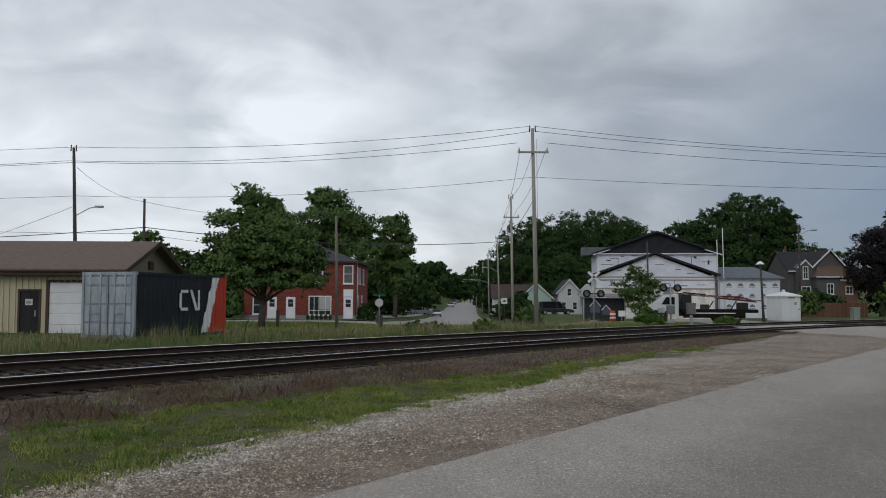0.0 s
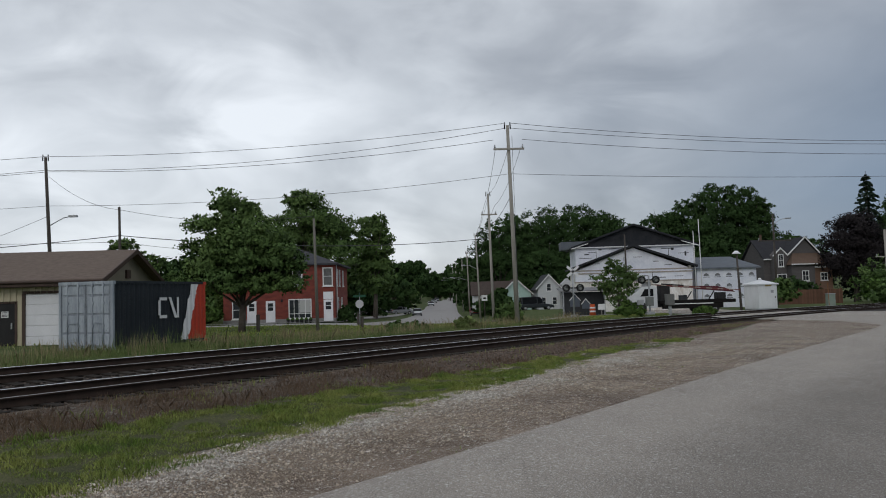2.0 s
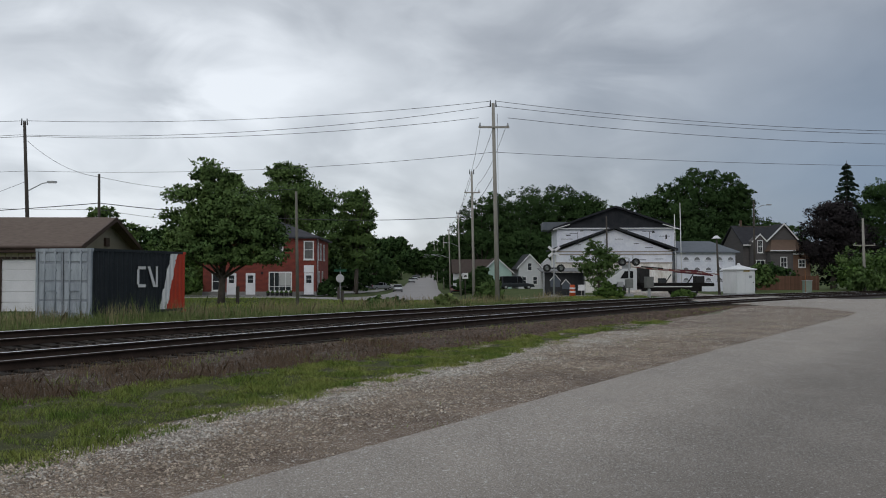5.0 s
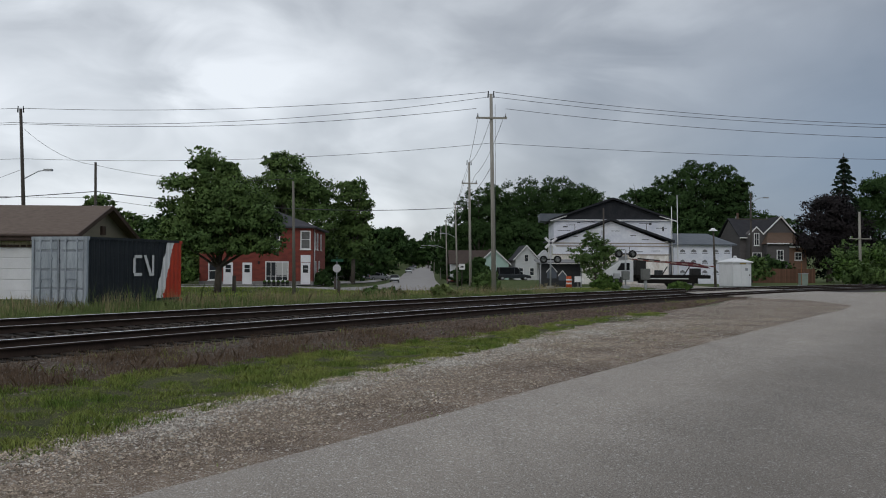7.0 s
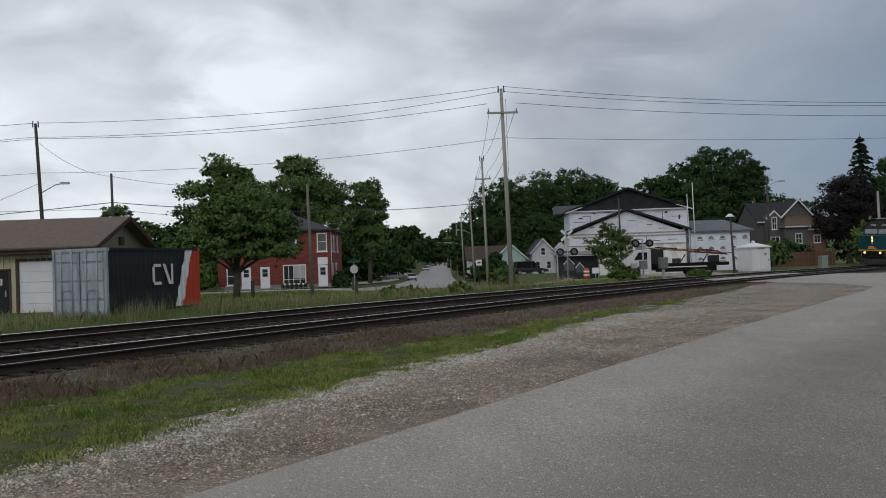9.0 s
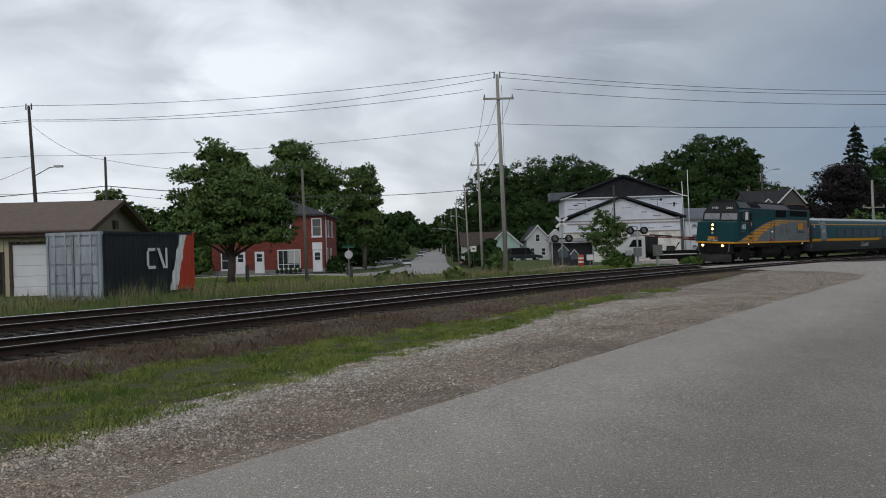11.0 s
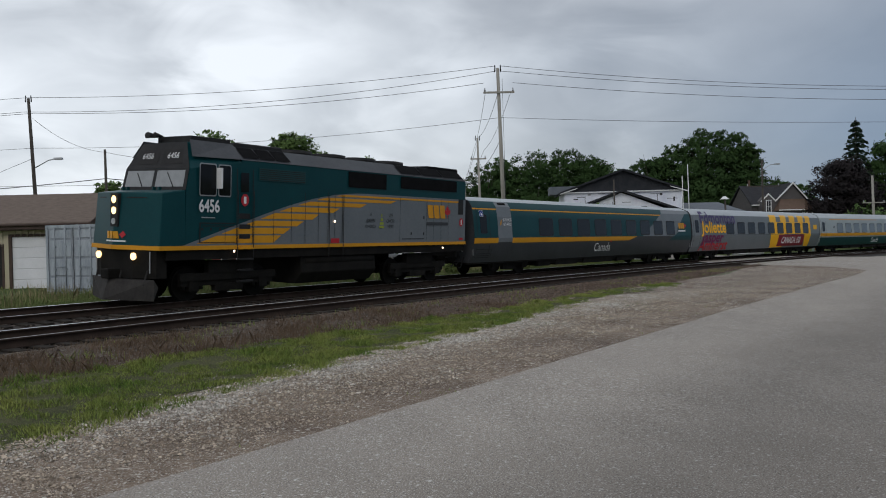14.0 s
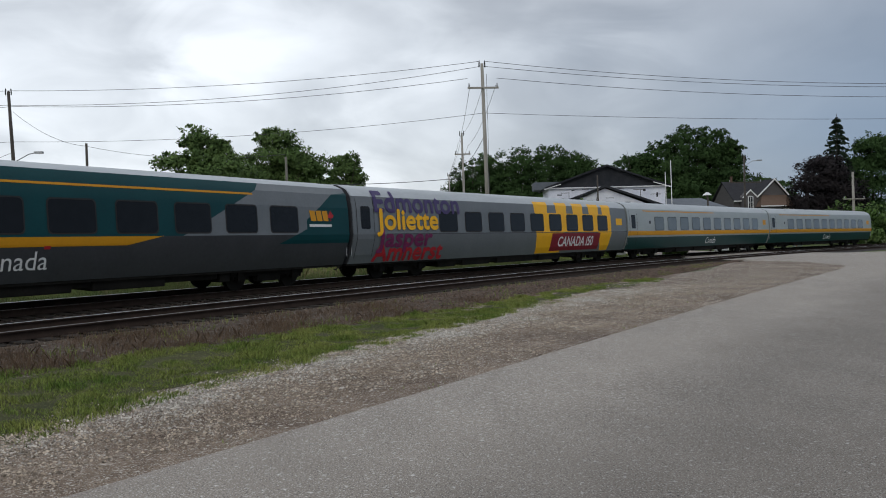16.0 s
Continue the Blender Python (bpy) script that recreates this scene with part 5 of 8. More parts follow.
def brick_house():
    M_BRICK = mat("red_brick", (0.235, 0.056, 0.04), (0.135, 0.038, 0.03), 0.85, spread=0.38, scale=1.2, fine=9, bump=0.006, streak=(1, 1, 3))
    M_FOUND = mat("stone_foundation", (0.26, 0.25, 0.24), (0.19, 0.185, 0.18), 0.9, scale=1.5, fine=6)
    M_RF = mat("charcoal_shingles", (0.035, 0.036, 0.042), (0.06, 0.06, 0.068), 0.9, scale=2, fine=9)
    z0 = lz(-13, 79) - 0.1
    h = thing("brick_house", "two-storey red brick house with hipped dark roof and white doors", "house", Matrix.Translation((0, 0, z0)))
    X0, X1, Y0, Y1, ze = -19.4, -8.95, 79.0, 90.5, 5.45
    part("wall", bm_box(X0, X1, Y0, Y0 + 0.25, 0.5, ze), M_BRICK, h, "red brick wall")
    part("wall", bm_box(X0, X1, Y1 - 0.25, Y1, 0.5, ze), M_BRICK, h)
    part("wall", bm_box(X1 - 0.25, X1, Y0 + 0.25, Y1 - 0.25, 0.5, ze), M_BRICK, h)
    part("wall", bm_box(X0, X0 + 0.25, Y0 + 0.25, Y1 - 0.25, 0.5, ze), M_BRICK, h)
    part("foundation", bm_box(X0 - 0.04, X1 + 0.04, Y0 - 0.04, Y1 + 0.04, -0.3, 0.5), M_FOUND, h, "grey stone foundation")
    o = 0.4
    part("roof", bm_hull([(X0 - o, Y0 - o, ze), (X1 + o, Y0 - o, ze), (X1 + o, Y1 + o, ze), (X0 - o, Y1 + o, ze), (X0 - o, Y0 - o, ze + 0.15), (X1 + o, Y0 - o, ze + 0.15), (X1 + o, Y1 + o, ze + 0.15), (X0 - o, Y1 + o, ze + 0.15), (-15.0, 84.7, ze + 1.95), (-13.2, 84.7, ze + 1.95)]), M_RF, h, "charcoal hipped roof")
    F = lambda x, z: Matrix.Translation((x, Y0, z))
    S = lambda y, z: Matrix.Translation((X1, y, z)) @ pose(0, 0, 0, 0, 0, 90)
    pic = window(h, F(-12.25, 1.42), 2.15, 1.85, bars=(("v", -0.1), ("h", -0.45), ("v", -0.55), ("v", 0.5)))
    part("curtain", bm_box(-12.3, -11.3, Y0 - 0.025, Y0 - 0.021, 1.05, 2.25), M_CURTAIN, pic, "pale drawn curtain")
    up = window(h, F(-9.62, 4.35), 0.95, 1.75, bars=(("h", 0.05),), pane_m=mat("net_curtain", (0.16, 0.16, 0.155), (0.1, 0.1, 0.1), 0.8))
    up = window(h, F(-12.45, 4.35), 0.95, 1.75, bars=(("h", 0.05),))
    part("air_conditioner", soften(bm_box(-12.75, -12.15, Y0 - 0.35, Y0, 3.5, 3.85), 0.02, 1), M_OFFWHITE, h, "window air conditioner")
    window(h, F(-18.1, 1.45), 0.95, 1.75, bars=(("h", 0.0),))
    for x in (-16.75, -15.0, -9.6):
        d = part("door", soften(bm_box(x - 0.44, x + 0.44, Y0 - 0.05, Y0 + 0.02, 0.22, 2.22), 0.01, 1), M_OFFWHITE, h, "white panelled door")
        part("door_pane", bm_box(x - 0.24, x + 0.24, Y0 - 0.062, Y0 - 0.05, 1.3, 2.0), M_PANE, d)
        part("door_pane_bar", bm_box(x - 0.24, x + 0.24, Y0 - 0.068, Y0 - 0.06, 1.64, 1.68), M_OFFWHITE, d)
        part("doorstep", bm_box(x - 0.7, x + 0.7, Y0 - 0.8, Y0, -0.2, 0.2), M_FOUND, h)
    part("transom_panel", bm_box(-10.06, -9.14, Y0 - 0.04, Y0, 2.26, 2.95), M_OFFWHITE, h, "white transom panel")
    for y in (80.6, 82.8, 86.0):
        window(h, S(y, 4.3), 0.9, 1.6)
    for y in (81.2, 84.5):
        window(h, S(y, 1.5), 0.9, 1.8)
    part("downpipe", bm_tube((X1 + 0.06, 80.0, 0.3), (X1 + 0.06, 80.0, ze), 0.05, n=8), M_WHITE, h)
    part("chimney", bm_box(-17.2, -16.5, 86, 86.7, ze + 0.5, ze + 2.6), M_BRICK, h)
    part("wall_lamp", bm_box(-14.0, -13.86, Y0 - 0.15, Y0, 2.1, 2.35), M_BLACK, h)
    for k in range(6):
        p = thing("flower_pot", "small dark flower pot by the brick wall", "flower pot", Matrix.Translation((-13.3 + 0.42 * k, 78.5, lz(-13, 78.5))), "flower pots")
        part("pot", bm_tube((0, 0, -0.05), (0, 0, 0.3), 0.12, 0.16, n=10), M_BLACK, p)
        part("plant", bm_tube((0, 0, 0.3), (0, 0, 0.5), 0.2, 0.08, n=7), M_LEAF3, p)


brick_house()


def white_hall():
    M_WRAP = mat("house_wrap", (0.84, 0.855, 0.91), (0.63, 0.655, 0.74), 0.6, scale=0.9, fine=5, bump=0.02)
    M_OLD = mat("peeling_white_block", (0.88, 0.87, 0.84), (0.56, 0.51, 0.45), 0.85, scale=0.8, fine=5, spread=0.4, streak=(1.6, 1.6, 0.5))
    M_DSH = mat("black_shingles", (0.018, 0.02, 0.024), (0.035, 0.037, 0.042), 0.9, scale=1.5, fine=8)
    M_GSH = mat("grey_shingles", (0.11, 0.125, 0.145), (0.15, 0.165, 0.185), 0.9, scale=1.5, fine=8)
    M_STAIN = mat("weathered_board", (0.30, 0.26, 0.23), (0.42, 0.38, 0.34), 0.9, scale=2, fine=8)
    z0 = -0.35
    h = thing("white_hall", "white hall under renovation with two black gables and torn house wrap", "building", Matrix.Translation((22.9, 95, z0)) @ pose(0, 0, 0, 0, 0, -5) @ Matrix.Translation((-22.9, -95, 0)))
    # tall rear hall
    X0, X1, Y0, Y1, ze, zp = 16.6, 29.8, 95.0, 103.0, 7.2, 9.5
    part("wall", bm_prism([(X0, -0.3), (X1, -0.3), (X1, ze), (X0, ze)], Y0, Y0 + 0.3, "y"), M_WRAP, h, "wall in pale house wrap")
    part("gable", bm_prism([(X0, ze), (X1, ze), ((X0 + X1) / 2, zp)], Y0 + 0.02, Y0 + 0.28, "y"), M_DSH, h, "black gable field")
    part("wall", bm_box(X0, X0 + 0.3, Y0 + 0.3, Y1, -0.3, ze), M_WRAP, h)
    part("wall", bm_box(X1 - 0.3, X1, Y0 + 0.3, Y1, -0.3, ze), M_WRAP, h)
    part("wall", bm_prism([(X0, -0.3), (X1, -0.3), (X1, ze), ((X0 + X1) / 2, zp), (X0, ze)], Y1, Y1 + 0.3, "y"), M_WRAP, h)
    gable_roof(h, X0, X1, Y0, Y1, ze, zp, "y", M_DSH, over=0.5, thick=0.2)
    part("eave_band", bm_box(X0 - 0.5, X1 + 0.5, Y0 - 0.32, Y0 - 0.02, ze - 0.14, ze - 0.04), M_WHITE, h)
    part("side_roof", bm_prism([(15.2, 7.15), (20.5, 7.15), (20.5, 8.05), (15.2, 8.05)], 98, 102, "y"), M_GSH, h, "grey side dormer")
    for sd, xa in ((-1, X0 - 0.5), (1, X1 + 0.5)):
        part("eave_return", bm_prism([(xa, ze - 0.26), (xa - sd * 1.9, ze + 0.34), (xa - sd * 1.9, ze + 0.42), (xa, ze - 0.14)], Y0 - 0.54, Y0 - 0.5, "y"), M_WHITE, h)
    # low front hall
    A0, A1, B0, B1, we, wp = 15.9, 28.0, 88.0, 95.0, 4.6, 6.75
    part("wall", bm_box(A0, A1, B0, B0 + 0.25, -0.3, 3.1), M_OLD, h, "peeling white block wall")
    part("wall", bm_box(A0, A1, B0 + 0.004, B0 + 0.25, 3.1, 4.3), M_WRAP, h)
    part("gable", bm_prism([(A0, 4.3), (A1, 4.3), ((A0 + A1) / 2, wp - 0.1)], B0 + 0.01, B0 + 0.25, "y"), M_WRAP, h)
    for z, m_ in ((4.25, M_STAIN), (3.95, M_STAIN), (3.05, M_STAIN)):
        part("batten", bm_box(A0 - 0.1, A1 + 0.1, B0 - 0.06, B0 + 0.002, z, z + 0.13), m_, h, "weathered wooden batten")
    part("wall", bm_box(A0, A0 + 0.25, B0 + 0.25, B1, -0.3, we), M_OLD, h)
    part("wall", bm_box(A1 - 0.25, A1, B0 + 0.25, B1, -0.3, we), M_OLD, h)
    gable_roof(h, A0, A1, B0, B1 - 0.3, we, wp, "y", M_DSH, over=0.55, thick=0.22)
    for x, z, w, t in ((17.6, 6.3, 0.5, 0.12), (19.2, 6.8, 0.35, 0.1), (17.0, 5.9, 1.4, 0.05), (18.0, 6.55, 0.9, 0.05), (20.4, 6.9, 0.8, 0.05), (22.0, 6.85, 1.2, 0.05), (24.2, 6.9, 0.9, 0.05), (26.2, 6.75, 1.1, 0.05), (28.1, 6.2, 1.2, 0.05), (27.0, 5.85, 0.06, 0.9), (18.9, 5.7, 0.05, 1.0), (25.5, 6.2, 0.7, 0.08), (27.3, 6.6, 0.3, 0.25), (28.8, 5.9, 0.2, 0.5), (18.4, 5.6, 0.6, 0.06), (26.6, 5.4, 0.8, 0.06)):
        part("wrap_print", bm_box(x, x + w, Y0 - 0.012, Y0 - 0.004, z, z + t), M_DGREY, h)
    for x, z, w, t in ((17.2, 3.4, 0.9, 0.05), (18.6, 3.7, 0.6, 0.06), (21.4, 3.35, 0.05, 0.6), (23.9, 3.3, 0.05, 0.7), (26.2, 3.5, 0.9, 0.05), (19.5, 4.7, 0.7, 0.05), (22.0, 5.6, 0.9, 0.05), (21.0, 5.2, 0.05, 0.5), (25.2, 4.7, 0.8, 0.05), (20.0, 3.5, 0.8, 0.07), (22.6, 3.6, 0.9, 0.07), (24.6, 3.4, 0.7, 0.07), (18.0, 5.0, 0.5, 0.07), (24.0, 5.1, 0.6, 0.07)):
        part("wrap_print", bm_box(x, x + w, B0 - 0.008, B0 - 0.002, z, z + t), M_DGREY, h)
    # white panel wing on the west
    for k, x in enumerate((16.2, 26.5)):
        part("dark_window", bm_box(x, x + 0.9, B0 - 0.02, B0 - 0.004, 0.5, 1.5), M_PANE, h)
    for x, zt in ((27.75, 8.2), (28.35, 9.4)):
        p = thing("mast", "slim pale metal mast beside the white hall", "mast", Matrix.Translation((x, 87.4, z0)), "masts")
        part("tube", bm_tube((0, 0, -0.2), (-0.15, 0, zt), 0.055, 0.04, n=8), M_WHITE, p)
        part("base", bm_box(-0.2, 0.2, -0.2, 0.2, -0.1, 0.1), M_STEEL, p)
    M_PRINT = mat("grey_print", (0.16, 0.165, 0.18), (0.22, 0.225, 0.24), 0.7)
    # wrapped annex
    a = thing("wrapped_annex", "low annex in printed white house wrap with grey shingle roof", "building", Matrix.Translation((0, 0, z0)))
    C0, C1, D0, D1, ce = 29.3, 35.85, 92.0, 101.0, 4.25
    part("wall", bm_box(C0, C1, D0, D0 + 0.25, -0.3, ce), M_WRAP, a, "white house wrap wall")
    part("wall", bm_box(C1 - 0.25, C1, D0 + 0.25, D1, -0.3, ce), M_WRAP, a)
    part("wall", bm_box(C0, C1, D1, D1 + 0.25, -0.3, ce), M_WRAP, a)
    part("roof", bm_prism([(D0 - 0.4, ce), (D1, ce + 1.5), (D1, ce + 1.65), (D0 - 0.4, ce + 0.15)], C0 - 0.3, C1 + 0.4, "x"), M_GSH, a)
    for r in range(3):
        for k in range(5):
            x, z = C0 + 0.7 + 1.25 * k, 1.2 + 1.15 * r
            part("wrap_print", bm_prism([(x, z), (x + 0.62, z), (x + 0.54, z + 0.2), (x + 0.31, z + 0.32), (x + 0.08, z + 0.2)], D0 - 0.012, D0 - 0.004, "y"), M_PRINT, a)
            part("wrap_print", bm_box(x - 0.03, x + 0.66, D0 - 0.012, D0 - 0.004, z - 0.16, z - 0.09), M_PRINT, a)


white_hall()


def grey_house():
    M_G = mat("grey_siding", (0.085, 0.078, 0.078), (0.115, 0.105, 0.104), 0.8, scale=1, fine=6, streak=(1, 1, 8))
    M_T = mat("tan_shingle", (0.115, 0.078, 0.056), (0.15, 0.1, 0.075), 0.9, scale=1, fine=6)
    M_E = mat("russet_siding", (0.15, 0.09, 0.062), (0.19, 0.115, 0.08), 0.9, scale=1, fine=6, streak=(1, 1, 8))
    M_R = mat("dark_roof", (0.022, 0.022, 0.026), (0.036, 0.036, 0.041), 0.9, scale=2, fine=6)
    z0 = -0.6
    h = thing("grey_house", "grey-sided house with steep dark roof and white trim", "house", Matrix.Translation((0, 0, z0)))
    part("wall", bm_prism([(47.7, 0), (54.0, 0), (54.0, 6.9), (51.6, 8.8), (49.4, 6.6), (47.7, 6.5)], 115, 115.3, "y"), M_G, h)
    part("wall", bm_box(46.5, 47.7, 116.5, 116.8, 0, 6.4), M_G, h)
    part("wall", bm_box(53.7, 54.0, 115.3, 124, 0, 6.2), M_G, h)
    part("wall", bm_prism([(116.8, 0), (124.2, 0), (124.2, 6.2), (120.5, 8.9), (116.8, 6.2)], 46.5, 46.8, "x"), M_G, h)
    part("roof", bm_prism([(116.0, 6.15), (120.5, 9.0), (125, 6.15), (125, 6.3), (120.5, 9.15), (116.0, 6.3)], 46.3, 52.0, "x"), M_R, h, "steep dark roof")
    part("eave_board", bm_box(46.3, 47.5, 115.9, 115.98, 6.1, 6.26), M_WHITE, h, "white eave board")
    part("roof", bm_prism([(49.2, 6.55), (51.6, 8.95), (53.5, 6.8), (54.4, 6.3), (54.5, 6.42), (53.6, 6.95), (51.6, 9.15), (49.05, 6.7)], 114.7, 124, "y"), M_R, h)
    part("trim", bm_prism([(49.1, 6.55), (51.6, 8.98), (53.5, 6.82), (53.62, 6.92), (51.6, 9.2), (49.0, 6.66)], 114.55, 114.7, "y"), M_WHITE, h, "white barge boards")
    part("dormer", bm_prism([(47.3, 0), (49.1, 0), (49.1, 6.7), (48.25, 7.5), (47.4, 6.7)], 114.9, 117, "y"), M_G, h)
    part("trim", bm_prism([(47.2, 6.53), (48.25, 7.56), (49.14, 6.63), (49.25, 6.72), (48.25, 7.75), (47.1, 6.62)], 114.75, 114.9, "y"), M_WHITE, h)
    part("porch", bm_box(49.1, 52.2, 113.4, 115, 0, 5.2), M_G, h)
    part("porch_roof", bm_hull([(48.9, 113.0, 5.25), (52.4, 113.0, 5.25), (48.9, 113.0, 5.4), (52.4, 113.0, 5.4), (49.9, 115.0, 6.9), (53.4, 115.0, 6.9), (54.6, 115.0, 5.25), (48.9, 115.0, 5.25)]), M_T, h, "tan porch roof")
    part("porch_eave", bm_box(48.9, 52.4, 112.92, 113.0, 5.26, 5.4), M_WHITE, h)
    part("extension", bm_box(52.2, 54.9, 114.0, 119, 0, 4.9), M_E, h)
    part("corner_board", bm_box(52.15, 52.35, 113.9, 114.0, 0, 4.9), M_WHITE, h)
    part("trim", bm_box(52.2, 53.9, 113.75, 113.9, 4.8, 5.05), M_WHITE, h)
    for x, z, w, hh, y in ((48.25, 5.95, 0.75, 1.75, 114.9), (48.3, 3.2, 1.3, 1.8, 114.9), (50.9, 3.75, 0.95, 1.45, 113.4), (53.7, 3.6, 1.0, 1.1, 114.0)):
        window(h, Matrix.Translation((x, y, z)), w, hh, bars=(("h", 0), ("v", 0)))
    part("chimney", bm_box(47.6, 47.85, 120.2, 120.5, 8.6, 9.9), M_T, h)


grey_house()


def small_house(x, y, w, d, ze, zp, wall_m, roof_m, label, trim=M_WHITE, z0=None):
    z0 = lz(x, y) - 0.2 if z0 is None else z0
    h = thing("gable_house", label, "house", Matrix.Translation((x, y, z0)))
    part("front_wall", bm_prism([(-w / 2, 0), (w / 2, 0), (w / 2, ze), (0, zp), (-w / 2, ze)], 0, 0.25, "y"), wall_m, h)
    part("back_wall", bm_prism([(-w / 2, 0), (w / 2, 0), (w / 2, ze), (0, zp), (-w / 2, ze)], d - 0.25, d, "y"), wall_m, h)
    for sx in (-1, 1):
        part("side_wall", bm_box(min(sx * w / 2, sx * (w / 2 - 0.25)), max(sx * w / 2, sx * (w / 2 - 0.25)), 0.25, d - 0.25, 0, ze), wall_m, h)
    gable_roof(h, -w / 2, w / 2, 0, d, ze, zp, "y", roof_m, over=0.35, thick=0.14)
    part("trim", bm_prism([(-w / 2 - 0.4, ze - 0.35), (0, zp - 0.08), (w / 2 + 0.4, ze - 0.35), (w / 2 + 0.4, ze - 0.12), (0, zp + 0.18), (-w / 2 - 0.4, ze - 0.12)], -0.42, -0.36, "y"), trim, h)
    for wx, wz in ((0, ze + 0.1), (-w / 4, ze * 0.42), (w / 4, ze * 0.42)):
        window(h, Matrix.Translation((wx, 0, wz)), 0.8, 1.3, bars=(("h", 0),))
    return h


M_MINT = mat("mint_siding", (0.36, 0.50, 0.45), (0.42, 0.56, 0.51), 0.7)
M_WSID = mat("white_siding", (0.6, 0.61, 0.62), (0.5, 0.51, 0.52), 0.7, scale=1, fine=5, streak=(1, 1, 8))
M_BROOF = mat("brown_roof", (0.06, 0.045, 0.04), (0.085, 0.065, 0.055), 0.9, scale=2, fine=6)
M_GROOF = mat("slate_roof", (0.05, 0.052, 0.058), (0.075, 0.078, 0.085), 0.9, scale=2, fine=6)
mint = small_house(14.2, 140, 5.0, 9, 2.9, 5.3, M_MINT, M_BROOF, "small mint-green gabled house with brown roof")
part("wing_wall", bm_box(-7.0, -2.5, 2.5, 7.0, 0, 2.8), M_WSID, mint)
part("wing_roof", bm_prism([(2.1, 2.7), (4.75, 5.0), (7.4, 2.7), (7.4, 2.85), (4.75, 5.15), (2.1, 2.85)], -7.4, 0.5, "x"), M_BROOF, mint)
wh = small_house(19.4, 138, 3.6, 9, 3.7, 5.8, M_WSID, M_GROOF, "white gabled house with a porch")
part("porch_roof", bm_prism([(-1.8, 2.7), (0.0, 3.2), (0.0, 3.32), (-1.8, 2.82)], 1.8, 5.2, "x"), M_GROOF, wh)
for px in (2.0, 3.5, 5.0):
    part("porch_post", bm_tube((px, -1.6, 0), (px, -1.6, 2.75), 0.08, n=8), M_WHITE, wh)
part("porch_wall", bm_box(1.8, 5.2, 0.3, 4, 0, 3.2), M_WSID, wh)
part("dormer", bm_prism([(2.2, 3.2), (4.2, 3.2), (4.2, 4.2), (3.2, 5.2), (2.2, 4.2)], 0.6, 3, "y"), M_WSID, wh)
small_house(-10.6, 128, 5.0, 8, 2.4, 4.2, mat("dun_siding", (0.13, 0.12, 0.11)), mat("russet_roof", (0.16, 0.085, 0.065)), "dun bungalow with russet roof under trees", trim=M_STEEL)
small_house(5.6, 545, 7, 10, 6, 10, M_WSID, M_GROOF, "pale house far up the street", z0=4.6)


# ---- poles, lamps, wires ----
def utility_pole(x, y, zt, lean=0.0, arm=None, lamp=None, label="tall weathered wooden utility pole", r=0.15, material=None, tops=True):
    material = material or M_POLE
    zb = lz(x, y)
    p = thing("utility_pole", label, "utility pole", Matrix.Translation((x, y, zb)), "utility poles")
    H_ = zt - zb
    part("shaft", bm_tube((0, 0, -0.5), (lean, 0, H_), r, r * 0.62, n=12), material, p)
    if arm:
        za, half = arm
        xc = lean * za / H_
        a = part("crossarm", bm_box(xc - half, xc + half, -0.22, -0.10, za - 0.06, za + 0.06), material, p)
        for sx in (-half + 0.1, half - 0.1):
            part("insulator", bm_tube((xc + sx, -0.16, za + 0.05), (xc + sx, -0.16, za + 0.3), 0.06, 0.04, n=8), M_STEEL, a)
    if tops:
        for sx in (-0.2, 0.2):
            part("insulator", bm_tube((lean + sx, 0, H_ - 0.25), (lean + sx * 0.9, 0, H_ + 0.2), 0.05, 0.035, n=8), M_BLACK, p)
    if lamp:
        zl, dx, dy = lamp
        a = part("lamp_arm", bm_tube((lean * zl / H_, 0, zl), (dx * 0.55, dy * 0.55, zl + 0.55), 0.035, n=8), M_STEEL, p)
        bm = bm_tube((dx * 0.55, dy * 0.55, zl + 0.55), (dx, dy, zl + 0.62), 0.035, n=8)
        part("lamp_arm", bm, M_STEEL, p)
        hd = bm_hull([(dx + s * 0.35 * a_, dy + b_ * 0.14, zl + 0.55 + c_) for s in (1,) for a_ in (-0.6, 1) for b_ in (-1, 1) for c_ in (0, 0.14)])
        part("lamp_head", hd, M_STEEL, p, "grey cobra-head street lamp")
    return p


utility_pole(5.83, 57, 13.3, -0.28, (11.9, 1.05), r=0.17)
utility_pole(5.93, 80, 11.4, -0.22, (10.3, 0.75), r=0.15)
utility_pole(7.0, 120, 10.4, -0.4, None, (7.0, -2.4, -1.0))
utility_pole(6.9, 150, 9.4, -0.3, None, (6.3, -3.2, 0))
utility_pole(7.6, 200, 10.2, 0.0, (9.2, 0.7), (7.6, -4.5, 0))
utility_pole(7.4, 245, 10.8, 0.0, (9.6, 0.7), (7.0, -4.0, 0))
utility_pole(8.0, 300, 11.5, 0.0, (10.2, 0.8))
utility_pole(-26.7, 60, 12.4, -0.55, None, (7.6, 1.55, -0.5), label="dark wooden utility pole behind the shed", r=0.16, material=M_POLE_DARK)
utility_pole(-21.95, 60, 8.7, -0.08, label="short plain dark pole behind the shed", tops=False, r=0.13, material=M_POLE_DARK)
utility_pole(-6.72, 50, 6.55, -0.12, label="plain weathered pole by the brick house", tops=False, r=0.11, material=M_POLE_MID)
utility_pole(39.3, 95, 10.0, -0.1, (7.3, 1.9), (9.2, 1.6, 0), label="wooden pole with long crossarm near the crossing", material=M_POLE_DARK)
utility_pole(53.2, 97, 8.1, -0.15, (5.4, 1.3), label="grey wooden pole among bushes", r=0.2)
utility_pole(-10.2, 150, 5.6, 0, label="dark pole under street trees", tops=False, material=M_POLE_DARK)
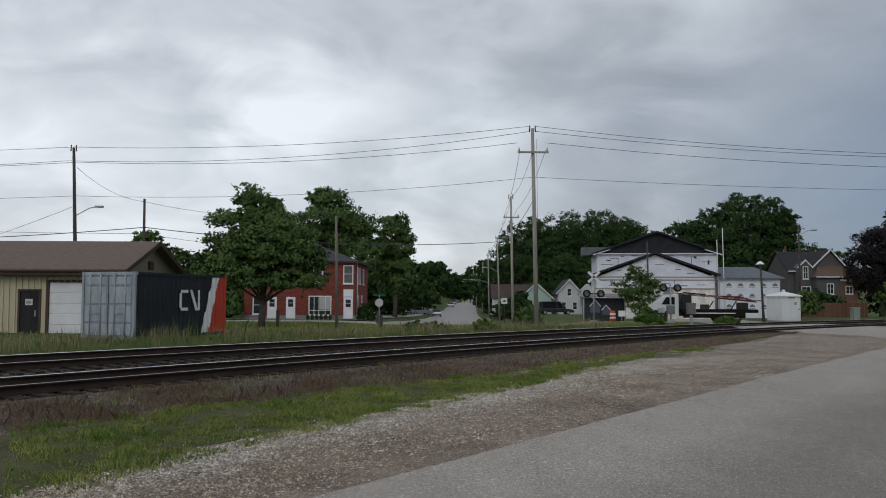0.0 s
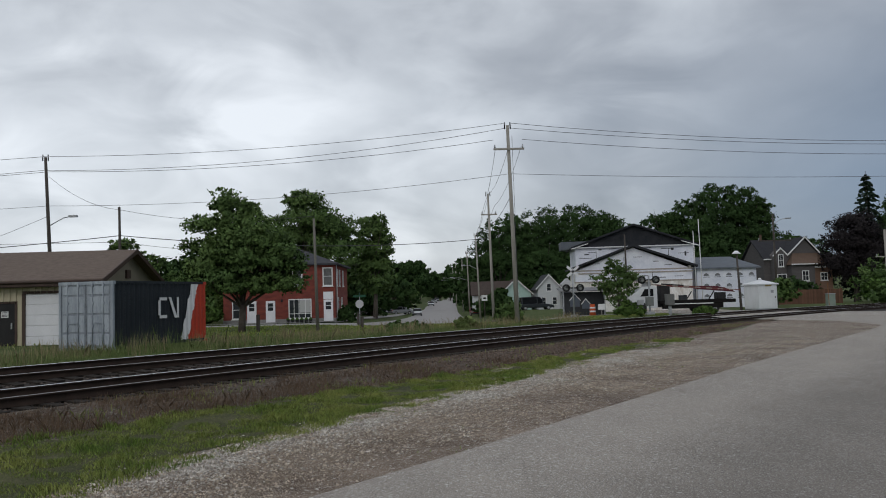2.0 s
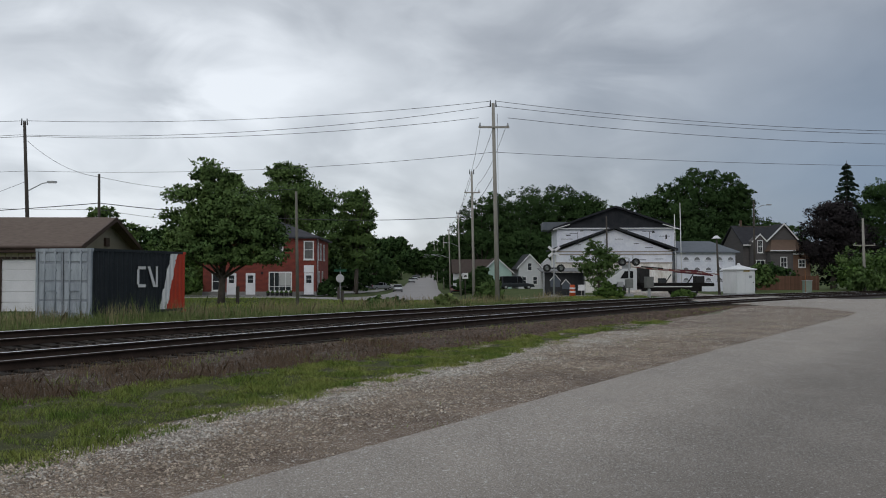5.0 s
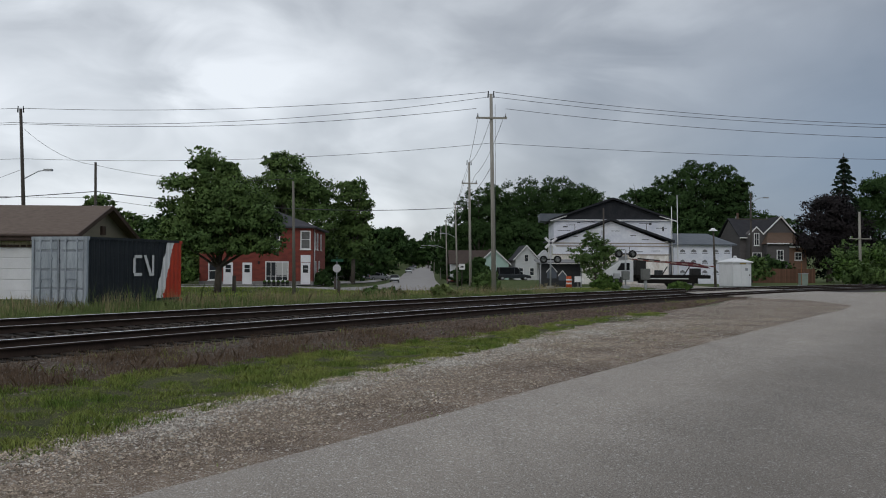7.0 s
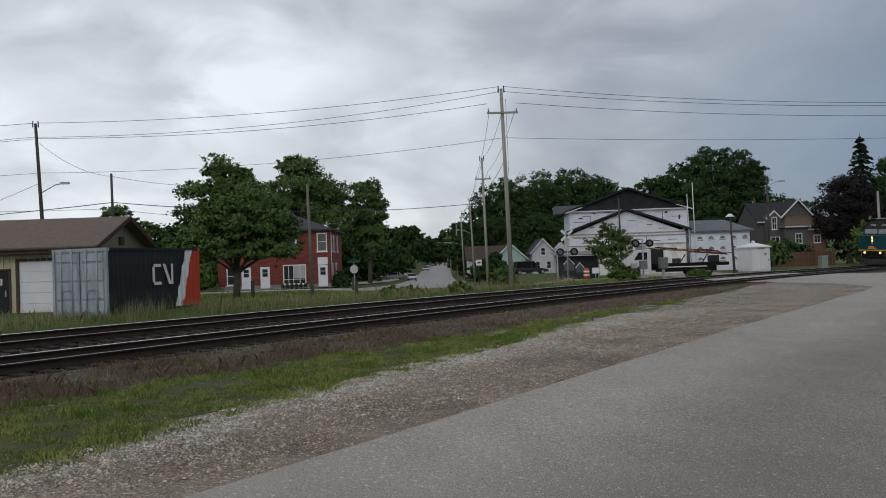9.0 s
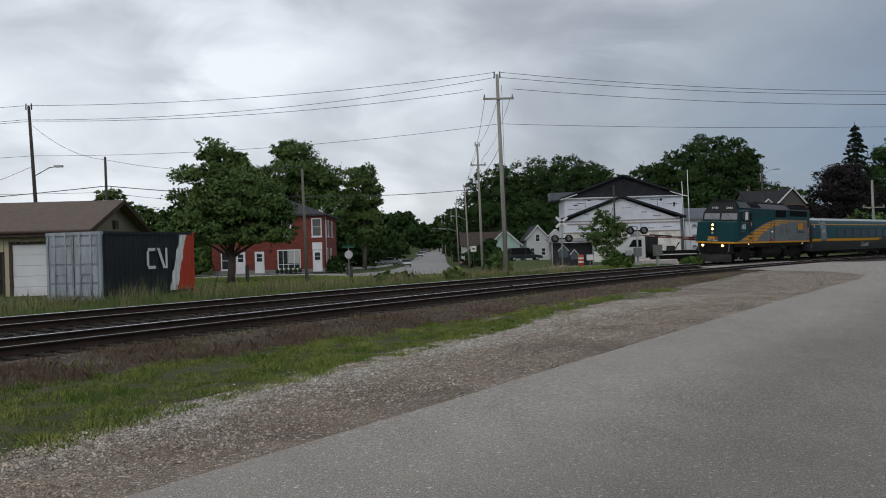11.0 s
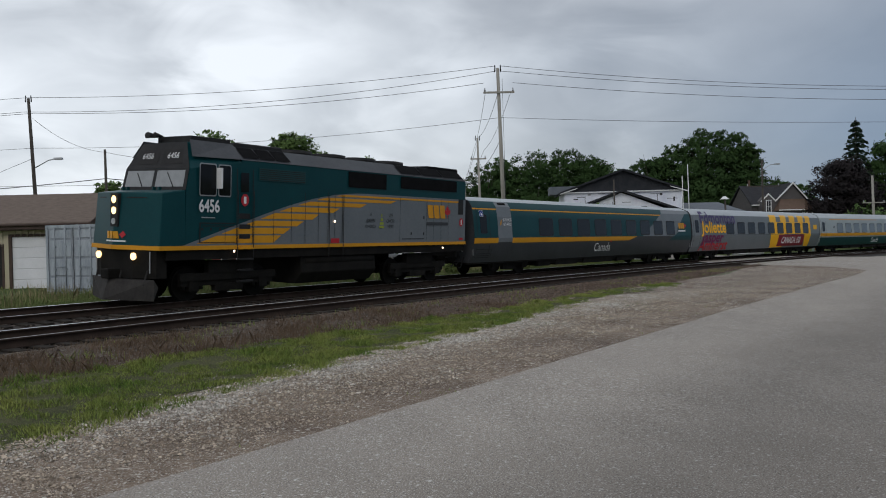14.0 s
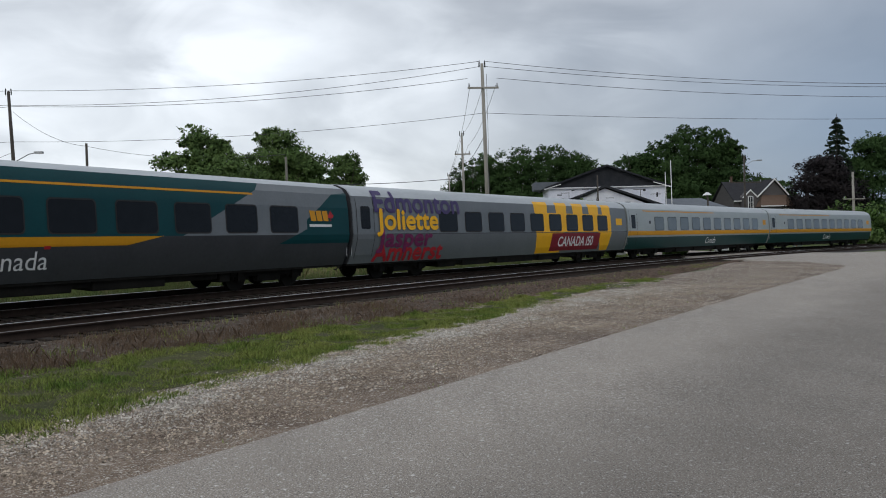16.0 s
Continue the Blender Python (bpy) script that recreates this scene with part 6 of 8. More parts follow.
utility_pole(20.35, 86.8, 7.6, -0.1, label="thin dark wooden pole before the white hall", tops=False, r=0.12, material=M_POLE_DARK)
utility_pole(29.02, 78.4, 5.0, -0.25, label="dark post with a pale lamp hood", tops=False, material=M_POLE_DARK, r=0.13)
lamp_hood = whole("lamp_hood", bm_hull([(0.45 * math.cos(a), 0.45 * math.sin(a), 0) for a in np.linspace(0, 5.5, 8)] + [(0.12 * math.cos(a), 0.12 * math.sin(a), 0.28) for a in np.linspace(0, 5.5, 8)]), M_OFFWHITE, "pale conical lamp hood on a dark post", "lamp", Matrix.Translation((28.75, 78.4, 4.95)))


def wire(points, sag, r=0.016):
    cu = bpy.data.curves.new("power_line", "CURVE")
    cu.dimensions, cu.bevel_depth, cu.bevel_resolution = "3D", r, 1
    for a, b in zip(points, points[1:]):
        sp = cu.splines.new("POLY")
        n = 16
        sp.points.add(n)
        for k in range(n + 1):
            t = k / n
            q = Vector(a).lerp(Vector(b), t)
            sp.points[k].co = (q.x, q.y, q.z - 4 * sag * t * (1 - t), 1)
    cu.materials.append(M_WIRE)
    ob = new("power_line", cu)
    return tagged(ob, "thin dark overhead wire sagging between utility poles", "power line", "overhead wires")


L_, R_ = (-75, 64), (58.5, 57)
wire([(*L_, 13.0), (-27.25, 60, 12.45), (5.4, 57, 13.45)], 0.55)
wire([(*L_, 12.0), (-27.6, 60, 11.45), (5.4, 57, 13.1)], 0.75)
wire([(*L_, 11.6), (-26.9, 60, 11.35), (4.55, 57, 12.3)], 0.6)
wire([(*L_, 9.6), (-27.0, 60, 8.9), (5.62, 57, 9.95)], 0.55, 0.014)
wire([(5.7, 57, 13.45), (*R_, 12.2)], 1.25)
wire([(5.75, 57, 13.1), (*R_, 12.0)], 1.2)
wire([(6.55, 57, 12.3), (*R_, 11.2)], 1.1)
wire([(5.65, 57, 9.95), (*R_, 9.4)], 0.55, 0.014)
wire([(-60, 62, 5.6), (-21.98, 60, 6.65)], 0.5, 0.03)
wire([(-21.98, 60, 6.65), (5.8, 80, 7.15)], 0.75, 0.03)
wire([(-60, 62, 7.5), (-21.98, 60, 6.2), (-6.8, 50, 4.6)], 0.3, 0.014)
wire([(-27.0, 60, 8.2), (-36, 60, 4.9)], 0.1, 0.014)
wire([(-27.0, 60, 11.0), (-21.98, 60, 8.5), (-6.8, 50, 6.7)], 0.5, 0.014)
wire([(4.7, 57, 11.8), (5.3, 80, 10.2), (6.5, 120, 10.2), (7.6, 200, 10.0), (8, 300, 11.3)], 0.5, 0.014)
wire([(5.5, 57, 11.5), (5.8, 80, 11.4), (6.7, 120, 10.3), (7.7, 200, 10.0)], 0.5, 0.014)
wire([(6.45, 57, 11.8), (6.3, 80, 10.2), (6.8, 120, 10.2)], 0.6, 0.014)
wire([(5.7, 57, 8.6), (5.8, 80, 8.4), (6.8, 120, 7.8), (7.6, 200, 7.5)], 0.4, 0.02)
part_guy = wire([(5.85, 57.1, 12.6), (6.3, 60.5, 0.1)], 0.0, 0.012)
tagged(part_guy, "thin steel guy wire beside a utility pole", "guy wire", "overhead wires")


# ---- signs, signals, hut and other crossing furniture ----
def post_sign():
    z0 = lz(-6.35, 75)
    p = thing("street_sign", "street name blades over the back of a round-edged stop sign", "road sign", Matrix.Translation((-6.35, 75, z0)))
    part("post", bm_tube((0, 0, -0.3), (0, 0, 2.5), 0.035, n=8), M_STEEL, p)
    oct_ = [(0.38 * math.cos(a), 1.85 + 0.38 * math.sin(a)) for a in (math.pi / 8 + k * math.pi / 4 for k in range(8))]
    part("stop_plate", bm_prism(oct_, -0.05, -0.03, "y"), mat("sign_back", (0.5, 0.5, 0.5), (0.42, 0.42, 0.42), 0.6), p, "bare aluminium back of a stop sign")
    part("name_blade", bm_box(-0.55, 0.55, -0.015, 0.0, 2.45, 2.65), mat("dark_green_sign", (0.02, 0.09, 0.05)), p)
    part("name_blade", bm_box(-0.01, 0.01, -0.5, 0.5, 2.68, 2.86), mat("dark_green_sign_b", (0.02, 0.09, 0.05)), p)
    z1 = lz(3.2, 96)
    q = thing("warning_sign", "white square road sign with a dark symbol on a dark post", "road sign", Matrix.Translation((6.1, 96, z1)))
    part("post", bm_tube((0, 0, -0.3), (0, 0, 2.5), 0.05, n=8), M_POLE_DARK, q)
    part("plate", bm_box(-0.33, 0.33, -0.06, -0.04, 2.3, 2.96), M_WHITE, q)
    part("symbol", bm_hull([(x * 0.6, -0.066, 2.62 + (z - 3.45) * 0.6) for x, z in ((-0.3, 3.3), (0.3, 3.3), (0.34, 3.5), (0.1, 3.62), (-0.2, 3.55))] + [(0, -0.063, 2.6)]), M_BLACK, q)


post_sign()


def crossing_signal(x, y, gate=None, cross=True, label=""):
    z0 = lz(x, y) - 0.05
    s = thing("crossing_signal", label, "crossing signal", Matrix.Translation((x, y, z0)), "crossing signals")
    part("mast", bm_tube((0, 0, -0.2), (0, 0, 4.0 if cross else 3.2), 0.07, n=10), M_STEEL, s)
    part("base", soften(bm_box(-0.3, 0.3, -0.3, 0.3, -0.1, 0.35), 0.02, 1), M_STEEL, s)
    if cross:
        for a in (-42, 42):
            bm = bm_box(-0.6, 0.6, -0.12, -0.09, -0.1, 0.1)
            bmesh.ops.transform(bm, matrix=Matrix.Translation((0, 0, 3.75)) @ pose(0, 0, 0, 0, a, 0), verts=bm.verts)
            part("crossbuck", bm, M_OFFWHITE, s, "white crossbuck blade")
    zl = 2.45 if cross else 2.85
    part("lamp_bar", bm_box(-0.6, 0.6, -0.06, 0.06, zl - 0.05, zl + 0.05), M_BLACK, s)
    for sx in (-0.55, 0.55):
        l = part("lamp_disc", bm_tube((sx, -0.12, zl), (sx, -0.09, zl), 0.3, n=18), M_BLACK, s, "black lamp target")
        part("lamp_hood", bm_tube((sx, -0.4, zl), (sx, -0.1, zl), 0.17, 0.16, n=14, cap=False), M_BLACK, l)
        part("lamp_back", bm_tube((sx, -0.16, zl), (sx, -0.125, zl), 0.13, 0.19, n=14), M_LAMP_OFF, l, "pale round lamp back")
        part("lamp_disc", bm_tube((sx, 0.09, zl), (sx, 0.12, zl), 0.3, n=18), M_BLACK, s)
    if gate:
        part("gate_motor", soften(bm_box(-0.28, 0.28, -0.25, 0.25, 0.8, 1.5), 0.03, 1), mat("gate_machine_grey", (0.19, 0.2, 0.19), (0.14, 0.145, 0.14)), s, "grey gate machine")
        part("counterweight", bm_box(-0.95, -0.5, -0.2, 0.2, 0.9, 1.3), M_STEEL, s)
    return s


crossing_signal(11.2, 66, cross=True, label="crossing signal with white crossbuck and black lamps")
crossing_signal(17.18, 66, gate=True, cross=False, label="crossing signal mast with gate machine and black lamps")
M_DULLW = mat("dirty_white_paint", (0.36, 0.31, 0.27), (0.24, 0.2, 0.17), 0.7, scale=3, fine=12)
M_FADED = mat("faded_red", (0.13, 0.03, 0.025), (0.2, 0.07, 0.06), 0.6)
barrier = thing("crossing_gate", "lowered red and white striped crossing gate arm", "gate arm", Matrix.Translation((17.3, 66.3, 0)))
for k in range(16):
    x0, x1 = 0.45 * k, 0.45 * (k + 1)
    part("gate_stripe", bm_hull([(x, dy, 2.2 - 0.085 * x + dz) for x in (x0, x1) for dy in (-0.02, 0.02) for dz in (-0.04, 0.04)]), M_FADED if k % 2 else M_DULLW, barrier)
part("gate_pivot", bm_box(-0.6, 0.1, -0.1, 0.1, 2.05, 2.4), M_STEEL, barrier)
relay = thing("relay_cabinet", "grey metal relay cabinet on a post by the crossing", "cabinet", Matrix.Translation((19.0, 66.8, lz(19, 66.8))))
part("case", soften(bm_box(-0.32, 0.32, -0.3, 0.3, 0.75, 1.65), 0.03, 1), mat("cabinet_grey", (0.17, 0.175, 0.165), (0.13, 0.13, 0.125)), relay)
part("leg", bm_box(-0.1, 0.1, -0.1, 0.1, -0.1, 0.7), M_STEEL, relay)
part("door_handle", bm_box(0.25, 0.3, -0.34, -0.3, 1.2, 1.35), M_STEEL, relay)


def signal_hut():
    z0 = -0.3
    h = thing("signal_hut", "white metal signal hut with pyramid roof", "equipment hut", Matrix.Translation((32.2, 80.0, z0)) @ pose(0, 0, 0, 0, 0, 14))
    M_HUT = mat("hut_white", (0.76, 0.77, 0.78), (0.66, 0.67, 0.68), 0.5, scale=1, fine=8, streak=(2, 2, 0.4))
    part("body", soften(bm_box(-1.02, 1.02, 0, 2.3, 0, 2.3), 0.02, 1), M_HUT, h)
    part("roof", bm_hull([(x, y, z) for x in (-1.16, 1.16) for y in (-0.15, 2.45) for z in (2.28, 2.36)] + [(x, y, 2.75) for x in (-0.15, 0.15) for y in (1.0, 1.3)]), M_HUT, h)
    part("roof_cap", bm_tube((0, 1.15, 2.72), (0, 1.15, 2.95), 0.2, 0.12, n=10), M_HUT, h)
    d = part("door", bm_box(-0.1, 0.95, -0.03, 0.0, 0.15, 2.1), M_HUT, h)
    part("door_handle", bm_box(0.75, 0.82, -0.07, -0.03, 1.0, 1.15), M_BLACK, d)
    part("vent", bm_box(0.3, 0.6, -0.05, -0.03, 1.5, 1.75), M_STEEL, d)
    part("plate", bm_box(-0.3, 0.4, -0.04, -0.01, 2.12, 2.27), mat("ochre_plate", (0.4, 0.3, 0.12)), h)
    part("lamp", bm_tube((0.96, -0.1, 2.2), (0.96, -0.02, 2.2), 0.05, n=8), M_STEEL, h)
    part("skid", bm_box(-1.05, 1.05, 0.05, 2.25, -0.3, 0), M_STEEL, h)
    b = thing("utility_box", "grey-green utility box with an orange marker stake", "utility box", Matrix.Translation((42.0, 88, lz(42, 88))))
    part("case", soften(bm_box(-0.4, 0.4, -0.3, 0.3, -0.1, 1.25), 0.03, 1), mat("box_green", (0.25, 0.30, 0.26), (0.2, 0.25, 0.21)), b)
    part("lid", bm_box(-0.43, 0.43, -0.33, 0.33, 1.25, 1.32), M_STEEL, b)
    part("stake", bm_tube((-0.3, -0.3, 0), (-0.35, -0.3, 2.4), 0.035, n=6), mat("dull_orange", (0.3, 0.12, 0.04)), b)


signal_hut()

fence = thing("board_fence", "reddish brown wooden board fence behind grass", "fence", Matrix.Translation((0, 0, 0)))
M_FENCE = mat("fence_board", (0.115, 0.06, 0.04), (0.155, 0.085, 0.055), 0.9, scale=2, fine=12, thing=0.2)
fb = as_mesh("board", bm_box(-0.07, 0.07, -0.012, 0.012, 0, 1.75), M_FENCE)
for k in range(52):
    x = 41.5 + 0.15 * k
    o_ = new("board", fb)
    o_.parent = fence
    o_.location = (x, 100, lz(x, 100) - 0.05)
for k in range(4):
    part("post", bm_box(41.5 + 2.5 * k - 0.05, 41.5 + 2.5 * k + 0.05, 100.02, 100.12, -0.8, 1.5), M_FENCE, fence)
part("fence_rail", bm_box(41.4, 49.4, 100.02, 100.07, 0.9, 1.0), M_FENCE, fence)


# ---- vehicles ----
def car(x, y, az, body_m, label, kind="car", z=None, length=4.5, width=1.8, height=1.45):
    """az: heading of the bonnet, degrees clockwise from +y."""
    c = thing(kind, label, "van" if kind == "van" else "car", Matrix.Translation((x, y, lz(x, y) + 0.02 if z is None else z)) @ pose(0, 0, 0, 0, 0, -az), "parked vehicles")
    L, w, h = length / 2, width / 2, height
    van = kind == "van"
    part("body", soften(bm_hull([(sx * w, sy, z_) for sx in (-1, 1) for sy, z_ in ((-L, 0.35), (L, 0.35), (-L, 0.85), (L, 0.72), (L - 1.1, 0.92), (-L + 0.1, 0.98))]), 0.06), body_m, c)
    front = L - 1.3
    cab = [(sx * w * (0.98 if z_ < 1 else 0.82), sy, z_) for sx in (-1, 1) for sy, z_ in ((-L + 0.12, 0.95), (front, 0.95), (-L + (0.35 if van else 0.7), h), (front - 0.75, h))]
    cb = part("cabin_glass", soften(bm_hull(cab), 0.04), M_GLASS, c)
    part("roof", soften(bm_box(-w * 0.8, w * 0.8, -L + (0.4 if van else 0.75), front - 0.75, h - 0.05, h + 0.02), 0.02, 1), body_m, cb)
    for sx in (-1, 1):
        for sy in ((-L + 0.25, -L + 0.4), (0.0, 0.1), (front - 0.5, front - 0.38)):
            part("pillar", bm_hull([(sx * w * (0.985 if z_ < 1 else 0.83), sy[k], z_) for z_ in (0.95, h - 0.02) for k in (0, 1)] + [(sx * (w * (0.985 if z_ < 1 else 0.83) - 0.03), sy[0], z_) for z_ in (0.95, h - 0.02)]), body_m, cb)
        for sy in (-L + 0.8, L - 0.85):
            wh_ = part("wheel", bm_tube((sx * (w - 0.2), sy, 0.32), (sx * (w + 0.01), sy, 0.32), 0.32, n=18), M_RUBBER, c)
            part("rim", bm_tube((sx * (w + 0.005), sy, 0.32), (sx * (w + 0.02), sy, 0.32), 0.19, n=12), M_STEEL, wh_)
        part("headlight", bm_box(min(sx * w * 0.55, sx * w * 0.9), max(sx * w * 0.55, sx * w * 0.9), L - 0.06, L + 0.01, 0.6, 0.72), M_LAMP_OFF, c)
        part("tail_light", bm_box(min(sx * w * 0.7, sx * w * 0.97), max(sx * w * 0.7, sx * w * 0.97), -L - 0.01, -L + 0.05, 0.7, 0.95), M_RED, c)
        part("mirror", bm_box(min(sx * w, sx * (w + 0.16)), max(sx * w, sx * (w + 0.16)), front - 0.35, front - 0.25, 0.95, 1.1), body_m, c)
    part("bumper", bm_box(-w, w, L - 0.05, L + 0.06, 0.3, 0.55), M_DGREY, c)
    part("bumper", bm_box(-w, w, -L - 0.06, -L + 0.05, 0.3, 0.6), M_DGREY, c)
    return c


M_CARW = mat("white_car_paint", (0.62, 0.63, 0.64), (0.56, 0.57, 0.58), 0.3, coat=0.5)
M_CARS = mat("silver_car_paint", (0.32, 0.34, 0.36), (0.28, 0.3, 0.32), 0.3, 0.4, coat=0.5)
M_CARD = mat("dark_car_paint", (0.02, 0.024, 0.03), (0.028, 0.032, 0.038), 0.3, coat=0.5)
M_CARR = mat("red_car_paint", (0.25, 0.02, 0.02), (0.2, 0.018, 0.018), 0.3, coat=0.5)
car(15.9, 128, 84, M_CARD, "dark grey van parked before the white house", "van", length=5.2, width=1.95, height=1.95)
car(-2.75, 165, 180, M_CARW, "white car facing down the street")
car(-0.05, 250, 180, M_CARW, "white car parked along the street")
car(1.0, 290, 180, M_CARS, "silver car parked along the street")
car(2.1, 322, 180, M_CARD, "dark car parked along the street")
car(-9.0, 140, 70, M_CARD, "dark car parked in a driveway")
car(-5.8, 160, 60, M_CARS, "silver car parked in a driveway")
car(-6.2, 185, 80, M_CARW, "white car parked under street trees")
car(7.8, 150, 180, M_CARR, "red car parked behind poles")


def boom_truck():
    z0 = lz(23, 75) + 0.02
    t = thing("boom_truck", "white boom truck with black flat bed and red folded crane", "truck", Matrix.Translation((21.95, 75, z0)))
    part("chassis", bm_box(-4.3, 4.0, -0.5, 0.5, 0.55, 0.85), M_BLACK, t)
    bed = part("flat_bed", soften(bm_box(-1.7, 4.9, -1.2, 1.2, 0.85, 1.15), 0.02, 1), M_GRIME, t, "black steel flat bed")
    part("bed_stripe", bm_box(-0.9, 2.9, -1.22, -1.2, 0.78, 0.86), M_WHITE, bed)
    part("side_box", soften(bm_box(-1.5, 3.8, -1.15, -0.6, 0.4, 0.85), 0.02, 1), M_GRIME, t)
    cb = part("cab", soften(bm_hull([(x, y, z) for y in (-1.1, 1.1) for x, z in ((-4.6, 0.5), (-2.0, 0.5), (-2.0, 2.3), (-2.3, 2.45), (-3.2, 2.4), (-3.75, 1.6), (-4.6, 1.45))]), 0.05), M_CARW, t, "white truck cab")
    part("side_glass", bm_prism([(-3.5, 1.55), (-2.35, 1.55), (-2.35, 2.2), (-3.1, 2.2)], -1.12, -1.09, "y"), M_GLASS, cb)
    part("wheel_arch", bm_tube((-3.55, -1.12, 0.55), (-3.55, -1.0, 0.55), 0.58, n=18), M_BLACK, cb)
    for x in (-3.55, 1.9, 3.0):
        for sy in (-1, 1):
            w_ = part("wheel", bm_tube((x, sy * 0.85, 0.48), (x, sy * 1.13, 0.48), 0.48, n=20), M_RUBBER, t)
            part("rim", bm_tube((x, sy * 1.12, 0.48), (x, sy * 1.14, 0.48), 0.26, n=14), M_STEEL, w_)
    part("crane_post", soften(bm_box(-1.6, -0.7, -0.5, 0.5, 1.15, 2.5), 0.04), M_BLACK, t)
    bm = bm_box(-1.6, 3.9, -0.09, 0.09, -0.09, 0.09)
    bmesh.ops.transform(bm, matrix=Matrix.Translation((0.4, -0.2, 2.35)) @ pose(0, 0, 0, 0, 4, 0), verts=bm.verts)
    part("boom", bm, mat("faded_red_boom", (0.10, 0.03, 0.025), (0.16, 0.06, 0.05), 0.6), t, "faded red crane boom")
    bm = bm_box(0.2, 2.2, -0.06, 0.06, -0.06, 0.06)
    bmesh.ops.transform(bm, matrix=Matrix.Translation((-1.6, -0.25, 2.62)) @ pose(0, 0, 0, 0, 5, 0), verts=bm.verts)
    part("boom_tip", bm, M_BLACK, t)
    part("boom_load", bm_hull([(x, y, z) for y in (-0.3, 0.3) for x, z in ((1.6, 2.1), (5.2, 1.75), (4.9, 1.95), (3.6, 2.3), (2.0, 2.35))]), mat("maroon_canvas", (0.10, 0.02, 0.03)), t)
    for x in (0.6, 2.6):
        part("outrigger", bm_tube((x, -0.9, 1.15), (x + 0.5, -0.9, 1.9), 0.05, n=6), M_BLACK, t)
    part("amber_beacon", bm_tube((-2.6, 0, 2.45), (-2.6, 0, 2.6), 0.09, n=10), M_ORANGE, t)
    part("bin", soften(bm_box(3.3, 4.1, -1.0, -0.2, 1.15, 1.75), 0.04), M_BLACK, t)


boom_truck()

shack = thing("painted_shack", "dark open shelter with a painted panel", "shelter", Matrix.Translation((14.6, 78, lz(14.6, 78))))
part("back_panel", bm_box(-2.4, 1.5, 0.0, 0.12, 0, 2.15), mat("dark_panel", (0.03, 0.032, 0.036), (0.045, 0.047, 0.05), 0.7), shack)
part("roof", bm_prism([(-0.8, 2.2), (1.6, 2.5), (1.6, 2.58), (-0.8, 2.28)], -2.7, 1.8, "x"), mat("grey_shelter_roof", (0.2, 0.2, 0.2)), shack)
for x in (-2.4, 1.4):
    part("post", bm_box(x - 0.06, x + 0.06, -0.6, -0.48, -0.1, 2.25), M_STEEL, shack)
for poly in ([(-1.7, 0.8), (-0.8, 0.8), (-0.8, 1.4), (-1.25, 1.9), (-1.7, 1.4)], [(-0.6, 0.6), (0.1, 0.6), (0.1, 1.05), (-0.25, 1.45), (-0.6, 1.05)]):
    part("painted_shape", bm_prism(poly, -0.02, -0.004, "y"), mat("slate_blue_paint", (0.12, 0.14, 0.17)), shack)
    part("painted_outline", bm_prism([(poly[3][0] + (poly[4][0] - poly[3][0]) * 1.1, poly[4][1] - 0.08), poly[3], (poly[2][0] + 0.08, poly[2][1] - 0.08), (poly[2][0] + 0.08, poly[2][1] + 0.02), (poly[3][0], poly[3][1] + 0.12), (poly[4][0] - 0.08, poly[4][1] + 0.02)], -0.03, -0.021, "y"), M_WHITE, shack)
for k, x in enumerate((14.2,)):
    b = thing("traffic_barrel", "orange traffic barrel with pale bands", "traffic barrel", Matrix.Translation((x, 74, lz(x, 74))), "traffic barrels")
    part("drum", bm_tube((0, 0, 0), (0, 0, 1.0), 0.28, 0.22, n=14), M_ORANGE, b)
    for z in (0.3, 0.62):
        part("band", bm_tube((0, 0, z), (0, 0, z + 0.14), 0.275 - 0.03 * z, 0.27 - 0.03 * z, n=14), M_WHITE, b)
sign = thing("notice_board", "small white notice board on a stake", "sign", Matrix.Translation((14.8, 73, lz(14.8, 73))))
part("plate", bm_box(-0.3, 0.3, -0.02, 0.0, 0.5, 1.0), M_WHITE, sign)
part("stake", bm_box(-0.03, 0.03, 0.0, 0.03, -0.1, 0.6), M_POLE, sign)
for x, y, hgt in ((-10.55, 51.5, 0.95), (-6.4, 74, 0.9), (-4.6, 56, 0.7), (-21.9, 38.5, 1.25)):
    p = thing("bollard", "short dark wooden bollard post in grass", "bollard", Matrix.Translation((x, y, lz(x, y))), "bollards")
    part("post", soften(bm_tube((0, 0, -0.2), (0, 0, hgt), 0.11, n=10), 0.01, 1), M_POLE_DARK, p)
    part("cap", bm_tube((0, 0, hgt), (0, 0, hgt + 0.08), 0.13, 0.07, n=10), M_POLE_DARK, p)


